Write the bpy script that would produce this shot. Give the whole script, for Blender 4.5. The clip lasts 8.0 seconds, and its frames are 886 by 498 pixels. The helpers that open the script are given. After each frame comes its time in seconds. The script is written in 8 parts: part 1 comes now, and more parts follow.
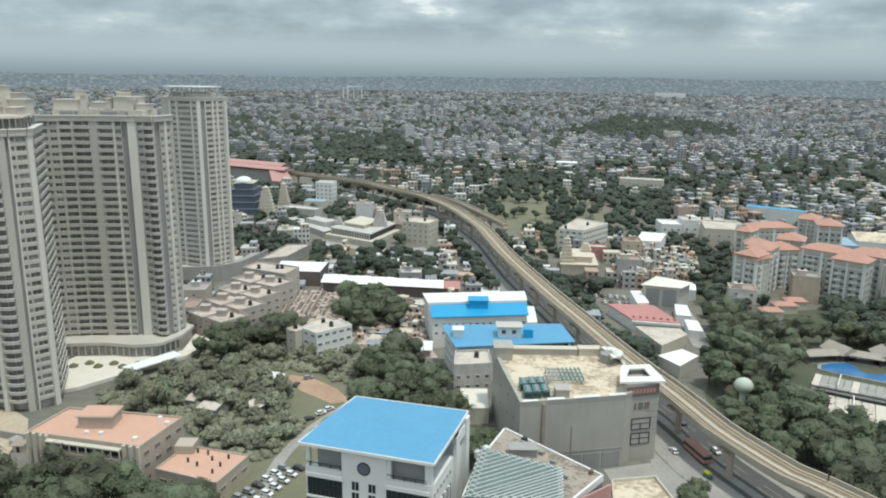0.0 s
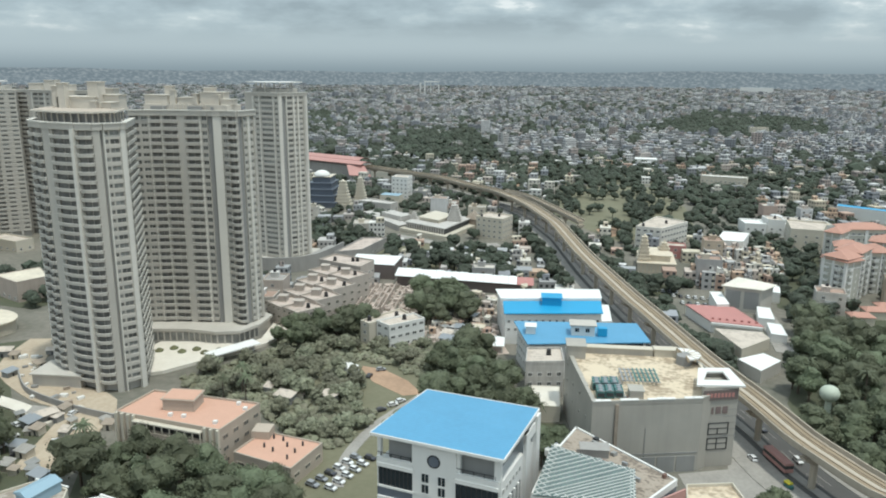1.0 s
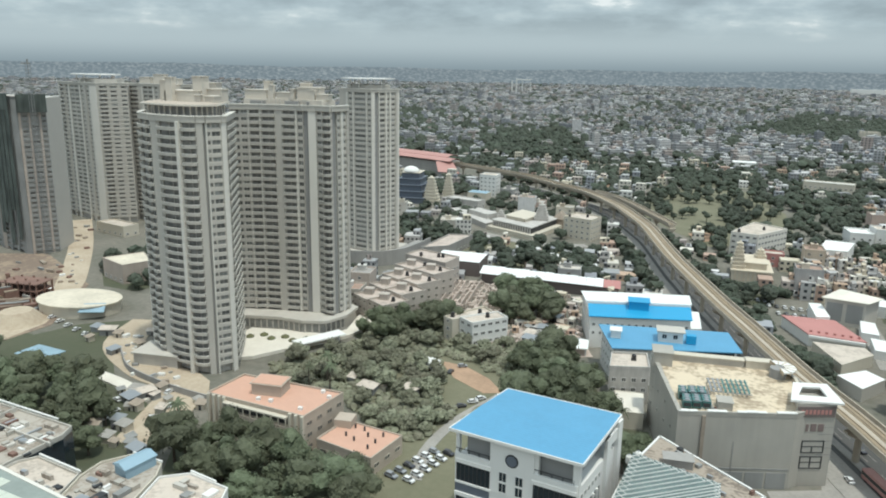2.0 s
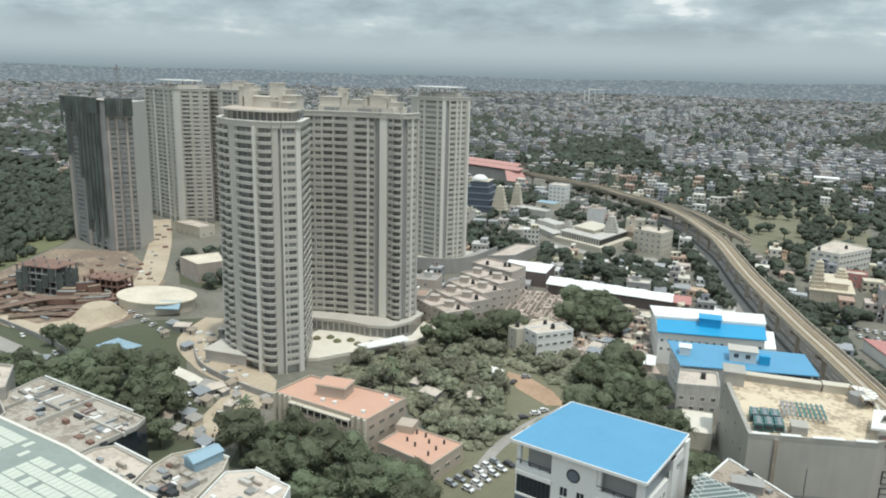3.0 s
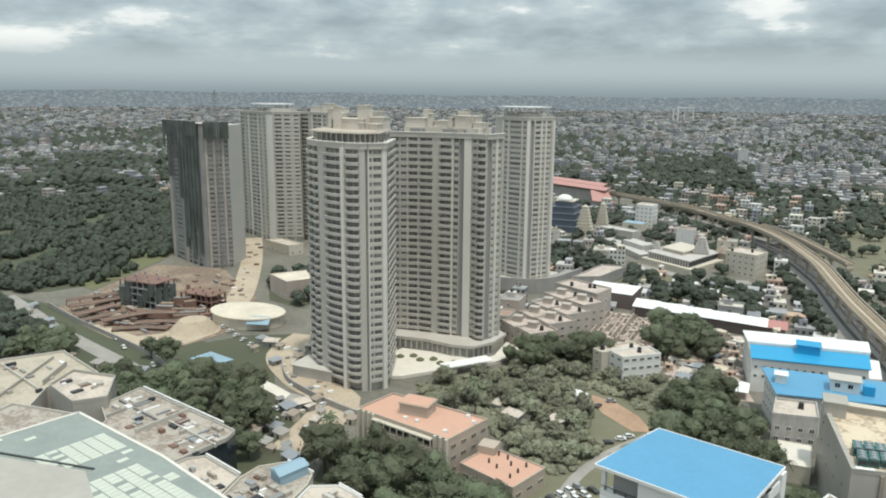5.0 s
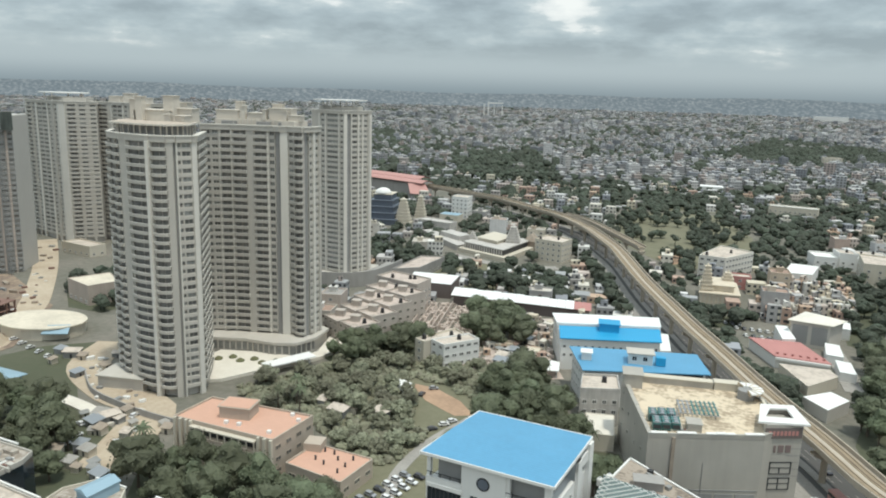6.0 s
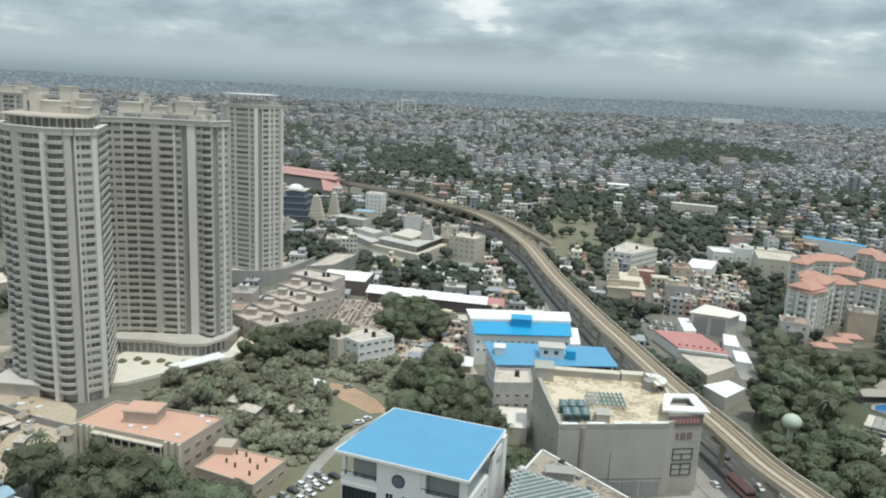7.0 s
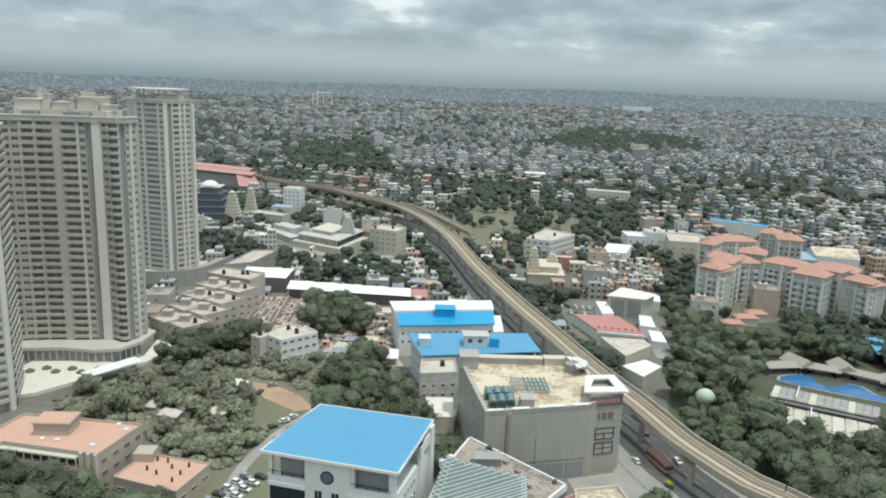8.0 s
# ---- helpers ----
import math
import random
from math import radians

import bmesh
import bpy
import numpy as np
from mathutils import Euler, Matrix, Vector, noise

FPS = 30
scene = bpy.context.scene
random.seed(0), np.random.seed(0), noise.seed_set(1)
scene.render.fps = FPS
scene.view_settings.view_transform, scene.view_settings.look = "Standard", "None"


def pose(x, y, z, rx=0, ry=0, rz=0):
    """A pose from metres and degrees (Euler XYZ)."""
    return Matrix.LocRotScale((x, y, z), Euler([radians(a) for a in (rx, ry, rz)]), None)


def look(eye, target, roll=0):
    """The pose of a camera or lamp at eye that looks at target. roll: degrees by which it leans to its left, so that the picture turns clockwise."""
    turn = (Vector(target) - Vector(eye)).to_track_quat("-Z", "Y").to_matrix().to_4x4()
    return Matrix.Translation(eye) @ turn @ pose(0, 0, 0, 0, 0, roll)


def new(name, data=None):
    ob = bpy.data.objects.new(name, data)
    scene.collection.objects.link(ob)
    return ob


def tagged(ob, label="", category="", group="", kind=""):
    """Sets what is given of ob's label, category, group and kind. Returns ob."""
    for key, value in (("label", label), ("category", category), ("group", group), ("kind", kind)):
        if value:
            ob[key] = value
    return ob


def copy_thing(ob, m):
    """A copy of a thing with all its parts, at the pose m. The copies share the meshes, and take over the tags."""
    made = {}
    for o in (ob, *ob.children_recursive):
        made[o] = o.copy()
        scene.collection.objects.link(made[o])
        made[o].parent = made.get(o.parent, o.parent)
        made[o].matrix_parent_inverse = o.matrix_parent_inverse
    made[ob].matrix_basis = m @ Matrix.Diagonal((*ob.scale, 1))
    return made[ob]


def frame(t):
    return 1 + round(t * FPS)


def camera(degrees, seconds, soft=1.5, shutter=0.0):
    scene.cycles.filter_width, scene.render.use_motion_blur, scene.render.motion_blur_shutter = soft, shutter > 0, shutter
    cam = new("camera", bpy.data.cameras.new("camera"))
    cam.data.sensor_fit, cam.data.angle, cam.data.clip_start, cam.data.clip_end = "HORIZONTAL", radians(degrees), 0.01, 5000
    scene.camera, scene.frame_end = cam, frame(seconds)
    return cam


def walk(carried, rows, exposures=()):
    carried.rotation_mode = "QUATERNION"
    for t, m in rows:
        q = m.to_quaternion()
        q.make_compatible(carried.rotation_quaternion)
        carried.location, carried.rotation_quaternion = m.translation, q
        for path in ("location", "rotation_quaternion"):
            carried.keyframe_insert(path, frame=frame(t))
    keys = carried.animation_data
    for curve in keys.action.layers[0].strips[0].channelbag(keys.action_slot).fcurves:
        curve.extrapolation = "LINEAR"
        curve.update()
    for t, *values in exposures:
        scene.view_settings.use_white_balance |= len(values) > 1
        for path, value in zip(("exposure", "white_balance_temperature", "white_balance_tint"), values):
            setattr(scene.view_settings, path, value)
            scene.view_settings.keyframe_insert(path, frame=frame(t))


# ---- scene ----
import collections
import itertools

cam = camera(61.0, 8.0, soft=1.95)
EYE = 104.0
ROWS = [
    (0, 0.0, 0.0, 0.0, 0.24, -12.98, -0.63),
    (0.5, 0.0, 0.0, 0.0, 2.08, -13.91, -0.48),
    (1, 0.0, 0.0, 0.0, 5.95, -13.39, -0.41),
    (1.5, 0.0, 0.0, 0.0, 8.67, -13.81, -1.05),
    (2, 0.0, 0.0, 0.0, 12.77, -13.64, -0.89),
    (2.2, 0.0, 0.0, 0.0, 14.12, -13.45, -0.93),
    (2.75, 0.0, 0.0, 0.0, 16.9, -13.16, -1.15),
    (3.3, 0.0, 0.0, 0.0, 19.78, -12.86, -1.30),
    (3.5, 0.0, 0.0, 0.0, 21.26, -12.40, -0.90),
    (4, 0.0, 0.0, 0.0, 24.95, -12.45, -0.63),
    (4.2, 0.0, 0.0, 0.0, 25.81, -12.24, -0.38),
    (4.45, 0.0, 0.0, 0.0, 26.4, -12.05, -0.35),
    (4.75, 0.0, 0.0, 0.0, 25.9, -11.85, -0.42),
    (5.05, 0.0, 0.0, 0.0, 23.8, -11.72, -0.60),
    (5.3, 0.0, 0.0, 0.0, 20.72, -11.59, -0.92),
    (5.5, 0.0, 0.0, 0.0, 17.48, -10.96, -1.10),
    (6, 0.0, 0.0, 0.0, 10.73, -11.94, -1.61),
    (6.5, 0.0, 0.0, 0.0, 7.47, -12.01, -1.69),
    (7, 0.0, 0.0, 0.0, 4.29, -11.93, -2.70),
    (7.5, 0.0, 0.0, 0.0, 2.18, -12.14, -2.25),
    (8, 0.0, 0.0, 0.0, -1.96, -12.29, -2.06),
]
walk(cam, [(t, pose(x, y, EYE + z, 90 + pitch, roll, yaw)) for t, x, y, z, yaw, pitch, roll in ROWS],
     [(0.0, -0.08, 6230, 3), (2.0, -0.06, 6280, 3), (3.5, -0.04, 6400, 5), (5.5, -0.05, 6500, 5), (6.5, -0.09, 6350, 4), (8.0, -0.08, 6230, 3)])

# ---- world, sun, exposure ----
SUN_ELEVATION, SUN_AZIMUTH = 74.0, 128.0      # azimuth clockwise from +y


def build_world():
    world = bpy.data.worlds.new("world")
    scene.world = world
    world.use_nodes = True
    nt = world.node_tree
    nt.nodes.clear()
    N, L = nt.nodes.new, nt.links.new
    out, bg = N("ShaderNodeOutputWorld"), N("ShaderNodeBackground")
    sky = N("ShaderNodeTexSky")
    sky.sky_type, sky.sun_disc = "NISHITA", False
    sky.sun_elevation, sky.sun_rotation = radians(SUN_ELEVATION), radians(SUN_AZIMUTH)
    sky.air_density, sky.dust_density = 1.0, 2.0
    dim = N("ShaderNodeMix"); dim.data_type, dim.blend_type = "RGBA", "MULTIPLY"
    dim.inputs[0].default_value = 1.0
    dim.inputs[7].default_value = (0.09, 0.09, 0.09, 1)
    L(sky.outputs[0], dim.inputs[6])
    tc, sep = N("ShaderNodeTexCoord"), N("ShaderNodeSeparateXYZ")
    L(tc.outputs["Generated"], sep.inputs[0])

    def calc(op, a, b):
        n = N("ShaderNodeMath"); n.operation = op
        for i, v in enumerate((a, b)):
            if isinstance(v, (int, float)):
                n.inputs[i].default_value = v
            else:
                L(v, n.inputs[i])
        return n.outputs[0]

    up = calc("ADD", calc("MAXIMUM", sep.outputs[2], 0.0), 0.05)
    comb = N("ShaderNodeCombineXYZ")
    L(calc("DIVIDE", sep.outputs[0], up), comb.inputs[0])
    L(calc("DIVIDE", sep.outputs[1], up), comb.inputs[1])
    big, small = N("ShaderNodeTexNoise"), N("ShaderNodeTexNoise")
    puff = N("ShaderNodeMapping")
    puff.inputs["Scale"].default_value = (1, 1, 2.9)
    L(tc.outputs["Generated"], puff.inputs[0])
    for n, s, d, r, src in ((big, 0.30, 6, 0.55, comb.outputs[0]), (small, 7.5, 10, 0.56, puff.outputs[0])):
        n.inputs["Scale"].default_value, n.inputs["Detail"].default_value, n.inputs["Roughness"].default_value = s, d, r
        L(src, n.inputs["Vector"])
    ramp = N("ShaderNodeValToRGB")
    e = ramp.color_ramp.elements
    e[0].position, e[0].color = 0.41, (0.35, 0.41, 0.455, 1)
    e[1].position, e[1].color = 0.635, (1.0, 1.0, 0.99, 1)
    for at, tone in ((0.50, (0.47, 0.545, 0.595, 1)), (0.555, (0.60, 0.665, 0.70, 1)), (0.585, (0.86, 0.88, 0.89, 1))):
        k = e.new(at); k.color = tone
    blend = calc("ADD", calc("MULTIPLY", big.outputs[0], 0.36), calc("MULTIPLY", small.outputs[0], 0.64))
    L(blend, ramp.inputs[0])
    hz = N("ShaderNodeMapRange")
    hz.inputs[1].default_value, hz.inputs[2].default_value = 0.028, 0.066
    hz.interpolation_type = "SMOOTHSTEP"
    L(sep.outputs[2], hz.inputs[0])
    low = N("ShaderNodeMix"); low.data_type = "RGBA"
    # a slate rain band lies along the horizon under the lighter cloud
    rain, band = N("ShaderNodeMapRange"), N("ShaderNodeMix")
    rain.inputs[1].default_value, rain.inputs[2].default_value, rain.interpolation_type = -0.012, 0.03, "SMOOTHSTEP"
    band.data_type = "RGBA"
    band.inputs[6].default_value, band.inputs[7].default_value = (0.26, 0.32, 0.365, 1), (0.48, 0.55, 0.595, 1)
    L(sep.outputs[2], rain.inputs[0]); L(rain.outputs[0], band.inputs[0]); L(band.outputs[2], low.inputs[6])
    L(hz.outputs[0], low.inputs[0]); L(ramp.outputs[0], low.inputs[7])
    cover = N("ShaderNodeMix"); cover.data_type = "RGBA"
    cover.inputs[0].default_value = 0.85
    L(dim.outputs[2], cover.inputs[6]); L(low.outputs[2], cover.inputs[7])
    # an overcast sky grows brighter towards the zenith
    rise = N("ShaderNodeMapRange")
    rise.inputs[1].default_value, rise.inputs[2].default_value, rise.inputs[3].default_value, rise.inputs[4].default_value = 0.15, 0.8, 1.0, 1.75
    rise.interpolation_type = "SMOOTHSTEP"
    L(sep.outputs[2], rise.inputs[0])
    full = N("ShaderNodeVectorMath"); full.operation = "SCALE"
    L(cover.outputs[2], full.inputs[0]); L(rise.outputs[0], full.inputs["Scale"])
    L(full.outputs[0], bg.inputs[0])
    bg.inputs[1].default_value = 1.10
    L(bg.outputs[0], out.inputs[0])


build_world()
sun = new("sun", bpy.data.lights.new("sun", "SUN"))
sun.data.energy, sun.data.angle, sun.data.color = 2.5, radians(3.0), (1.0, 0.95, 0.87)
_a, _e = radians(SUN_AZIMUTH), radians(SUN_ELEVATION)
sun.matrix_world = look((0, 0, 400), Vector((0, 0, 400)) - Vector((math.sin(_a) * math.cos(_e), math.cos(_a) * math.cos(_e), math.sin(_e))))

# ---- materials ----


def material(name, color, rough=0.8, metal=0.0, big=0.12, small=0.9, vary=0.25, bump=0.0, rand="", rand_amount=0.2, dirt=None, ridge=0.0,
             ridge_dir=(1, 0, 0), windows=False, palette=None, streak=False, patchy=False):
    """Paint or stone with stains at two scales; optional ridges, and a tint that changes from piece to piece."""
    mat = bpy.data.materials.new(name)
    mat.use_nodes = True
    nt = mat.node_tree
    bsdf = nt.nodes["Principled BSDF"]
    N, L = nt.nodes.new, nt.links.new

    def calc(op, a, b=0.0):
        n = N("ShaderNodeMath"); n.operation = op
        for i, v in enumerate((a, b)):
            if isinstance(v, (int, float)):
                n.inputs[i].default_value = v
            else:
                L(v, n.inputs[i])
        return n.outputs[0]

    def mix(kind, fac, a, b):
        n = N("ShaderNodeMix"); n.data_type, n.blend_type = "RGBA", kind
        for i, v in ((0, fac), (6, a), (7, b)):
            if isinstance(v, (int, float)):
                n.inputs[i].default_value = v
            elif isinstance(v, tuple):
                n.inputs[i].default_value = (*v[:3], 1)
            else:
                L(v, n.inputs[i])
        return n.outputs[2]

    geo = N("ShaderNodeNewGeometry")
    place = geo.outputs["Position"]
    if streak:
        mp = N("ShaderNodeMapping")
        mp.inputs["Scale"].default_value = (1, 1, 0.12)
        L(place, mp.inputs[0])
        grain_place = mp.outputs[0]
    else:
        grain_place = place
    n1, n2 = N("ShaderNodeTexNoise"), N("ShaderNodeTexNoise")
    n1.inputs["Scale"].default_value, n1.inputs["Detail"].default_value = big, 6
    n2.inputs["Scale"].default_value, n2.inputs["Detail"].default_value = small, 5
    L(place, n1.inputs["Vector"]); L(grain_place, n2.inputs["Vector"])
    stain = calc("ADD", calc("MULTIPLY", n1.outputs[0], 0.55), calc("MULTIPLY", n2.outputs[0], 0.45))
    if palette:
        ramp = N("ShaderNodeValToRGB")
        ramp.color_ramp.interpolation = "CONSTANT"
        els = ramp.color_ramp.elements
        els[0].color = (*palette[0], 1)
        els[1].position, els[1].color = 1 / len(palette), (*palette[1], 1)
        for i, c in enumerate(palette[2:]):
            k = els.new((i + 2) / len(palette)); k.color = (*c, 1)
        if rand == "island":
            L(geo.outputs["Random Per Island"], ramp.inputs[0])
        else:
            L(N("ShaderNodeObjectInfo").outputs["Random"], ramp.inputs[0])
        col = ramp.outputs[0]
    else:
        rgb = N("ShaderNodeRGB"); rgb.outputs[0].default_value = (*color, 1)
        col = rgb.outputs[0]
        if rand:
            src = geo.outputs["Random Per Island"] if rand == "island" else N("ShaderNodeObjectInfo").outputs["Random"]
            hsv = N("ShaderNodeHueSaturation")
            L(calc("ADD", calc("MULTIPLY", src, 2 * rand_amount), 1 - rand_amount), hsv.inputs["Value"])
            L(calc("ADD", calc("MULTIPLY", src, 0.05), 0.475), hsv.inputs["Hue"])
            L(col, hsv.inputs["Color"])
            col = hsv.outputs[0]
    fac = N("ShaderNodeMapRange")
    fac.inputs[1].default_value, fac.inputs[2].default_value = (0.47, 0.58) if patchy else (0.35, 0.65)
    L(stain, fac.inputs[0])
    other = dirt or tuple(c * (1 - 2 * vary) for c in color)
    if palette and not dirt:
        col = mix("MULTIPLY", calc("MULTIPLY", fac.outputs[0], 1.0), col, (1 - vary, 1 - vary, 1 - vary))
    else:
        col = mix("MIX", calc("MULTIPLY", fac.outputs[0], min(1.0, vary * 2)), col, other)
    if windows:
        sp, sn = N("ShaderNodeSeparateXYZ"), N("ShaderNodeSeparateXYZ")
        L(place, sp.inputs[0]); L(geo.outputs["True Normal"], sn.inputs[0])
        zf = calc("FRACT", calc("DIVIDE", sp.outputs[2], 3.1))
        hf = calc("FRACT", calc("DIVIDE", calc("ADD", sp.outputs[0], sp.outputs[1]), 2.7))
        inz = calc("MULTIPLY", calc("GREATER_THAN", zf, 0.32), calc("LESS_THAN", zf, 0.76))
        inh = calc("MULTIPLY", calc("GREATER_THAN", hf, 0.25), calc("LESS_THAN", hf, 0.75))
        side = calc("LESS_THAN", calc("ABSOLUTE", sn.outputs[2]), 0.5)
        col = mix("MIX", calc("MULTIPLY", calc("MULTIPLY", inz, inh), side), col, (0.035, 0.04, 0.045))
    L(col, bsdf.inputs["Base Color"])
    bsdf.inputs["Roughness"].default_value, bsdf.inputs["Metallic"].default_value = rough, metal
    if bump or ridge:
        bp = N("ShaderNodeBump")
        bp.inputs["Strength"].default_value, bp.inputs["Distance"].default_value = 0.6, max(bump, ridge)
        if ridge:
            dot = N("ShaderNodeVectorMath"); dot.operation = "DOT_PRODUCT"
            dot.inputs[1].default_value = ridge_dir
            L(place, dot.inputs[0])
            L(calc("SINE", calc("MULTIPLY", dot.outputs["Value"], 2 * math.pi / 0.9)), bp.inputs["Height"])
        else:
            L(n2.outputs[0], bp.inputs["Height"])
        L(bp.outputs[0], bsdf.inputs["Normal"])
    return mat


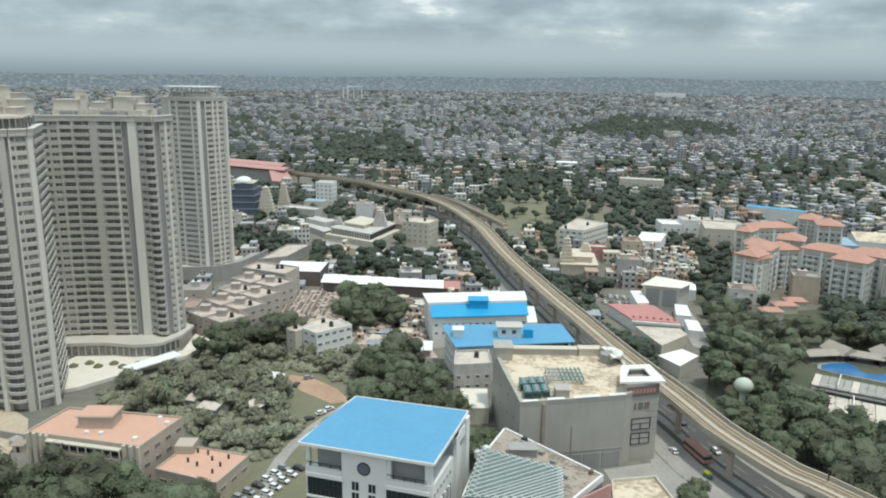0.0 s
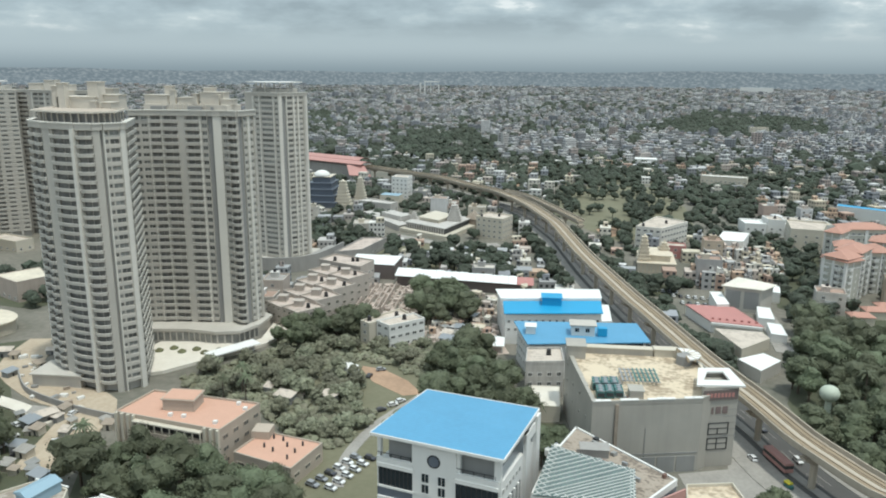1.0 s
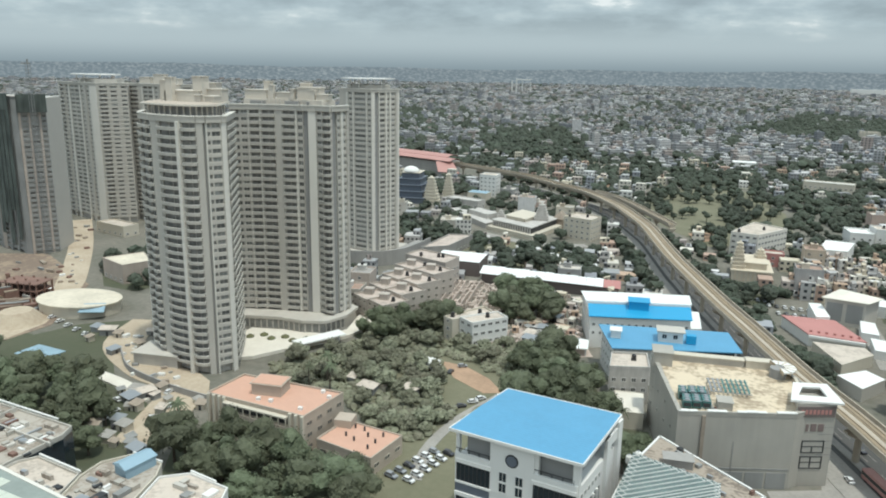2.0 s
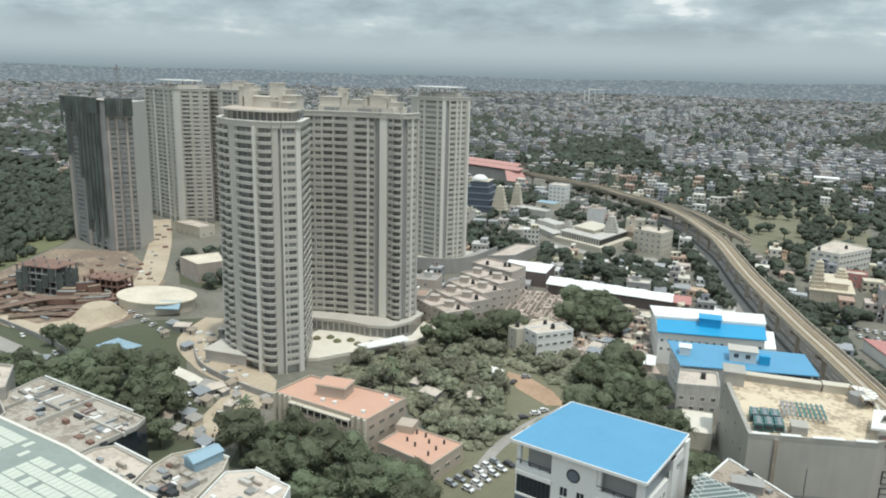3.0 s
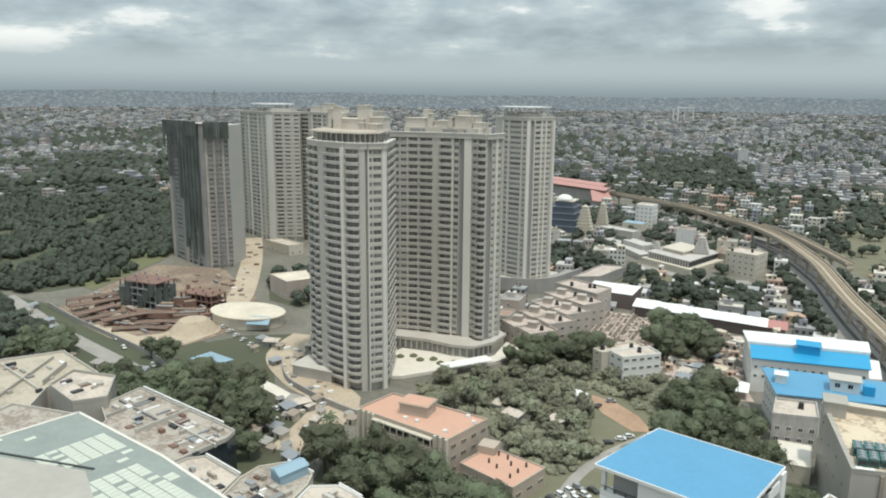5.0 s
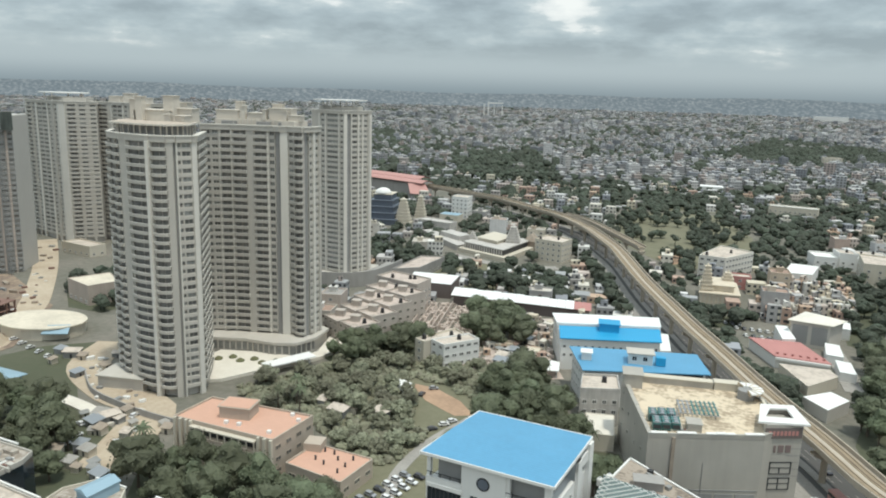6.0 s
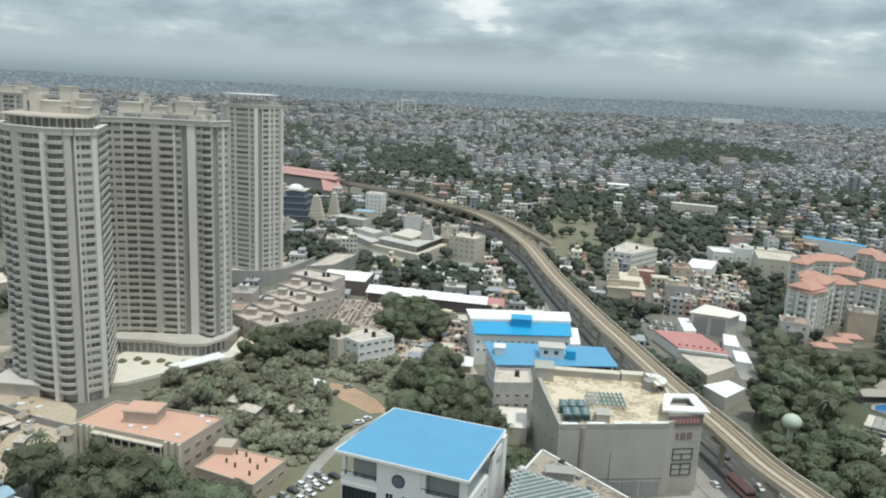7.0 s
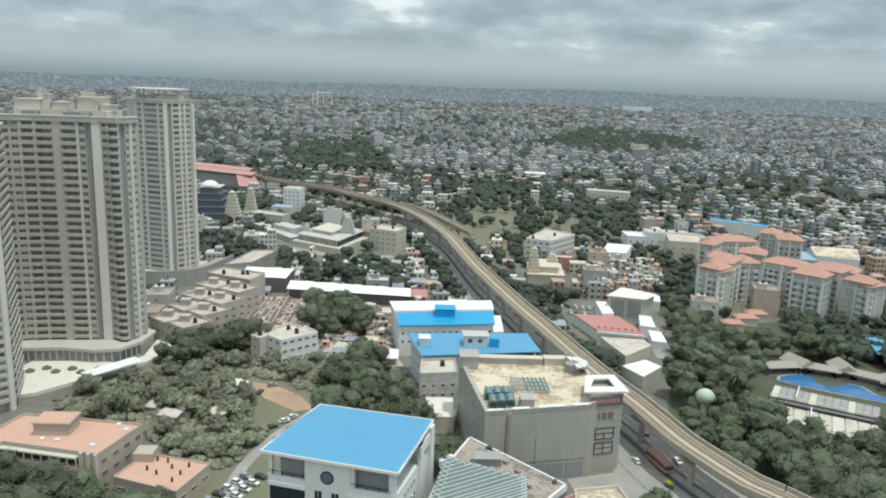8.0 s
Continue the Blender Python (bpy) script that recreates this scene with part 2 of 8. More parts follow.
M = dict(
    tower=material("grey_beige_tower_paint", (0.52, 0.49, 0.44), 0.85, vary=0.16, streak=True, small=0.7),
    tower_light=material("pale_tower_paint", (0.68, 0.65, 0.59), 0.8, vary=0.12, streak=True, small=0.7),
    # Recess walls take darker copies of the tower paint, shade put into the colour.
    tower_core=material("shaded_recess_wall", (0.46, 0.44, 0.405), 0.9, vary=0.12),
    groove_wall=material("mid_grey_shade_and_screen_tone", (0.30, 0.295, 0.285), 0.85, vary=0.14, streak=True, small=0.7),
    # Tower glazing is greyed paler, a hazy veil put into its base colour.
    balcony_glass=material("grey_balcony_glazing", (0.36, 0.35, 0.33), 0.3, vary=0.35, big=0.35, small=0.5),
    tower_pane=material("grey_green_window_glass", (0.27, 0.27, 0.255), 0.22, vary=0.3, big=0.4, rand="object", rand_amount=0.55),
    site_tan=material("dusty_pinkish_tan_render", (0.47, 0.40, 0.345), 0.9, vary=0.2, streak=True, small=0.6),
    crown=material("cream_roof_structure_paint", (0.6, 0.55, 0.48), 0.85, vary=0.15),
    raw=material("raw_concrete", (0.30, 0.30, 0.29), 0.9, vary=0.25, streak=True, small=0.5),
    net=material("grey_green_safety_net", (0.125, 0.147, 0.133), 0.9, vary=0.4, big=0.1, streak=True, small=0.5),
    # Base raised above that of dark glass to carry the same hazy veil.
    pane=material("dark_window_glass", (0.13, 0.13, 0.125), 0.22, vary=0.3, big=0.4, rand="object", rand_amount=0.5),
    blue_pane=material("blue_black_curtain_glass", (0.018, 0.03, 0.04), 0.1, vary=0.3, big=0.3),
    white=material("white_paint", (0.74, 0.73, 0.70), 0.75, vary=0.1, streak=True),
    white_sheet=material("white_metal_roof_sheet", (0.82, 0.82, 0.80), 0.5, vary=0.06, ridge=0.02),
    cream=material("cream_plaster", (0.58, 0.53, 0.44), 0.85, vary=0.14, streak=True),
    beige_roof=material("weathered_beige_roof", (0.56, 0.49, 0.42), 0.9, vary=0.26, big=0.2, small=1.0, dirt=(0.28, 0.24, 0.20), patchy=True),
    canvas_roof=material("cream_canvas_roof", (0.70, 0.63, 0.51), 0.9, vary=0.25, big=0.1, small=0.6),
    sand_roof=material("sandy_stained_roof", (0.63, 0.53, 0.395), 0.9, vary=0.42, big=0.14, small=0.7, dirt=(0.30, 0.235, 0.165), patchy=True),
    blue_roof=material("bright_blue_roof_sheet", (0.112, 0.325, 0.52), 0.42, vary=0.16, ridge=0.015, ridge_dir=(0.3, 0.95, 0)),
    blue_deep=material("strong_blue_roof_sheet", (0.03, 0.32, 0.58), 0.45, vary=0.1, ridge=0.015),
    pale_blue=material("pale_blue_sheet", (0.28, 0.4, 0.48), 0.6, vary=0.12),
    peach=material("peach_roof_tiles", (0.58, 0.35, 0.26), 0.85, vary=0.14, big=0.2, small=1.2),
    peach_wall=material("brownish_cream_wall", (0.47, 0.4, 0.33), 0.85, vary=0.16, streak=True),
    terracotta=material("terracotta_roof_tiles", (0.475, 0.265, 0.205), 0.85, vary=0.16, big=0.3, small=2.0),
    pink_roof=material("dusty_red_roof_sheet", (0.47, 0.22, 0.2), 0.75, vary=0.16),
    red=material("faded_red_sheet", (0.48, 0.26, 0.23), 0.6, vary=0.12),
    mall=material("grey_cladding_panels", (0.42, 0.395, 0.35), 0.6, vary=0.2, streak=True, small=0.5),
    dark=material("dark_metal", (0.04, 0.042, 0.045), 0.6, vary=0.2),
    brown_band=material("maroon_sign_band", (0.16, 0.13, 0.12), 0.7, vary=0.15),
    steel=material("galvanised_steel", (0.45, 0.46, 0.47), 0.4, 0.7, vary=0.15),
    green_steel=material("teal_painted_steel", (0.08, 0.22, 0.21), 0.5, 0.2, vary=0.2),
    skylight=material("greenish_skylight_glass", (0.28, 0.315, 0.285), 0.25, vary=0.22, big=0.1),
    lattice_glass=material("dark_green_roof_glass", (0.145, 0.19, 0.18), 0.2, vary=0.25, big=0.2),
    milk=material("milky_skylight_panel", (0.55, 0.58, 0.50), 0.5, vary=0.15),
    deck=material("viaduct_concrete", (0.47, 0.41, 0.33), 0.9, vary=0.2, streak=True),
    ballast=material("brown_track_bed", (0.33, 0.26, 0.18), 0.95, vary=0.25, big=0.3, small=2.0),
    rail=material("worn_rail_steel", (0.36, 0.30, 0.24), 0.4, 0.8, vary=0.2),
    asphalt=material("asphalt", (0.105, 0.102, 0.098), 0.9, vary=0.2, big=0.1, small=1.5),
    paving=material("dusty_paving", (0.36, 0.34, 0.31), 0.9, vary=0.25, big=0.15, small=1.1),
    earth=material("sandy_earth", (0.5, 0.425, 0.325), 0.95, vary=0.28, big=0.09, small=0.7, dirt=(0.30, 0.22, 0.15)),
    red_earth=material("red_earth", (0.46, 0.31, 0.21), 0.95, vary=0.28, big=0.12, small=0.8),
    grass=material("dry_grass", (0.15, 0.165, 0.08), 0.95, vary=0.3, big=0.05, small=0.5, dirt=(0.14, 0.12, 0.075)),
    ground=material("ground_of_dust_and_soil", (0.215, 0.195, 0.165), 0.95, vary=0.42, big=0.03, small=0.35, dirt=(0.10, 0.105, 0.08)),
    water=material("blue_pool_water", (0.05, 0.17, 0.36), 0.12, vary=0.15),
    wood=material("weathered_thatch_brown", (0.36, 0.3, 0.24), 0.9, vary=0.25, big=0.4, small=2.0),
    bark=material("bark", (0.14, 0.11, 0.085), 0.95, vary=0.3, small=3.0),
    leaf=material("leaves", (0.114, 0.13, 0.074), 0.75, vary=0.32, big=0.2, small=1.8, bump=0.3, rand="object", rand_amount=0.3),
    leaf_far=material("far_leaves", (0.066, 0.08, 0.055), 0.85, vary=0.34, big=0.025, small=1.1, bump=0.5, rand="island", rand_amount=0.2),
    house=material("house_paint", (0.6, 0.55, 0.5), 0.85, vary=0.22, big=0.2, small=1.2, streak=True, palette=[
        (0.62, 0.58, 0.52), (0.70, 0.68, 0.64), (0.50, 0.42, 0.33), (0.40, 0.39, 0.38), (0.60, 0.52, 0.46), (0.66, 0.60, 0.50), (0.52, 0.40, 0.34), (0.68, 0.67, 0.66)]),
    house_roof=material("house_roof_cement", (0.45, 0.43, 0.40), 0.9, vary=0.3, big=0.2, small=1.2, palette=[
        (0.50, 0.47, 0.43), (0.40, 0.38, 0.36), (0.60, 0.56, 0.50), (0.42, 0.30, 0.24)]),
    city=material("city_paint", (0.5, 0.5, 0.48), 0.9, vary=0.25, big=0.01, small=0.2, rand="island", windows=True, palette=[
        (0.46, 0.46, 0.455), (0.60, 0.59, 0.58), (0.37, 0.365, 0.365), (0.27, 0.28, 0.30), (0.46, 0.42, 0.39), (0.54, 0.52, 0.50), (0.30, 0.30, 0.305), (0.70, 0.69, 0.68), (0.35, 0.36, 0.385), (0.42, 0.36, 0.33), (0.38, 0.385, 0.39)]),
    tank=material("black_water_tank_plastic", (0.03, 0.03, 0.032), 0.5, vary=0.2),
    tank_green=material("pale_green_tank_paint", (0.5, 0.55, 0.45), 0.7, vary=0.15, streak=True),
    temple=material("temple_cream_plaster", (0.66, 0.58, 0.46), 0.85, vary=0.22, big=0.5, small=2.0),
    slate=material("slate_blue_cladding", (0.13, 0.15, 0.185), 0.35, vary=0.2),
    site_earth=material("churned_red_brown_earth", (0.20, 0.15, 0.115), 0.95, vary=0.36, big=0.05, small=0.45, dirt=(0.36, 0.28, 0.20), patchy=True),
    undergrowth=material("green_undergrowth", (0.075, 0.085, 0.05), 0.95, vary=0.4, big=0.06, small=0.5, dirt=(0.10, 0.10, 0.065)),
    scrub_floor=material("dry_weedy_ground", (0.19, 0.18, 0.12), 0.95, vary=0.35, big=0.08, small=0.6, dirt=(0.13, 0.13, 0.08)),
    dull_sand_roof=material("dull_sandy_flat_roof", (0.46, 0.41, 0.325), 0.9, vary=0.3, big=0.12, small=0.8, dirt=(0.30, 0.26, 0.205), patchy=True),
    rubble=material("pinkish_broken_masonry", (0.56, 0.465, 0.405), 0.95, vary=0.3, big=0.3, small=1.2, dirt=(0.32, 0.27, 0.23)),
    aged_white=material("weathered_off_white_plaster", (0.56, 0.535, 0.50), 0.9, vary=0.3, big=0.25, small=1.2, dirt=(0.30, 0.28, 0.26), streak=True),
    flats_wall=material("dusty_pinkish_beige_plaster", (0.49, 0.435, 0.385), 0.9, vary=0.2, streak=True),
    flats_roof=material("dusty_pinkish_flat_roof", (0.54, 0.46, 0.405), 0.95, vary=0.32, big=0.2, small=0.9, dirt=(0.30, 0.25, 0.215), patchy=True),
    # Weathered concrete, its grey set darker for the shadow on the curved wall.
    retaining=material("grey_weathered_concrete", (0.36, 0.345, 0.325), 0.9, vary=0.22, big=0.1, small=0.6, streak=True),
    dirty_roof=material("brown_stained_flat_roof", (0.36, 0.305, 0.25), 0.95, vary=0.42, big=0.25, small=1.0, dirt=(0.15, 0.12, 0.095), patchy=True),
    pale_terrace=material("pale_terrace_paving", (0.74, 0.70, 0.62), 0.85, vary=0.18, big=0.2, small=1.2, dirt=(0.5, 0.44, 0.36)),
    rust=material("rust_brown_formwork", (0.25, 0.15, 0.118), 0.85, vary=0.3, small=1.5),
    pavilion_roof=material("weathered_grey_tan_roofing", (0.36, 0.32, 0.27), 0.9, vary=0.2, big=0.3, small=2.0),
    worn_roof=material("grimy_brown_flat_roof", (0.41, 0.37, 0.32), 0.95, vary=0.36, big=0.2, small=0.9, dirt=(0.20, 0.16, 0.125), patchy=True),
    apartment_wall=material("pale_grey_green_wall_paint", (0.47, 0.465, 0.41), 0.85, vary=0.12, streak=True),
    warm_city=material("warm_city_paint", (0.55, 0.5, 0.44), 0.9, vary=0.25, big=0.05, small=0.6, rand="island", windows=True, palette=[
        (0.62, 0.54, 0.42), (0.70, 0.66, 0.58), (0.52, 0.38, 0.28), (0.58, 0.50, 0.44), (0.42, 0.40, 0.38), (0.64, 0.58, 0.46), (0.48, 0.34, 0.27), (0.72, 0.70, 0.66), (0.44, 0.43, 0.42)]),
    letter=material("dull_red_brown_sign_paint", (0.2, 0.15, 0.14), 0.7, vary=0.1),
    # Scrub leaves are pale olive, lifted further in colour for haze over them.
    leaf_scrub=material("pale_scrub_foliage", (0.25, 0.25, 0.17), 0.85, vary=0.32, big=0.05, small=0.4, rand="island", rand_amount=0.16),
    scrub=material("pale_scrub_leaves", (0.24, 0.243, 0.165), 0.8, vary=0.35, big=0.2, small=1.6, rand="object", rand_amount=0.3),
    rubber=material("tyre_rubber", (0.02, 0.02, 0.02), 0.8),
    car=material("car_paint", (0.7, 0.7, 0.7), 0.3, vary=0.05, palette=[
        (0.75, 0.75, 0.75), (0.72, 0.72, 0.72), (0.30, 0.31, 0.33), (0.7, 0.7, 0.68), (0.05, 0.05, 0.06), (0.74, 0.73, 0.71)]),
    yellow=material("yellow_paint", (0.62, 0.55, 0.05), 0.5, vary=0.1),
)

# ---- builders ----


class Build:
    """Collects boxes, prisms and sheets into one mesh."""

    def __init__(self):
        self.v, self.f, self.m = [], [], []

    def add(self, verts, faces, m=0):
        k = len(self.v)
        self.v += [tuple(p) for p in verts]
        self.f += [tuple(i + k for i in f) for f in faces]
        self.m += [m] * len(faces)
        return self

    def hexa(self, q, z0, z1, m=0):
        """A box over the four ground corners q, counter-clockwise."""
        vs = [(x, y, z0) for x, y in q] + [(x, y, z1) for x, y in q]
        return self.add(vs, [(3, 2, 1, 0), (4, 5, 6, 7), (0, 1, 5, 4), (1, 2, 6, 5), (2, 3, 7, 6), (3, 0, 4, 7)], m)

    def box(self, x0, y0, z0, x1, y1, z1, m=0):
        return self.hexa([(x0, y0), (x1, y0), (x1, y1), (x0, y1)], z0, z1, m)

    def along(self, p, q, inner, outer, z0, z1, m=0):
        """A box along the line p-q, from inner to outer metres out of it (out is to the right of the way from p to q)."""
        ux, uy = q[0] - p[0], q[1] - p[1]
        d = math.hypot(ux, uy)
        nx, ny = uy / d, -ux / d
        return self.hexa([(p[0] + nx * outer, p[1] + ny * outer), (q[0] + nx * outer, q[1] + ny * outer),
                          (q[0] + nx * inner, q[1] + ny * inner), (p[0] + nx * inner, p[1] + ny * inner)], z0, z1, m)

    def prism(self, poly, z0, z1, m=0, top=None):
        n = len(poly)
        vs = [(x, y, z0) for x, y in poly] + [(x, y, z1) for x, y in poly]
        self.add(vs, [(i, (i + 1) % n, n + (i + 1) % n, n + i) for i in range(n)], m)
        k = len(self.v) - 2 * n
        self.f += [tuple(range(k + n - 1, k - 1, -1)), tuple(range(k + n, k + 2 * n))]
        self.m += [m, m if top is None else top]
        return self

    def taper(self, x, y, z0, r0, z1, r1, m=0, n=8, x1=None, y1=None):
        x1, y1 = x if x1 is None else x1, y if y1 is None else y1
        vs = [(x + r0 * math.cos(2 * math.pi * i / n), y + r0 * math.sin(2 * math.pi * i / n), z0) for i in range(n)]
        vs += [(x1 + r1 * math.cos(2 * math.pi * i / n), y1 + r1 * math.sin(2 * math.pi * i / n), z1) for i in range(n)]
        fs = [(i, (i + 1) % n, n + (i + 1) % n, n + i) for i in range(n)]
        return self.add(vs, fs + [tuple(range(n - 1, -1, -1)), tuple(range(n, 2 * n))], m)

    def hip(self, poly4, z0, rise, over=0.6, inset=0.35, m=0):
        """A hipped roof over four corners."""
        cx, cy = sum(p[0] for p in poly4) / 4, sum(p[1] for p in poly4) / 4
        o = [(cx + (x - cx) * (1 + over / max(3, math.hypot(x - cx, y - cy))), cy + (y - cy) * (1 + over / max(3, math.hypot(x - cx, y - cy)))) for x, y in poly4]
        a, b = math.dist(o[0], o[1]), math.dist(o[1], o[2])
        if a >= b:
            e0, e1 = ((o[0][0] + o[3][0]) / 2, (o[0][1] + o[3][1]) / 2), ((o[1][0] + o[2][0]) / 2, (o[1][1] + o[2][1]) / 2)
            order = (0, 1, 2, 3)
        else:
            e0, e1 = ((o[0][0] + o[1][0]) / 2, (o[0][1] + o[1][1]) / 2), ((o[2][0] + o[3][0]) / 2, (o[2][1] + o[3][1]) / 2)
            order = (1, 2, 3, 0)
        r0 = (e0[0] + (e1[0] - e0[0]) * inset, e0[1] + (e1[1] - e0[1]) * inset)
        r1 = (e1[0] + (e0[0] - e1[0]) * inset, e1[1] + (e0[1] - e1[1]) * inset)
        q = [o[i] for i in order]
        vs = [(x, y, z0) for x, y in q] + [(x, y, z0 + 0.25) for x, y in q] + [(*r0, z0 + rise), (*r1, z0 + rise)]
        return self.add(vs, [(3, 2, 1, 0), (0, 1, 5, 4), (1, 2, 6, 5), (2, 3, 7, 6), (3, 0, 4, 7), (4, 5, 9, 8), (5, 6, 9), (6, 7, 8, 9), (7, 4, 8)], m)

    def mesh(self, name, mats, shift=(0, 0, 0), smooth=False):
        me = bpy.data.meshes.new(name)
        sx, sy, sz = shift
        me.from_pydata([(x - sx, y - sy, z - sz) for x, y, z in self.v], [], self.f)
        for m in (mats if isinstance(mats, (list, tuple)) else [mats]):
            me.materials.append(m)
        me.polygons.foreach_set("material_index", self.m)
        if smooth:
            me.polygons.foreach_set("use_smooth", [True] * len(self.f))
        me.update()
        return me


BASE = {}


def thing(name, place, label, category, group="", kind=""):
    ob = tagged(new(name), label, category, group, kind)
    ob.location = place
    ob.empty_display_size = 1.0
    BASE[ob.name] = place
    return ob


def part(name, build, mats, parent, label="", smooth=False):
    """One mesh, given in world metres, as a part of a thing (or of a part of it)."""
    root = parent
    while root.parent:
        root = root.parent
    ob = new(name, build.mesh(name, mats, BASE.get(root.name, (0, 0, 0)), smooth))
    ob.parent = parent
    return tagged(ob, label)


def solid(name, build, mats, label, category, group="", kind="", smooth=False):
    """A thing of one mesh, with its origin at its base."""
    lo = [min(v[i] for v in build.v) for i in range(3)]
    hi = [max(v[i] for v in build.v) for i in range(3)]
    place = ((lo[0] + hi[0]) / 2, (lo[1] + hi[1]) / 2, lo[2])
    ob = tagged(new(name, build.mesh(name, mats, place, smooth)), label, category, group, kind)
    ob.location = place
    BASE[ob.name] = place
    return ob


def piece(name, me, parent, p, q, z, out=0.0):
    """A shared mesh (x along the wall, -y outwards) set at the middle of the wall line p-q."""
    ux, uy = q[0] - p[0], q[1] - p[1]
    d = math.hypot(ux, uy)
    b = BASE[parent.name]
    ob = new(name, me)
    ob.parent = parent
    ob.matrix_local = pose((p[0] + q[0]) / 2 + uy / d * out - b[0], (p[1] + q[1]) / 2 - ux / d * out - b[1], z - b[2], 0, 0, math.degrees(math.atan2(uy, ux)))
    return ob


MESHES = {}


def window_mesh(w, h, frame_mat="white", glass="pane"):
    """A framed window 9 cm proud; frame, mullions and set-back glass in one welded mesh."""
    key = ("w", round(w, 1), round(h, 1), frame_mat, glass)
    if key not in MESHES:
        w, h = round(w, 1), round(h, 1)
        t, n = min(0.12, w * 0.08), max(2, round(w / 1.2))
        xs = [-w / 2]
        for i in range(n):
            a, c = -w / 2 + w * i / n, -w / 2 + w * (i + 1) / n
            xs += [a + (t if i == 0 else t / 3), c - (t if i == n - 1 else t / 3)]
        xs.append(w / 2)
        zs = [0, t, h - t, h]
        b, at = Build(), {}

        def vert(i, j, y):
            if (i, j, y) not in at:
                at[i, j, y] = len(b.v)
                b.v.append((xs[i], y, zs[j]))
            return at[i, j, y]

        def face(m, *ks):
            b.f.append(tuple(vert(*k) for k in ks))
            b.m.append(m)
        F, G, W = -0.1, -0.04, 0.0
        for i in range(len(xs) - 1):
            for j in range(3):
                if i % 2 == 1 and j == 1:
                    face(1, (i, j, G), (i + 1, j, G), (i + 1, j + 1, G), (i, j + 1, G))
                    for p, q in (((i, j), (i + 1, j)), ((i + 1, j), (i + 1, j + 1)), ((i + 1, j + 1), (i, j + 1)), ((i, j + 1), (i, j))):
                        face(0, (*p, F), (*q, F), (*q, G), (*p, G))
                else:
                    face(0, (i, j, F), (i + 1, j, F), (i + 1, j + 1, F), (i, j + 1, F))
        k = len(xs) - 1
        for i in range(k):
            face(0, (i, 0, W), (i + 1, 0, W), (i + 1, 0, F), (i, 0, F))
            face(0, (i, 3, F), (i + 1, 3, F), (i + 1, 3, W), (i, 3, W))
        for j in range(3):
            face(0, (0, j, F), (0, j + 1, F), (0, j + 1, W), (0, j, W))
            face(0, (k, j, W), (k, j + 1, W), (k, j + 1, F), (k, j, F))
        MESHES[key] = b.mesh("window", [M[frame_mat], M[glass]])
    return MESHES[key]


def balcony_mesh(w, depth, mat="tower_light", bow=0.0, rail=0.9, body=""):
    """A balcony tray: floor slab and solid parapet with thicker coping, one moulded piece swept along its edge."""
    key = ("b", round(w, 1), depth, mat, bow, rail, body)
    if key not in MESHES:
        w = round(w, 1)
        n = 6 if bow else 1
        path = [(-w / 2, 0.0)] + [(-w / 2 + w * i / n, -depth - bow * (1 - (2 * i / n - 1) ** 2)) for i in range(n + 1)] + [(w / 2, 0.0)]
        inner = [(x * (1 - 0.26 / w), min(0.0, y + 0.14)) for x, y in path]
        lip = [(x * (1 + 0.1 / w), y - 0.05 if y < 0 else 0.0) for x, y in path]
        b = Build()
        k = len(path)
        for ring, z in ((path, -0.2), (path, rail - 0.2), (lip, rail - 0.2), (lip, rail), (inner, rail), (inner, 0.0)):
            b.v += [(x, y, z) for x, y in ring]
        for lvl in range(5):
            for i in range(k - 1):
                a = lvl * k + i
                b.f.append((a, a + 1, a + k + 1, a + k))
                b.m.append(1 if 0 < lvl < 4 else 0)
        b.f += [tuple(range(k - 1, -1, -1)), tuple(range(5 * k, 6 * k))]
        b.m += [0, 0]
        MESHES[key] = b.mesh("balcony", [M[body or mat], M[mat]])
    return MESHES[key]


# ---- plan helpers ----
TAKEN = []          # ground outlines already built upon


def inside(x, y, poly):
    hit, n = False, len(poly)
    for i in range(n):
        (x0, y0), (x1, y1) = poly[i], poly[i - 1]
        if (y0 > y) != (y1 > y) and x < (x1 - x0) * (y - y0) / (y1 - y0) + x0:
            hit = not hit
    return hit


def ccw(poly):
    a = sum(p[0] * q[1] - q[0] * p[1] for p, q in zip(poly, poly[1:] + poly[:1]))
    return list(poly) if a > 0 else list(poly)[::-1]


def grown(poly, d):
    cx, cy = sum(p[0] for p in poly) / len(poly), sum(p[1] for p in poly) / len(poly)
    return [(x + (x - cx) / max(1, math.hypot(x - cx, y - cy)) * d, y + (y - cy) / max(1, math.hypot(x - cx, y - cy)) * d) for x, y in poly]


def take(poly, margin=2.0):
    g = grown(poly, margin)
    TAKEN.append((min(p[0] for p in g), max(p[0] for p in g), min(p[1] for p in g), max(p[1] for p in g), g))


def free(x, y, r=0.0):
    for x0, x1, y0, y1, g in TAKEN:
        if x0 - r < x < x1 + r and y0 - r < y < y1 + r:
            if inside(x, y, g):
                return False
            if r and any(inside(x + dx * r, y + dy * r, g) for dx, dy in ((1, 0), (-1, 0), (0, 1), (0, -1))):
                return False
    return True


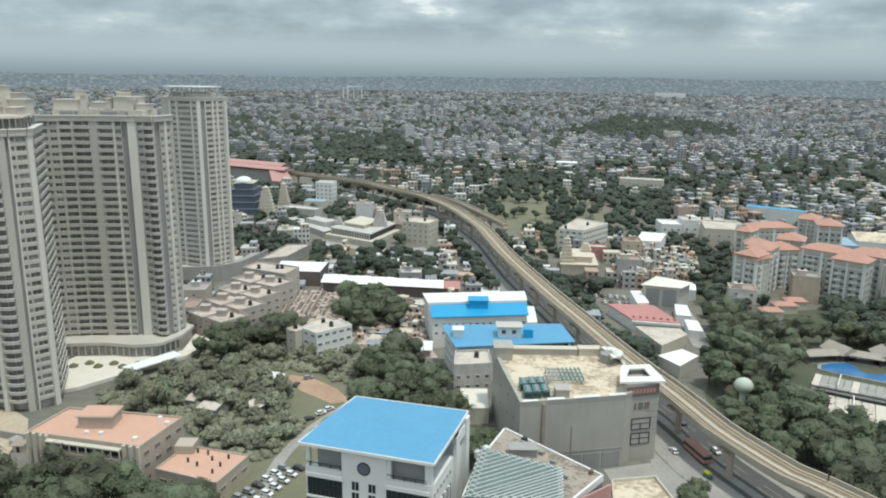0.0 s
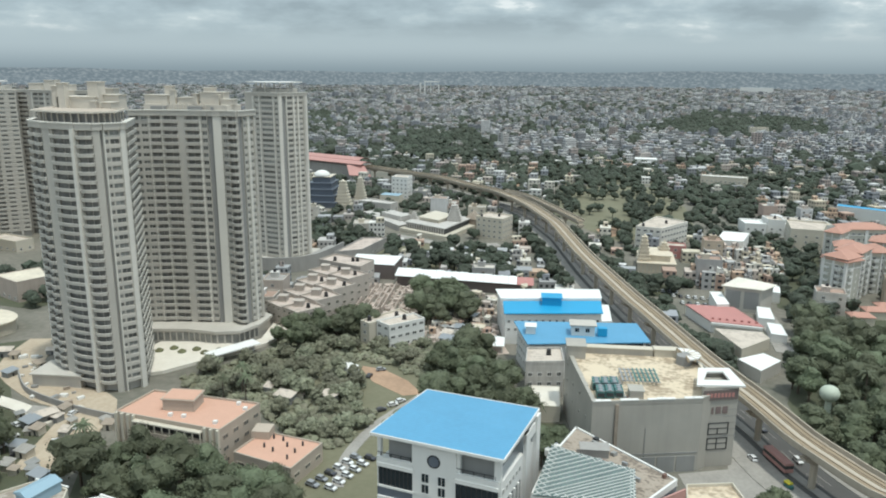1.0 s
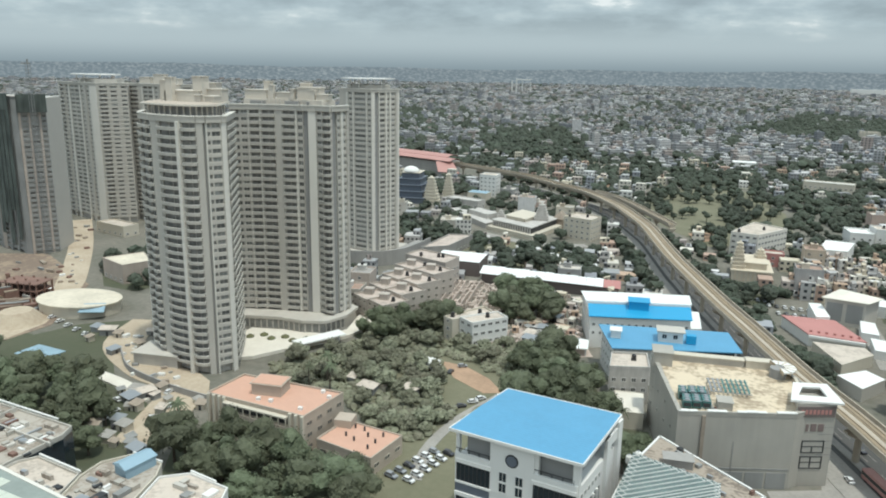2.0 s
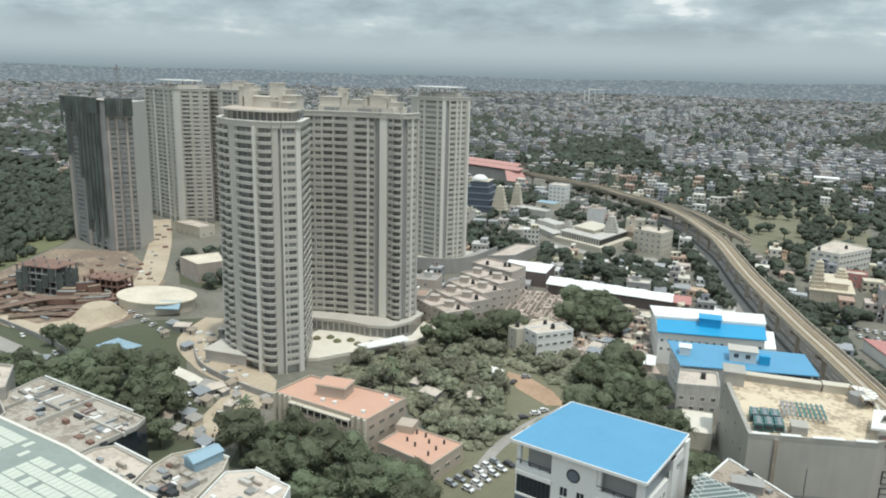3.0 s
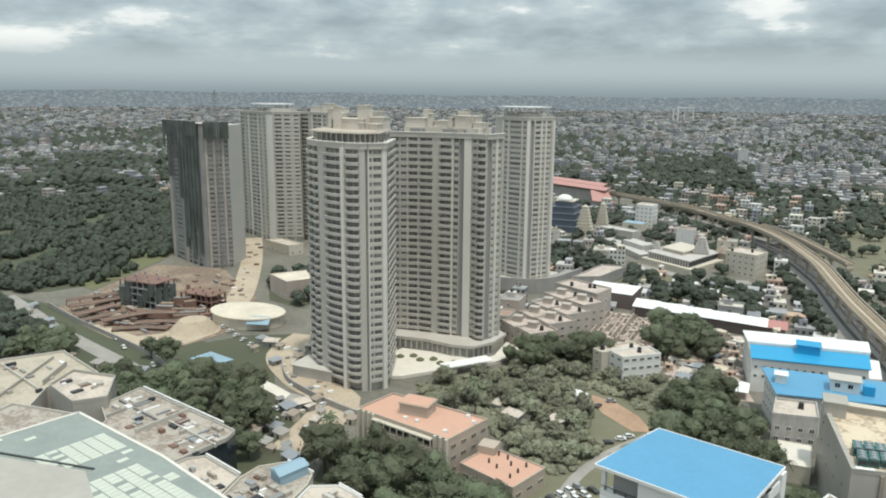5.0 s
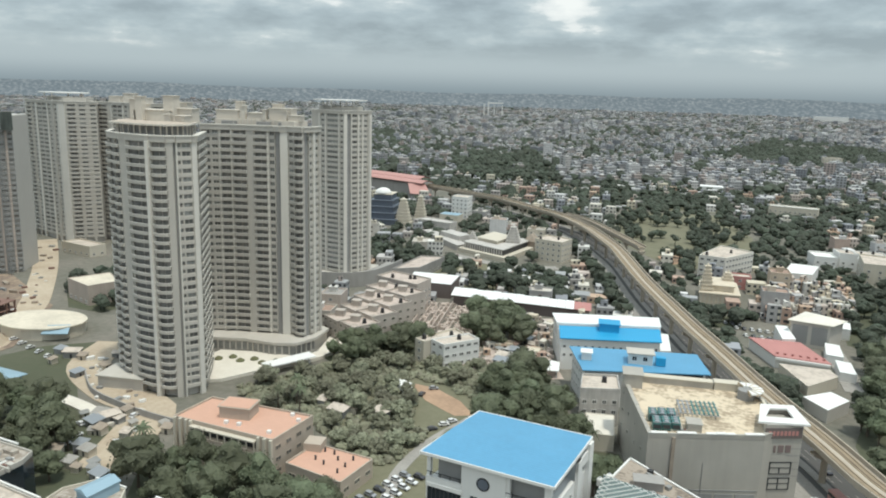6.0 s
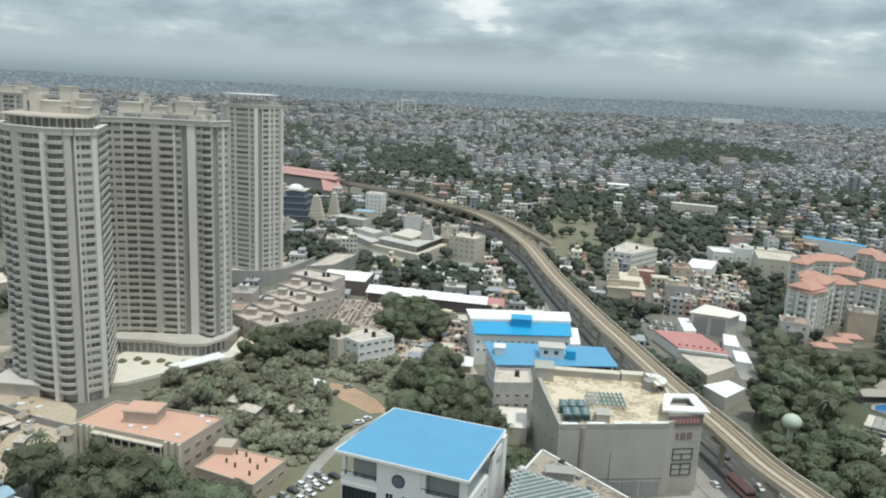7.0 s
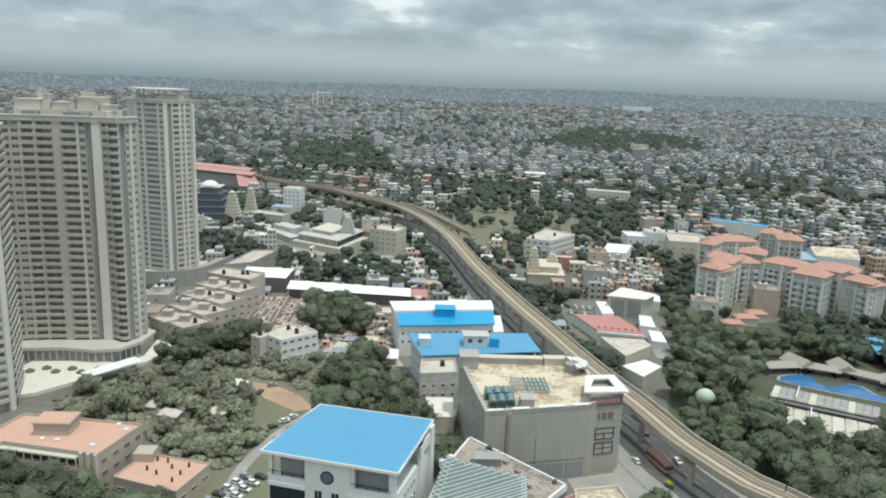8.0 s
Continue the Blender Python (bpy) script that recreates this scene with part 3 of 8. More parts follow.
def curve_points(pts, step):
    """Even steps along a smooth line through pts."""
    fine = []
    for i in range(len(pts) - 1):
        p0, p1, p2, p3 = (Vector(pts[max(0, min(len(pts) - 1, i + k))]) for k in (-1, 0, 1, 2))
        for s in range(12):
            t = s / 12
            fine.append(0.5 * (2 * p1 + (p2 - p0) * t + (2 * p0 - 5 * p1 + 4 * p2 - p3) * t * t + (3 * p1 - p0 - 3 * p2 + p3) * t ** 3))
    fine.append(Vector(pts[-1]))
    out, left = [fine[0]], step
    for a, b in zip(fine, fine[1:]):
        d = (b - a).length
        while d >= left:
            a = a + (b - a) * (left / d)
            out.append(a.copy())
            d, left = (b - a).length, step
        left -= d
    return out


def sides(pts, i):
    a, b = pts[max(0, i - 1)], pts[min(len(pts) - 1, i + 1)]
    u = (b - a).normalized()
    return Vector((u.y, -u.x))


def ribbon(b, pts, o0, o1, z0, z1, m=0):
    """A solid strip along a line, from o0 to o1 metres to its right, z0 to z1 high."""
    k = len(b.v)
    for i, p in enumerate(pts):
        n = sides(pts, i)
        for o, z in ((o0, z0), (o1, z0), (o1, z1), (o0, z1)):
            b.v.append((p.x + n.x * o, p.y + n.y * o, z))
    for i in range(len(pts) - 1):
        a, c = k + 4 * i, k + 4 * i + 4
        for j in range(4):
            b.f.append((a + j, a + (j + 1) % 4, c + (j + 1) % 4, c + j))
            b.m.append(m)
    e = k + 4 * (len(pts) - 1)
    b.f += [(k + 3, k + 2, k + 1, k), (e, e + 1, e + 2, e + 3)]
    b.m += [m, m]


# ---- ground, roads, distance ----
def ground_sheet():
    b = Build()
    rings = [0, 60, 140, 260, 420, 700, 1200, 2000, 3200, 4880]
    n = 64
    b.v.append((0, 0, 0))
    for r in rings[1:]:
        b.v += [(r * math.cos(2 * math.pi * i / n), r * math.sin(2 * math.pi * i / n), 0.0) for i in range(n)]
    for i in range(n):
        b.f.append((0, 1 + i, 1 + (i + 1) % n))
    for k in range(len(rings) - 2):
        o = 1 + k * n
        for i in range(n):
            b.f.append((o + i, o + n + i, o + n + (i + 1) % n, o + (i + 1) % n))
    b.m = [0] * len(b.f)
    tagged(new("ground", b.mesh("ground", M["ground"])), "scrubby green and brown ground under the city", "ground", kind="structure")


ground_sheet()


def distant_land():
    # This far land glows by itself, its haze is put into the emission colours.
    mat = bpy.data.materials.new("glowing_haze_distance")
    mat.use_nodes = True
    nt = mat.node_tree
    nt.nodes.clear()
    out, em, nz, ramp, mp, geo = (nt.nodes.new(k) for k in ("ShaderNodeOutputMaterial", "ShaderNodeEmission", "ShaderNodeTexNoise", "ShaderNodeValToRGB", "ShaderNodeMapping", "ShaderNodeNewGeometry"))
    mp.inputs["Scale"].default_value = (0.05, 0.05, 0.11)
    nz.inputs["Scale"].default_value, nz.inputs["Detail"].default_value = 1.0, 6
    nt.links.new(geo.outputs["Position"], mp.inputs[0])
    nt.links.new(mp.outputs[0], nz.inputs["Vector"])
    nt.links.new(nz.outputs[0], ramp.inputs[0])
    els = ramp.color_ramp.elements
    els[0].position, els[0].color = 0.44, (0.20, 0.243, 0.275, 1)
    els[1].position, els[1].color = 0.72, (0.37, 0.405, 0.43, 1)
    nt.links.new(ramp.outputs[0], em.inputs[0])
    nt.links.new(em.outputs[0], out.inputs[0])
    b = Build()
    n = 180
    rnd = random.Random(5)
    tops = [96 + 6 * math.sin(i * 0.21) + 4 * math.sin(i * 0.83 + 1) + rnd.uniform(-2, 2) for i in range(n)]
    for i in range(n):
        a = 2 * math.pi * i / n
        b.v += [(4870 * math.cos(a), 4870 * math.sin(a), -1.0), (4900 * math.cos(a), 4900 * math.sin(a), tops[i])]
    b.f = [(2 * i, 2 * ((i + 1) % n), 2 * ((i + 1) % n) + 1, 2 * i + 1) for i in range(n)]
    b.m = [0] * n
    tagged(new("backdrop", b.mesh("backdrop", mat)), "low blue-grey land along the horizon, haze painted into its glow", "backdrop", kind="structure")


distant_land()

VIA = [(132, 95), (112, 122), (90, 157), (84, 165), (79, 177), (75, 188), (72, 202), (69, 215), (62, 242), (53, 286), (48, 309), (42, 341), (34, 386), (28, 430),
       (23, 466), (16, 496), (5, 536), (-17, 587), (-41, 618), (-71, 660), (-96, 680), (-145, 721), (-215, 775)]
VIA_PTS = curve_points(VIA, 6.5)
SPUR_PTS = curve_points([(39, 474), (25, 516), (6, 566), (-16, 596)], 6.5)


def near_via(x, y, d):
    return any(abs(p.x - x) < d and abs(p.y - y) < d and (p.x - x) ** 2 + (p.y - y) ** 2 < d * d for p in VIA_PTS + SPUR_PTS)


def flat(name, poly, mat, label, category, z=0.05, kind="structure"):
    b = Build().prism(ccw(poly), -0.3, z)
    return tagged(new(name, b.mesh(name, M[mat])), label, category, kind=kind)


def roads():
    b = Build()
    ribbon(b, VIA_PTS, -3.2, 9, -0.3, 0.16)
    tagged(new("road", b.mesh("road", M["asphalt"])), "grey asphalt main road under the viaduct", "road", kind="structure")
    b = Build()
    ribbon(b, VIA_PTS, -12, -3.2, -0.3, 0.3)
    ribbon(b, VIA_PTS, 9, 11.5, -0.3, 0.3)
    tagged(new("pavement", b.mesh("pavement", M["paving"])), "dusty raised pavement beside the main road", "pavement", kind="structure")
    b = Build()
    ribbon(b, VIA_PTS, -1.3, 1.3, 0.0, 0.4)
    tagged(new("kerb", b.mesh("kerb", M["paving"])), "raised concrete median below the viaduct", "kerb", kind="structure")
    b = Build()
    for o in (3.4, 5.8):
        for i in range(0, len(VIA_PTS) - 1, 2):
            seg = VIA_PTS[i:i + 2]
            ribbon(b, seg, o, o + 0.18, 0.16, 0.175)
    tagged(new("road_marking", b.mesh("road_marking", M["paving"])), "worn faded lane dashes on the road", "road marking", kind="structure")
    for level, (pts, w, mat, label) in enumerate((
            ([(-345, 430), (-300, 372), (-262, 318), (-246, 292), (-238, 270), (-236, 256)], 13, "earth", "sandy construction haul road between the towers"),
            ([(-182, 262), (-176, 236), (-152, 216), (-133, 208), (-128, 190), (-124, 166)], 15, "earth", "pale sandy track past the tall tower"),
            ([(-356, 247), (-317, 232), (-290, 221), (-246, 207), (-223, 200), (-190, 190)], 7.0, "paving", "dusty perimeter lane beside the building site"),
            ([(-80, 468), (-40, 446), (-8, 452)], 8, "paving", "pale lane curving past the temple"),
            ([(126, 480), (121, 420), (113, 366), (108, 320), (103, 280)], 8, "paving", "dusty lane beside the apartment trees"),
            ([(-30, 226), (-40, 206), (-45, 186), (-44, 168)], 3.4, "paving", "dusty lane with parked cars below the office block"))):
        p = curve_points(pts, 5)
        b = Build()
        ribbon(b, p, -w / 2, w / 2, -0.3, 0.2 + 0.008 * level)
        tagged(new("lane", b.mesh("lane", M[mat])), label, "road", kind="structure")
        for q in p:
            take([(q.x - w / 2, q.y - w / 2), (q.x + w / 2, q.y - w / 2), (q.x + w / 2, q.y + w / 2), (q.x - w / 2, q.y + w / 2)], 1)


roads()
flat("dirt_patch", [(-56, 250), (-46, 247), (-36, 238), (-30, 228), (-36, 226), (-48, 236)], "red_earth", "bare orange earth clearing in the scrub", "earth patch", z=0.15)
flat("building_site", [(-314.2, 241.2), (-280.5, 229.7), (-228.1, 215.8), (-222, 222), (-216.5, 246.4), (-226, 270), (-240, 300), (-300, 345.2), (-342.7, 334.9), (-330, 290.6)], "site_earth", "churned red-brown excavated building site", "building site", z=0.14)
flat("dirt_patch", [(-284, 230), (-257, 221.5), (-231.5, 216.5), (-222, 226), (-220, 247), (-223, 256), (-238, 262), (-244, 251), (-240, 236), (-247, 228), (-273, 233)], "earth", "pale sandy verge along the edge of the excavation", "earth patch", z=0.19)
flat("dirt_patch", [(-24, 704), (-2, 728), (4, 690), (-8, 668)], "red_earth", "bare red earth beside the viaduct", "earth patch", z=0.16)
flat("dirt_patch", [(52, 506), (70, 514), (67, 488), (54, 480)], "red_earth", "bare red earth clearing among trees", "earth patch", z=0.165)
flat("forecourt", [(58, 160), (70, 185), (60, 200), (58, 190), (44, 186), (46, 168)], "paving", "dusty paved forecourt of the store", "forecourt", z=0.13)
flat("lawn", [(-355, 281), (-400, 400), (-350, 350), (-327, 275)], "grass", "strip of light green lawn by the forest", "lawn", z=0.155)
flat("car_park", [(-64, 196), (-54, 158), (-34, 156), (-30, 176), (-28, 200), (-34, 222), (-46, 214)], "scrub_floor", "weedy parking ground below the office", "car park", z=0.085)
flat("weedy_ground", [(-372, 250), (-318, 246), (-280, 232), (-226, 216), (-206, 250), (-186, 262), (-178, 232), (-160, 208), (-134, 190), (-118, 150), (-180, 160), (-260, 176), (-360, 200)], "undergrowth", "dark weedy ground between the lanes", "ground", z=0.09)
flat("yard", [(-26, 300), (-8, 290), (-2, 268), (-22, 262), (-36, 290)], "rubble", "dusty yard with parked cars", "yard", z=0.145)
flat("car_park", [(-143, 330), (-104, 340), (-96, 316), (-130, 300)], "paving", "pale car park below the retaining wall", "car park", z=0.148)


# ---- viaduct ----
def viaduct(pts, label, single=False):
    v = thing("viaduct", (pts[0].x, pts[0].y, 0), label, "viaduct", kind="structure")
    half = 2.6 if single else 4.5
    for s in range(0, len(pts) - 1, 4):
        seg = pts[s:s + 5]
        if len(seg) < 2:
            break
        b = Build()
        ribbon(b, seg, -half, half, 11.0, 11.35)
        ribbon(b, seg, -half * 0.55, half * 0.55, 9.3, 11.0)
        ribbon(b, seg, -half * 0.8, half * 0.8, 10.6, 11.0)
        span = part("deck_span", b, M["deck"], v)
        for o in (-half, half - 0.25):
            b = Build()
            ribbon(b, seg, o, o + 0.25, 11.35, 12.5)
            ribbon(b, seg, o - 0.06, o + 0.31, 12.5, 12.62)
            part("parapet", b, M["deck"], span)
        for track in ((0,) if single else (-2.05, 2.05)):
            b = Build()
            ribbon(b, seg, track - 1.25, track + 1.25, 11.35, 11.5)
            part("track_bed", b, M["ballast"], span)
            for o in (-0.76, 0.69):
                b = Build()
                ribbon(b, seg, track + o, track + o + 0.09, 11.5, 11.68)
                part("rail", b, M["rail"], span)
        p = seg[0]
        n = sides(pts, s)
        b = Build()
        b.taper(p.x, p.y, 0.0, 0.95, 7.6, 0.9, n=12)
        q = [(p.x + n.x * c - n.y * d, p.y + n.y * c + n.x * d) for c, d in ((-1.0, -0.95), (1.0, -0.95), (1.0, 0.95), (-1.0, 0.95))]
        w = [(p.x + n.x * c - n.y * d, p.y + n.y * c + n.x * d) for c, d in ((-half * 0.85, -1.1), (half * 0.85, -1.1), (half * 0.85, 1.1), (-half * 0.85, 1.1))]
        q, w = ccw(q), ccw(w)
        b.add([(x, y, 7.3) for x, y in q] + [(x, y, 8.7) for x, y in w], [(3, 2, 1, 0), (4, 5, 6, 7), (0, 1, 5, 4), (1, 2, 6, 5), (2, 3, 7, 6), (3, 0, 4, 7)])
        b.hexa(w, 8.7, 9.3)
        part("pier", b, M["deck"], v)


viaduct(VIA_PTS, "tan concrete double-track metro viaduct on round piers")
viaduct(SPUR_PTS, "unfinished single-track concrete viaduct spur", True)


# ---- residential towers ----
FH = 2.745


def tower(name, label, place, core, segs, z0, floors, group="tall apartment towers", wall="tower", light="tower_light", top_band=1.5, over=0.7):
    """Core polygon and, along its visible sides, bays of piers, grooves, windows and balconies."""
    t = thing(name, (*place, 0), label, "apartment tower", group)
    take(core, 3)
    top = z0 + floors * FH
    b = Build().prism(ccw(core), 0, top, 0)
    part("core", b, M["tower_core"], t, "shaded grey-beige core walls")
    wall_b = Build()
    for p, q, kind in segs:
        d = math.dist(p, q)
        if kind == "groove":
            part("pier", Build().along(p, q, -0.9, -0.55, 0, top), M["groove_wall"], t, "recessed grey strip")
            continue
        if kind in ("pier", "strip", "fin"):
            pier = Build().along(p, q, -0.9, {"pier": 0.4, "strip": 0.35, "fin": 1.5}[kind], 0, top)
            part("pier", pier, M[wall if kind == "pier" else light], t)
            continue
        for k in range(floors + 1):
            z = z0 + k * FH
            lo, hi = {"window": (z - 0.45, z + 0.86), "wide": (z - 0.4, z + 0.74)}.get(kind, (z - 0.42, z + 0.02))
            wall_b.along(p, q, -0.9, 0.12, lo, min(hi, top))
        w = d * (0.72 if kind == "window" else 0.84)
        for s in (0, 1):
            a, c = (0, (d - w) / 2 / d) if s == 0 else (1 - (d - w) / 2 / d, 1)
            pa, pc = ((p[0] + (q[0] - p[0]) * f, p[1] + (q[1] - p[1]) * f) for f in (a, c))
            wall_b.along(pa, pc, -0.9, 0.1, z0 - 0.5, top)
        if kind in ("window", "wide"):
            h, sill = (1.44, 0.86) if kind == "window" else (1.61, 0.74)
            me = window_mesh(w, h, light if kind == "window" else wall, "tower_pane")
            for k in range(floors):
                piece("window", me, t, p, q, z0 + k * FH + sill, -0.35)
        else:
            part("glazing", Build().along(mix_point(p, q, 0.08), mix_point(p, q, 0.92), -1.0, -0.5, z0, top - 0.6), M["balcony_glass"], t, "grey balcony doors in the shade")
            for f in (0.5,):
                part("door_post", Build().along(mix_point(p, q, f), mix_point(p, q, f + 0.03), -0.5, -0.38, z0, top - 0.6), M[wall], t)
            me = balcony_mesh(d - 0.1, 1.15, light, 0.75 if kind == "bow" else 0.0, 0.86 if kind == "bow" else 0.96, wall)
            for k in range(floors):
                piece("balcony", me, t, p, q, z0 + k * FH, -0.3)
    part("wall", wall_b, M[wall], t)
    for p, q, kind in segs:
        b = Build().along(p, q, -0.5, over, top - 0.3, top + top_band, 0)
        b.along(p, q, -0.6, over + 0.25, top + top_band, top + top_band + 0.35, 1)
        part("parapet", b, [M[wall], M[light]], t)
    return t, top


def chain(pts, kinds):
    """Bays along one straight or bent front: (share of length, kind)."""
    out = []
    for (p, q), row in zip(zip(pts, pts[1:]), kinds):
        total, s = sum(w for w, k in row), 0.0
        for w, k in row:
            a, c = s / total, (s + w) / total
            out.append((tuple(p[i] + (q[i] - p[i]) * a for i in (0, 1)), tuple(p[i] + (q[i] - p[i]) * c for i in (0, 1)), k))
            s += w
    return out


def mix_point(p, q, f):
    return (p[0] + (q[0] - p[0]) * f, p[1] + (q[1] - p[1]) * f)


def main_tower():
    left = [(-161.6, 239), (-157, 229), (-148.6, 222.55), (-145.1, 221.05), (-135.9, 217.95), (-134.8, 217.7), (-129.5, 218.0), (-127.66, 218.7), (-126.85, 219.0), (-123.5, 222.7), (-122.8, 224.0), (-131.2, 245.6)]
    segs = chain(left, [
        [(1, "pier"), (4, "bow"), (4, "bow"), (1, "pier")],
        [(5, "bow"), (5, "bow")],
        [(1, "pier")],
        [(1, "bow")],
        [(1, "fin")],
        [(1, "bow")],
        [(1, "pier")],
        [(1, "groove")],
        [(0.35, "strip"), (1.3, "window"), (3.2, "wide")],
        [(1, "strip")],
        [(0.8, "strip"), (3.6, "balcony"), (0.5, "pier"), (4, "balcony"), (4, "balcony"), (4, "balcony")]])
    t, top = tower("curved_apartment_tower", "grey-beige curved apartment tower with stacked balconies", (-135, 235),
                   [(-160.6, 240), (-156.3, 229.9), (-150.2, 224.4), (-139.4, 220.5), (-133.3, 219.0), (-130.2, 219.2), (-126.6, 220.7), (-124.0, 224.6), (-132.2, 246), (-142, 262), (-156, 262)], segs, 3.4, 30)
    mid = [(-145, 268.5), (-134, 271.5), (-118.8, 272.2), (-116.2, 271.9), (-114.1, 272.0), (-111.2, 272.6), (-104.4, 270.6), (-103.2, 273.5), (-101.4, 281)]
    segs2 = chain(mid, [
        [(1.8, "wide"), (1.5, "window"), (0.2, "strip"), (1.9, "balcony")],
        [(0.25, "strip"), (2.5, "balcony"), (1.15, "pier"), (2.3, "balcony"), (0.25, "strip")],
        [(1, "wide")],
        [(1, "groove")],
        [(1, "strip")],
        [(1.1, "window"), (1.7, "bow")],
        [(1, "groove")],
        [(1.3, "window"), (0.7, "strip"), (1.3, "window"), (0.6, "pier")]])
    t2, top2 = tower("apartment_tower_wing", "grey-beige apartment tower wing with pale end bay", (-120, 280),
                     [(-144.5, 269.4), (-134, 272.4), (-118.8, 273.2), (-114.0, 273.2), (-111.0, 273.7), (-105.2, 272.0), (-104, 274), (-102.4, 281), (-108, 292), (-146, 290)], segs2, 7.5, 29)
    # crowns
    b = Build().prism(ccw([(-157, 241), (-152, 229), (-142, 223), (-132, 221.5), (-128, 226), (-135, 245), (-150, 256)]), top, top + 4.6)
    # Darker tone here carries the shade under the eaves.
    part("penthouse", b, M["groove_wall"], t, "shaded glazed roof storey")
    b = Build().prism(grown(ccw([(-159.6, 241), (-154, 227), (-142, 221), (-131, 219.6), (-126, 225), (-133.5, 246), (-150, 259)]), 1.1), top + 4.6, top + 5.1)
    part("eave_slab", b, M["crown"], t, "thin cream eaves slab")
    eave = [(-159.6, 241), (-154, 227), (-142, 221), (-131, 219.6), (-126, 225), (-133.5, 246), (-150, 259)]
    for p, q in zip(eave[:5], eave[1:6]):
        i0, i1 = (mix_point(e, (-141, 238), 0.32) for e in (p, q))
        part("eave_roof", Build().add([(*p, top + 5.2), (*q, top + 5.2), (*i1, top + 5.75), (*i0, top + 5.75), (*p, top + 5.0), (*q, top + 5.0), (*i1, top + 5.5), (*i0, top + 5.5)],
                                      [(0, 1, 2, 3), (7, 6, 5, 4), (0, 4, 5, 1), (1, 5, 6, 2), (2, 6, 7, 3), (3, 7, 4, 0)]), M["peach_wall"], t, "brownish sloped eaves")
        for k in range(4):
            c = mix_point(mix_point(p, q, (k + 0.5) / 4), (-141, 238), 0.06)
            part("post", Build().box(c[0] - 0.2, c[1] - 0.2, top, c[0] + 0.2, c[1] + 0.2, top + 4.7), M["crown"], t)
    for x, y, w, d, h in ((-144, 239, 13, 9, 8.8), (-151, 236, 2.2, 3, 12.2), (-147.4, 233.5, 2.4, 2.6, 13.2), (-138.6, 238, 3.6, 4.5, 13.6), (-134.5, 241, 6, 5, 9.4), (-130.4, 231, 3.4, 5, 7.4), (-153, 243, 4, 5, 10.5), (-141, 250, 5, 4, 11.2), (-134, 228, 2, 2, 7.8)):
        part("roof_block", Build().box(x - w / 2, y - d / 2, top + 5.2, x + w / 2, y + d / 2, top + h).box(x - w / 2 - 0.3, y - d / 2 - 0.3, top + h, x + w / 2 + 0.3, y + d / 2 + 0.3, top + h + 0.25), M["crown"], t)
    b = Build().prism(ccw([(-142, 275), (-118, 276), (-108, 271), (-106, 280), (-112, 288), (-142, 287)]), top2, top2 + 3.6)
    for x0, x1 in ((-139, -133), (-124.5, -119), (-115.6, -112)):
        # A darker block stands for the shade inside each opening.
        part("opening", Build().box(x0, 274.2, top2 + 0.9, x1, 275.7, top2 + 3.0), M["groove_wall"], t2)
    part("penthouse", b, M["crown"], t2, "cream set-back roof storey")
    for x, y, w, d, h in ((-138, 280, 9, 6, 6.8), (-126, 279, 6, 5, 6.0), (-116, 280, 9, 6, 8.0), (-109, 276, 5, 4, 5.6), (-119, 283, 4, 3, 9.5), (-131, 277, 2, 2, 8.6), (-122, 277, 1.2, 3, 7.4), (-113, 275, 1.6, 1.6, 7.2), (-136, 285, 3, 3, 10.0)):
        part("roof_block", Build().box(x - w / 2, y - d / 2, top2 + 3.6, x + w / 2, y + d / 2, top2 + h).box(x - w / 2 - 0.3, y - d / 2 - 0.3, top2 + h, x + w / 2 + 0.3, y + d / 2 + 0.3, top2 + h + 0.25), M["crown"], t2)
    for i in range(9):
        f = i / 8
        x, y = -134 + 15 * f, 274.2 + 0.7 * f
        part("post", Build().box(x - 0.12, y - 0.12, top2, x + 0.12, y + 0.12, top2 + 4.0), M["tower"], t2)
    # podium between the wings
    b = Build().prism(ccw([(-146, 262), (-138, 262.5), (-126, 264), (-114, 262), (-106, 264), (-101, 272), (-100, 284), (-112, 292), (-146, 290)]), 0, 5.2)
    b.prism(ccw([(-146, 261), (-138, 261.7), (-126, 263.2), (-114, 261.2), (-105, 263.2), (-100, 272), (-99, 284), (-112, 293), (-146, 291)]), 5.2, 6.3)
    foot = solid("podium", b, M["tower"], "curved grey podium at the foot of the tower", "podium")
    front = [(-146, 262), (-138, 262.5), (-126, 264), (-114, 262), (-106, 264), (-101, 272)]
    for p, q in zip(front, front[1:]):
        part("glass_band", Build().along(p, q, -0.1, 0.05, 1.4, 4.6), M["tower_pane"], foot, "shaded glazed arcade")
        n = max(3, int(math.dist(p, q) / 2.2))
        for k in range(n):
            part("column", Build().along(mix_point(p, q, (k + 0.1) / n), mix_point(p, q, (k + 0.3) / n), 0.05, 0.4, 1.2, 5.2), M["tower"], foot)
    b = Build().box(-160, 219, 0, -143, 230, 4.2).box(-160.6, 218.4, 4.2, -142.4, 230.6, 4.7)
    solid("entrance_block", b, [M["tower"]], "low grey entrance block with flat canopy", "entrance block")


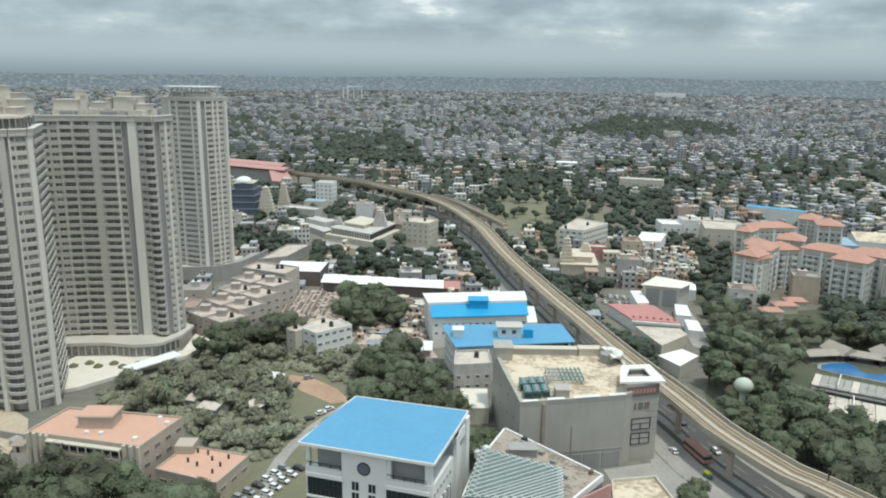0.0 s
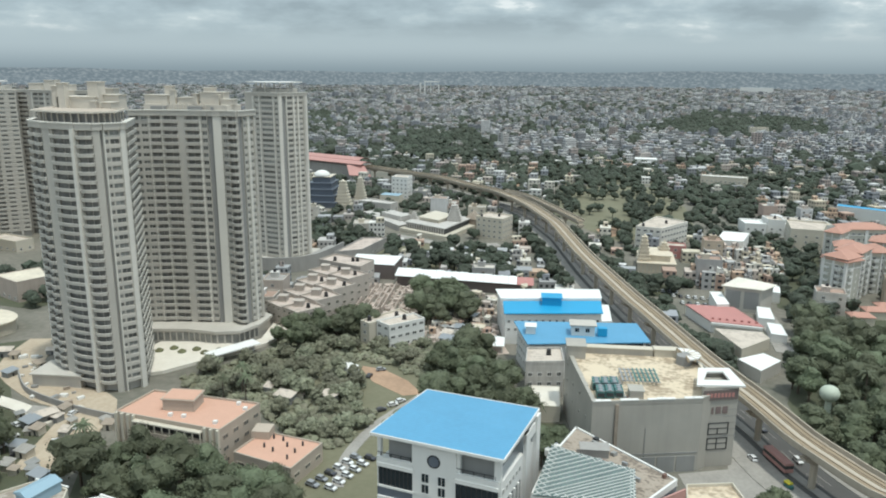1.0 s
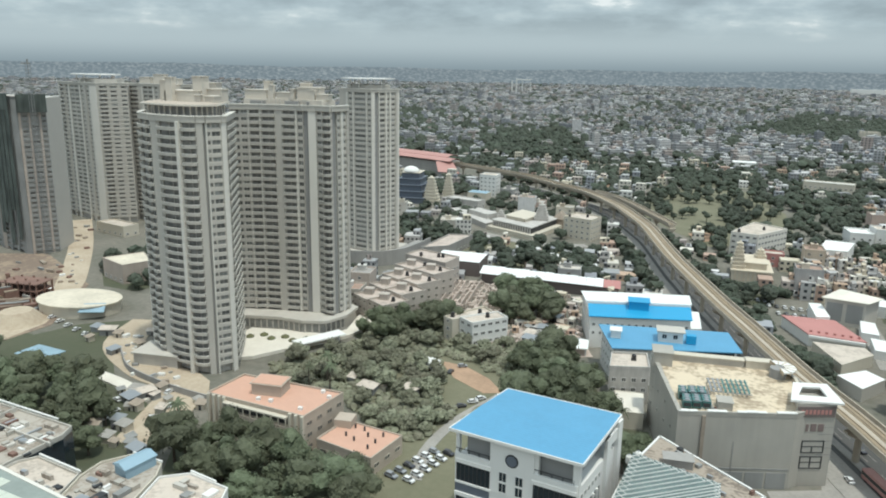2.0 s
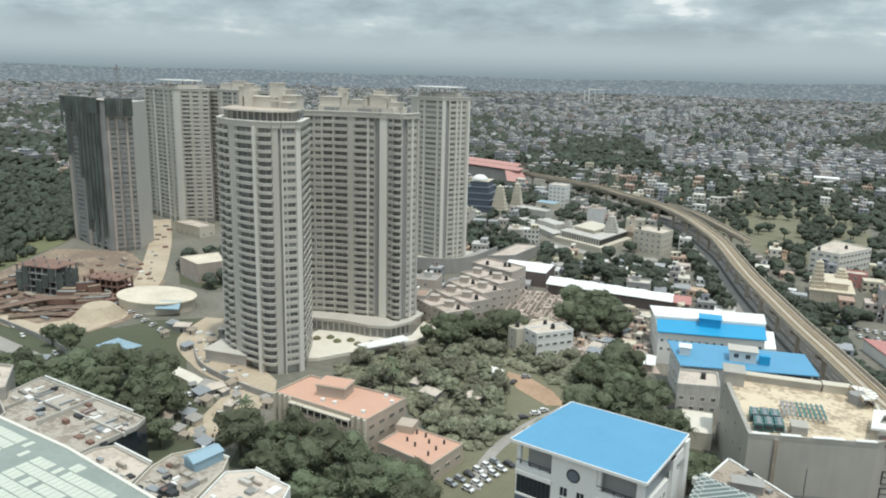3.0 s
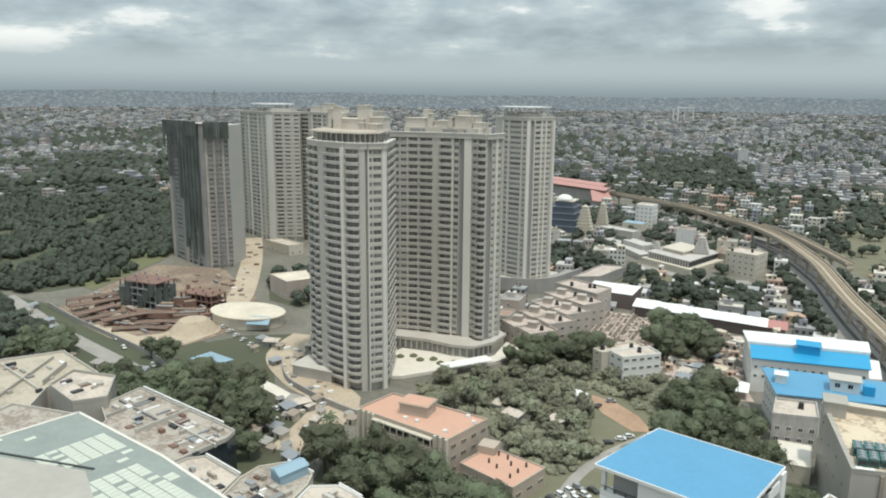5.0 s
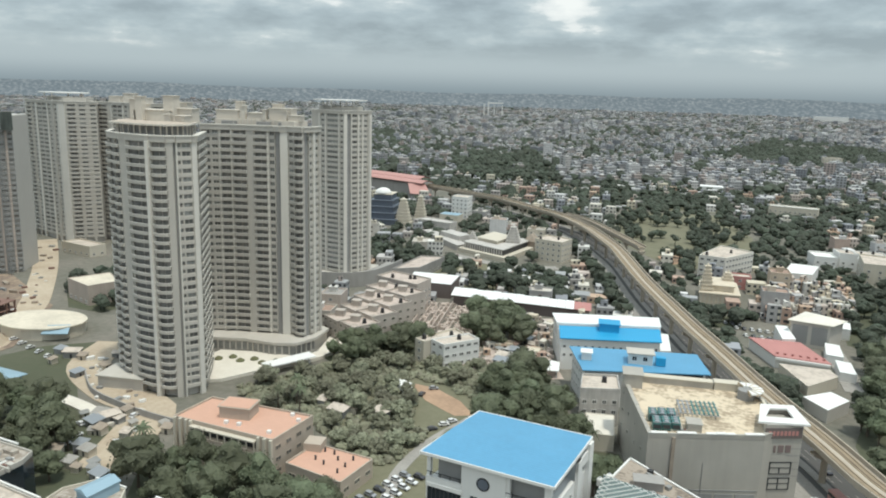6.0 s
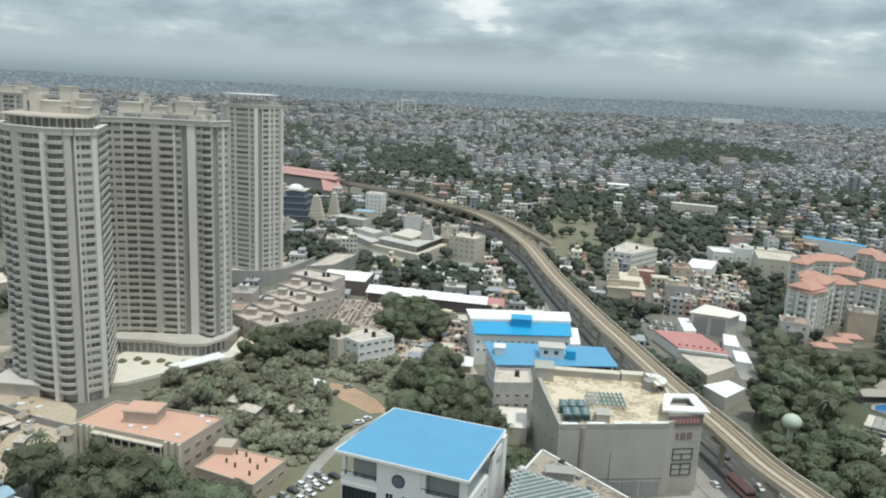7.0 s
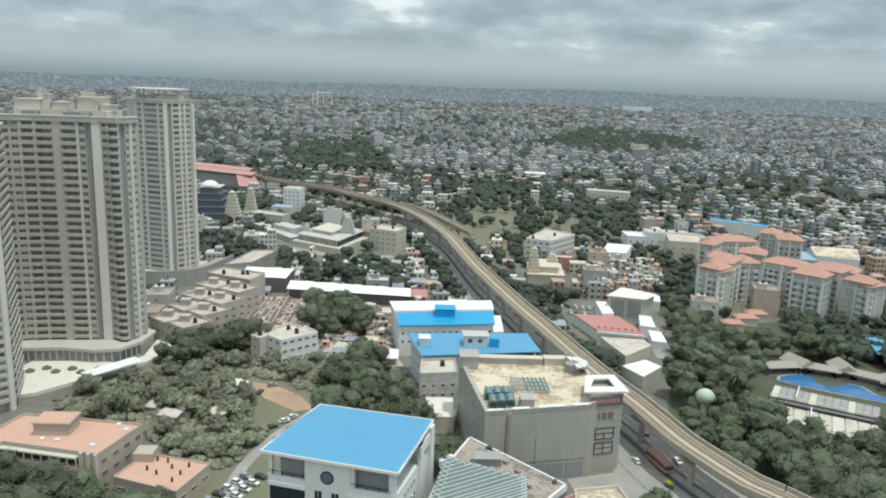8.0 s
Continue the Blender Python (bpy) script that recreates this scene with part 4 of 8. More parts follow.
def rear_tower():
    front = [(-145, 390), (-124.4, 381), (-123, 382.2), (-113.5, 395.2)]
    segs = chain(front, [
        [(12, "pier"), (3, "strip"), (8.5, "window"), (1.5, "strip"), (23, "wide"), (1.2, "strip"), (7.5, "window")],
        [(1, "strip")],
        [(6.5, "groove"), (1.2, "strip"), (10, "wide"), (2, "strip"), (5, "window"), (2, "strip"), (8, "window"), (3, "pier"), (3, "strip")]])
    t, top = tower("apartment_tower", "pale grey apartment tower with white rooftop canopy ring", (-128, 392),
                   [(-144.6, 391), (-124.4, 382), (-123.6, 382.9), (-114.4, 395.2), (-124, 410), (-144, 406)], segs, 5.5, 31, light="tower_light", top_band=1.2, over=0.45)
    part("penthouse", Build().prism(ccw([(-142, 393), (-127, 385), (-121, 388), (-118, 394), (-125, 406), (-141, 403)]), top, top + 3.4), M["tower"], t)
    for i in range(7):
        a = i * 2 * math.pi / 7
        part("post", Build().taper(-131 + 9 * math.cos(a), 394 + 7.5 * math.sin(a), top + 2, 0.3, top + 6.3, 0.3, n=8), M["tower_light"], t)
    b = Build()
    b.prism(ccw([(-145, 392), (-138, 384.6), (-124, 382.4), (-116.4, 387.5), (-120.5, 393), (-117, 400), (-128, 405), (-143, 402)]), top + 6.3, top + 6.8)
    part("canopy", b, M["white"], t, "thin white rooftop canopy slab")
    part("base_storey", Build().prism(ccw([(-150, 389), (-128, 378), (-121, 378), (-112, 392), (-112, 408), (-150, 410)]), 0, 4.6), M["tower"], t)
    # retaining wall and drive round its foot
    p = curve_points([(-152, 374), (-134, 369), (-118, 371), (-108, 380), (-103, 394), (-99, 412)], 3)
    b = Build()
    ribbon(b, p, -0.4, 0.4, 0, 8.2)
    solid("retaining_wall", b, M["retaining"], "plain curved grey retaining wall", "wall", kind="structure")
    b = Build()
    ribbon(b, p, -9, -0.4, -0.3, 5.6)
    solid("raised_drive", b, M["retaining"], "raised pale drive behind the curved wall", "drive", kind="structure")
    take([(-155, 368), (-98, 368), (-94, 414), (-150, 414)], 3)


def left_towers():
    segs = chain([(-366, 447), (-326, 427), (-321.5, 426.5), (-306, 436)], [
        [(1.4, "strip"), (4, "balcony"), (1, "pier"), (3, "window"), (1.4, "strip"), (4.5, "wide"), (4.5, "wide"), (1, "strip"), (3, "window"), (2, "pier"), (3, "window"), (1.6, "strip")],
        [(1, "strip")],
        [(0.6, "pier"), (3, "balcony"), (0.6, "pier"), (3, "window"), (0.8, "pier"), (2.6, "window")]])
    t, top = tower("apartment_tower", "pale grey apartment tower with white canopy, partly hidden", (-335, 445),
                   [(-365.4, 448), (-326, 428), (-321.6, 427.6), (-306.8, 436.6), (-316, 458), (-356, 466)], segs, 4.0, 31, top_band=1.2, over=0.45)
    for i in range(7):
        a = i * 2 * math.pi / 7
        part("post", Build().taper(-336 + 13 * math.cos(a), 446 + 8 * math.sin(a), top, 0.3, top + 6.0, 0.3, n=8), M["tower_light"], t)
    part("canopy", Build().prism([(-336 + 17 * math.cos(i * math.pi / 12), 446 + 11 * math.sin(i * math.pi / 12)) for i in range(24)], top + 6.0, top + 6.7), M["white"], t)
    part("penthouse", Build().prism(ccw([(-352, 450), (-328, 434), (-316, 440), (-322, 456), (-350, 462)]), top, top + 3.6), M["tower"], t)
    segs = chain([(-318, 446), (-300, 442), (-272, 430), (-262, 440)], [
        [(1.5, "pier"), (4, "balcony"), (1, "pier")],
        [(1, "strip"), (4, "wide"), (4, "wide"), (1, "strip"), (3, "window"), (1.2, "pier"), (3, "window"), (4, "balcony"), (1, "strip")],
        [(3, "window"), (3, "window")]])
    t, top = tower("apartment_tower", "grey-beige apartment tower with cream rooftop blocks", (-288, 450),
                   [(-317.4, 447), (-300, 443), (-272.4, 431), (-263, 440.6), (-270, 462), (-312, 466)], segs, 4.0, 31, top_band=1.2, over=0.45)
    for x, y, w, d, h in ((-300, 450, 8, 7, 5), (-288, 446, 7, 6, 7), (-276, 444, 6, 6, 4.5)):
        part("roof_block", Build().box(x - w / 2, y - d / 2, top, x + w / 2, y + d / 2, top + h).box(x - w / 2 - 0.3, y - d / 2 - 0.3, top + h, x + w / 2 + 0.3, y + d / 2 + 0.3, top + h + 0.25), M["crown"], t)


def unfinished_tower():
    segs = chain([(-352, 360), (-330, 350), (-311, 343.2), (-307.5, 343.2), (-297.5, 352)], [
        [(1.5, "strip"), (1, "pier"), (3.6, "wide"), (1, "pier"), (1.5, "strip")],
        [(3.4, "window"), (1.0, "pier"), (3.4, "wide"), (2, "pier"), (3.4, "window"), (2.5, "pier")],
        [(1, "pier")],
        [(1, "strip"), (3, "window"), (0.8, "strip"), (3.6, "window"), (0.8, "strip"), (2.4, "window")]])
    t, top = tower("unfinished_tower", "dark netted apartment tower still under construction", (-322, 358),
                   [(-351.4, 361), (-330, 351), (-308, 344.2), (-298.4, 352.4), (-306, 374), (-345, 380)], segs, 2.0, 30, wall="raw", light="site_tan", top_band=0.8, over=0.4)
    b = Build()
    rnd = random.Random(4)
    strips = [(mix_point((-353, 359), (-330, 349), k / 5), mix_point((-353, 359), (-330, 349), (k + 0.7) / 5), (70, 52, 73, 64, 40)[k]) for k in range(5)]
    strips += [(mix_point((-330, 349), (-311, 342.4), k / 5), mix_point((-330, 349), (-311, 342.4), (k + 0.75) / 5), (10, 16, 5, 24, 8)[k]) for k in range(5)]
    strips += [((-353, 359), (-311, 342), 78), ((-307, 342), (-296, 351), 77)]
    for q0, q1, za in strips:
        part("safety_net", Build().along(q0, q1, 0.8 if za < 70 else 1.1, 1.0 if za < 70 else 1.3, za, 86.5), M["net"], t, "dark grey-green safety netting")
    mast = Build()
    x, y = -298, 343
    for dx, dy in ((-0.8, -0.8), (0.8, -0.8), (0.8, 0.8), (-0.8, 0.8)):
        mast.box(x + dx - 0.08, y + dy - 0.08, 0, x + dx + 0.08, y + dy + 0.08, 102)
    for k in range(34):
        z = k * 3
        mast.box(x - 0.9, y - 0.9, z, x + 0.9, y - 0.75, z + 0.15).box(x - 0.9, y + 0.75, z, x + 0.9, y + 0.9, z + 0.15)
        mast.box(x - 0.9, y - 0.9, z + 1.5, x - 0.75, y + 0.9, z + 1.65).box(x + 0.75, y - 0.9, z + 1.5, x + 0.9, y + 0.9, z + 1.65)
    crane = thing("tower_crane", (x, y, 0), "thin steel tower crane mast beside the unfinished tower", "crane")
    part("mast", mast, M["raw"], crane)
    part("jib", Build().box(x - 4, y - 0.3, 102, x + 1.5, y + 0.3, 102.6).box(x - 0.3, y - 0.3, 102.6, x + 0.3, y + 0.3, 104.5), M["raw"], crane)


main_tower()
rear_tower()
left_towers()
unfinished_tower()


# ---- low buildings ----
def block(name, label, category, poly, h, wall="cream", roof="beige_roof", z0=0.0, parapet=0.9, wins=(), floors=0, ww=1.5, wh=1.4, gap=3.2, fmat="white", hood=False, group="", tanks=0, edges=None, ground_gap=1.0, seed=1, fh=3.3):
    """A flat-roofed building over an outline, with parapet and a window object in every bay of the sides asked for."""
    poly = ccw(poly)
    cx, cy = sum(p[0] for p in poly) / len(poly), sum(p[1] for p in poly) / len(poly)
    t = thing(name, (cx, cy, z0), label, category, group)
    take(poly, 2)
    part("wall", Build().prism(poly, z0, h), M[wall], t)
    part("roof", Build().prism(grown(poly, -0.15), h, h + 0.12), M[roof], t)
    if parapet:
        rim = Build()
        for p, q in zip(poly, poly[1:] + poly[:1]):
            rim.along(p, q, -0.25, 0.06, h - 0.1, h + parapet)
        part("parapet", rim, M[wall], t)
    for i, (p, q) in enumerate(zip(poly, poly[1:] + poly[:1])):
        if edges is not None and i not in edges:
            continue
        d = math.dist(p, q)
        n = int(d // gap)
        me = window_mesh(min(ww, gap - 0.5), wh, fmat)
        for k in range(floors):
            for j in range(n):
                a = (j + 0.5) / n
                c = (p[0] + (q[0] - p[0]) * a, p[1] + (q[1] - p[1]) * a)
                u = ((q[0] - p[0]) / d, (q[1] - p[1]) / d)
                piece("window", me, t, (c[0] - u[0], c[1] - u[1]), (c[0] + u[0], c[1] + u[1]), z0 + ground_gap + k * fh, 0.01)
    rnd = random.Random(seed)
    for k in range(tanks):
        a = rnd.uniform(0.2, 0.8)
        x, y = cx + (poly[0][0] - cx) * a * (1 if k % 2 else -0.8), cy + (poly[0][1] - cy) * a * (1 if k % 3 else -0.7)
        b = Build().taper(x, y, h + 0.6, 0.75, h + 1.9, 0.75, n=10).taper(x, y, h + 1.9, 0.75, h + 2.2, 0.3, n=10).box(x - 0.8, y - 0.8, h + 0.1, x + 0.8, y + 0.8, h + 0.6)
        part("water_tank", b, M["tank"], t)
    return t


def quad_at(p, q, depth):
    """Outline with the front p-q and that many metres behind it."""
    ux, uy = q[0] - p[0], q[1] - p[1]
    d = math.hypot(ux, uy)
    nx, ny = -uy / d * depth, ux / d * depth
    return [p, q, (q[0] + nx, q[1] + ny), (p[0] + nx, p[1] + ny)]


def mixp(p, q, f):
    return (p[0] + (q[0] - p[0]) * f, p[1] + (q[1] - p[1]) * f)


def blue_office():
    A, B, C, D = (-31.2, 149.8), (-1.6, 141.0), (6.1, 166.3), (-21.5, 174.0)     # roof corners: front left, front right, back right, back left
    H = 26.0
    cx, cy = -12, 157.8
    t = thing("office_building", (cx, cy, 0), "white office block with dark glass bands and blue roof", "office building")
    take([A, B, C, D], 3)
    ins = lambda p, k: (cx + (p[0] - cx) * k, cy + (p[1] - cy) * k)
    a, b_, c, d = (ins(p, 0.93) for p in (A, B, C, D))
    back = (c[0] + 0.8, c[1])
    part("wall", Build().prism(ccw([a, b_, back, d]), 0, 19.2), M["white"], t)
    # Mid grey of the terrace interior, with its shade in the colour.
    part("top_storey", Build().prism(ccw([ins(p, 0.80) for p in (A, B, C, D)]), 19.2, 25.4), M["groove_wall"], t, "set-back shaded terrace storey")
    roof = Build()
    vs = [(*A, H - 0.4), (*B, H - 0.4), (*C, H - 0.4), (*D, H - 0.4), (*A, H), (*B, H), (*C, H), (*D, H)]
    mid0, mid1 = mixp(A, D, 0.5), mixp(B, C, 0.5)
    vs += [(*mid0, H + 0.35), (*mid1, H + 0.35)]
    roof.add(vs, [(3, 2, 1, 0), (0, 1, 5, 4), (1, 2, 6, 9, 5), (2, 3, 7, 6), (3, 0, 4, 8, 7), (4, 5, 9, 8), (8, 9, 6, 7)])
    r = part("roof", roof, M["blue_roof"], t, "bright blue metal sheet roof")
    for p, q in ((A, B), (B, C), (C, D), (D, A)):
        part("gutter", Build().along(p, q, -0.05, 0.22, H - 0.55, H + 0.12), M["white"], r)
    # front: dark bands, a pale centre panel with emblem and four windows
    f = lambda s: mixp(a, b_, s)
    for z0, z1, s0, s1, m in ((13.4, 18.0, 0.015, 0.30, "blue_pane"), (13.4, 18.0, 0.66, 0.99, "blue_pane"), (5.2, 9.8, 0.015, 0.30, "blue_pane"), (5.2, 9.8, 0.66, 0.99, "blue_pane"), (10.2, 12.9, 0.0, 0.30, "slate"), (10.2, 12.9, 0.66, 1.0, "slate")):
        part("glass_band" if m == "blue_pane" else "sign_band", Build().along(f(s0), f(s1), -0.1, 0.06, z0, z1), M[m], t)
        if m == "blue_pane":
            for k in range(9):
                s = s0 + (s1 - s0) * k / 8
                part("mullion", Build().along(f(s - 0.0025), f(s + 0.0025), 0.0, 0.14, z0, z1), M["dark"], t)
            part("ledge", Build().along(f(s0 - 0.01), f(min(1.0, s1 + 0.01)), -0.1, 0.5, z1, z1 + 0.9), M["white"], t)
            part("ledge", Build().along(f(s0 - 0.01), f(min(1.0, s1 + 0.01)), -0.1, 0.35, z0 - 0.5, z0), M["white"], t)
    part("centre_panel", Build().along(f(0.30), f(0.66), -2.4, 0.12, 13.0, 25.2), M["white"], t)
    for s in (0.41, 0.545):
        for z in (13.6, 16.2):
            piece("window", window_mesh(1.9, 2.3, "white", "blue_pane"), t, f(s - 0.03), f(s + 0.03), z, 0.14)
    ux, uy = b_[0] - a[0], b_[1] - a[1]
    dd = math.hypot(ux, uy)
    nx, ny = uy / dd, -ux / dd
    e = Build()
    p0 = f(0.48)
    for r0, out, mm in ((1.55, 0.22, 0), (1.2, 0.30, 1)):
        ring = [(math.cos(i * math.pi / 12) * r0, math.sin(i * math.pi / 12) * r0) for i in range(24)]
        v = [(p0[0] + ux / dd * x + nx * o, p0[1] + uy / dd * x + ny * o, 21.7 + z) for o in (0.1, out) for x, z in ring]
        e.add(v, [tuple(range(24, 48))] + [(i, (i + 1) % 24, 24 + (i + 1) % 24, 24 + i) for i in range(24)], mm)
    part("emblem", e, [M["dark"], M["slate"]], t, "round dark emblem")
    # right side: stepped frames and small square windows
    g = lambda s: mixp(b_, back, s)
    for k in range(6):
        piece("window", window_mesh(1.2, 1.3, "white"), t, g(0.10 + k * 0.085 - 0.03), g(0.10 + k * 0.085 + 0.03), 16.0, 0.02)
    for k in range(5):
        part("fin", Build().along(g(0.06 + k * 0.1), g(0.08 + k * 0.1), 0, 0.5, 0.0, 14.0), M["white"], t)
        part("glass_band", Build().along(g(0.08 + k * 0.1), g(0.155 + k * 0.1), -0.1, 0.05, 0.5, 13.6), M["blue_pane"], t)
    part("end_frame", Build().along(g(0.62), g(0.72), 0, 0.8, 0, 24.0).along(g(0.62), g(1.0), 0, 0.6, 21.5, 24.0), M["white"], t)
    part("end_wall", Build().along(g(0.9), g(1.0), -1.0, 1.0, 0, 25.5), M["white"], t)
    for k in range(12):
        s = 0.03 + k * 0.085
        if not 0.30 < s < 0.66:
            part("post", Build().along(f(s), f(s + 0.004), -0.3, 0.0, 19.2, 21.2), M["dark"], t)
    for s in (0.0, 0.30, 0.66, 0.97):
        part("pillar", Build().along(f(s), f(s + 0.03), -1.2, -0.2, 19.2, 25.6), M["white"], t)
    for s0, s1 in ((0.0, 0.30), (0.66, 1.0)):
        part("terrace_rail", Build().along(f(s0), f(s1), -0.2, -0.1, 21.1, 21.25), M["dark"], t)
        part("terrace_wall", Build().along(f(s0), f(s1), -0.35, 0.3, 18.6, 20.3), M["white"], t)
    part("end_wall", Build().along(g(0.0), g(0.04), -1.2, 0.3, 0, 25.4), M["white"], t)


def store():
    """Grey windowless store with a stained roof, plant, and a tower panel on the road corner."""
    P = [(20.4, 182.8), (49.4, 188.4), (61.0, 198.4), (50.6, 221.1), (15.6, 221.4)]
    H = 20.2
    t = thing("department_store", (37, 200, 0), "grey panelled windowless store with stained sandy roof", "store")
    take(P, 3)
    part("wall", Build().prism(ccw(P), 0, H), M["mall"], t)
    part("roof", Build().prism(ccw(grown(P, -0.6)), H, H + 0.1), M["sand_roof"], t, "stained sandy flat roof")
    rnd = random.Random(8)
    for p, q in zip(P, P[1:] + P[:1]):
        part("parapet", Build().along(p, q, -0.5, 0.1, H - 0.2, H + 0.8), M["mall"], t)
        n = max(4, int(math.dist(p, q) / 2.4))
        for i in range(n):
            if rnd.random() < 0.8:
                part("coping", Build().along(mixp(p, q, (i + 0.02) / n), mixp(p, q, (i + 1) / n), -0.75 - rnd.uniform(0, 0.3), 0.25, H + 0.8, H + 0.98 + rnd.uniform(0, 0.12)), M["white" if p is P[0] or p is P[3] else "mall"], t)
    f = lambda s: mixp(P[0], P[1], s)
    part("ledge", Build().along(f(0.24), f(0.985), 0, 0.12, 5.3, 5.7), M["raw"], t, "stained ledge over the shutters")
    part("pipe", Build().along(f(0.205), f(0.235), 0.05, 0.5, 0, H - 0.2), M["wood"], t, "brown rusty downpipe")
    part("pipe", Build().along(f(0.49), f(0.495), 0.05, 0.2, 4, 13), M["raw"], t)
    for s0, s1 in ((0.36, 0.60), (0.62, 0.78), (0.80, 0.97)):
        part("shutter", Build().along(f(s0), f(s1), 0, 0.14, 0.0, 4.6), M["raw"], t)
    gl = lambda s: mixp(P[4], P[0], s)
    for s, z in ((0.12, 17), (0.12, 12), (0.12, 7), (0.35, 14.5), (0.35, 9), (0.6, 16), (0.6, 10.5), (0.82, 13)):
        piece("vent", window_mesh(0.9, 0.8, "mall"), t, gl(s - 0.02), gl(s + 0.02), z, 0.02)
    # rear parapet block, stair box and the quarter-round stair head
    part("rear_wall", Build().along(mixp(P[3], P[4], 0.26), mixp(P[3], P[4], 0.9), -2.2, 0.1, H, H + 2.0), M["mall"], t)
    part("rear_cap", Build().along(mixp(P[3], P[4], 0.26), mixp(P[3], P[4], 0.9), -2.5, 0.3, H + 2.0, H + 2.3), M["cream"], t)
    part("rear_block", Build().along(mixp(P[3], P[4], 0.06), mixp(P[3], P[4], 0.25), -2.6, 0.1, H, H + 2.3).along(mixp(P[3], P[4], 0.05), mixp(P[3], P[4], 0.255), -2.9, 0.3, H + 2.3, H + 2.6), M["cream"], t)
    part("stair_head", Build().box(15.6, 214, H, 21.0, 220.4, H + 4.0).box(15.3, 213.7, H + 4.0, 21.3, 220.7, H + 4.3), M["mall"], t)
    cx, cy = 49.6, 214.0
    fan = [(cx + 4.6 * math.cos(a), cy + 4.6 * math.sin(a)) for a in (-1.5 + i * 3.4 / 14 for i in range(15))]
    inner = [(cx + 1.6 * math.cos(a), cy + 1.6 * math.sin(a)) for a in (-1.5 + i * 3.4 / 14 for i in range(15))]
    # The drum is coloured darker for the shade below its fan cap.
    rt = part("round_stair", Build().prism([(cx + 2.2 * math.cos(i * math.pi / 12), cy + 2.2 * math.sin(i * math.pi / 12)) for i in range(24)], H, H + 2.85), M["groove_wall"], t, "round grey stair drum")
    ring = Build()
    for i in range(14):
        ring.hexa([inner[i], fan[i], fan[i + 1], inner[i + 1]], H + 2.9, H + 3.3)
    part("fan_cap", ring, M["white"], rt, "pale fan-shaped cap")
    for i in range(0, 15, 2):
        part("rib", Build().along(inner[i], fan[i], -0.12, 0.12, H + 2.4, H + 3.4), M["sand_roof"], rt)
    part("roof_ridge", Build().along((53.4, 211.6), (53.6, 203.0), -0.5, 0.3, H, H + 1.5), M["cream"], t)
    # corner tower with a flat overhanging ring cap
    Q = [(49.6, 190.0), (59.4, 192.4), (59.0, 202.4), (51.4, 201.4)]
    ct = part("corner_tower", Build().prism(ccw(Q), 0, H + 1.6), M["mall"], t, "grey corner tower with sign panels")
    cap = [(48.0, 190.6), (60.8, 191.6), (59.6, 203.8), (51.0, 202.8)]
    hole = [(50.6, 194.4), (57.6, 194.9), (57.2, 200.9), (52.8, 200.2)]
    for k in range(4):
        n = (k + 1) % 4
        part("cap_beam", Build().hexa([cap[k], cap[n], hole[n], hole[k]], H + 3.0, H + 3.5), M["white"], ct, "pale flat cap beam")
    for p, q in zip(Q, Q[1:] + Q[:1]):
        part("cap_wall", Build().along(p, q, -0.4, 0.05, H + 1.6, H + 3.0), M["mall"], ct)
    h = lambda s: mixp(Q[0], Q[1], s)
    part("sign_box", Build().along(h(0.02), h(0.97), 0, 0.35, H - 0.6, H + 2.2), M["brown_band"], ct)
    for i in range(8):
        part("sign_bar", Build().along(h(0.1 + i * 0.1), h(0.1 + i * 0.1 + 0.065), 0.36, 0.42, H + 0.2, H + 1.4), M["pink_roof"], ct)
    for z in (5.2, 9.6):
        a0 = 3.4
        for s0, s1, z0, z1 in ((0.22, 0.80, 0, 0.22), (0.22, 0.80, a0 - 0.22, a0), (0.22, 0.25, 0, a0), (0.77, 0.80, 0, a0), (0.48, 0.51, 0, a0 * (0.5 if z > 6 else 1)), (0.22, 0.80, a0 * 0.5, a0 * 0.5 + 0.18)):
            part("frame_bar", Build().along(h(s0), h(s1), 0.02, 0.2, z + z0, z + z1), M["dark"], ct)
        part("sign_panel", Build().along(h(0.25), h(0.77), 0.0, 0.1, z + 0.22, z + a0 - 0.22), M["mall"], ct)
    for i in range(5):
        part("groove", Build().along(h(0.62), h(1.0), 0.0, 0.05, 9 + i * 1.9, 9.12 + i * 1.9), M["raw"], ct)
    # plain marks of the sign in its dull colour
    for s0, s1, z1 in ((0.28, 0.34, 1.9), (0.40, 0.54, 2.0), (0.59, 0.73, 2.0)):
        part("sign_mark", Build().along(h(s0), h(s1), 0.02, 0.16, H - 4.6, H - 4.6 + z1), M["letter"], ct)

    # roof plant
    def unit(x, y, w, d, hh, mat, label, name="chiller"):
        u = thing(name, (x, y, H + 0.1), label, "roof plant", "roof plant on the store")
        part("body", Build().box(x - w / 2, y - d / 2, H + 0.5, x + w / 2, y + d / 2, H + hh), M[mat], u)
        for i in range(3):
            yy = y - d / 2 + d * (i + 0.5) / 3
            part("fan_cowl", Build().taper(x, yy, H + hh, w * 0.3, H + hh + 0.3, w * 0.26, n=12), M["steel"], u)
        for sy in (-0.5, 0.0, 0.5):
            part("frame_bar", Build().box(x - w / 2 - 0.06, y + sy * d - 0.06, H + hh, x + w / 2 + 0.06, y + sy * d + 0.06, H + hh + 0.16), M["steel"], u)
        part("louvre", Build().box(x - w / 2 + 0.15, y - d / 2 - 0.05, H + 0.8, x + w / 2 - 0.15, y - d / 2, H + hh - 0.5), M["dark"], u)
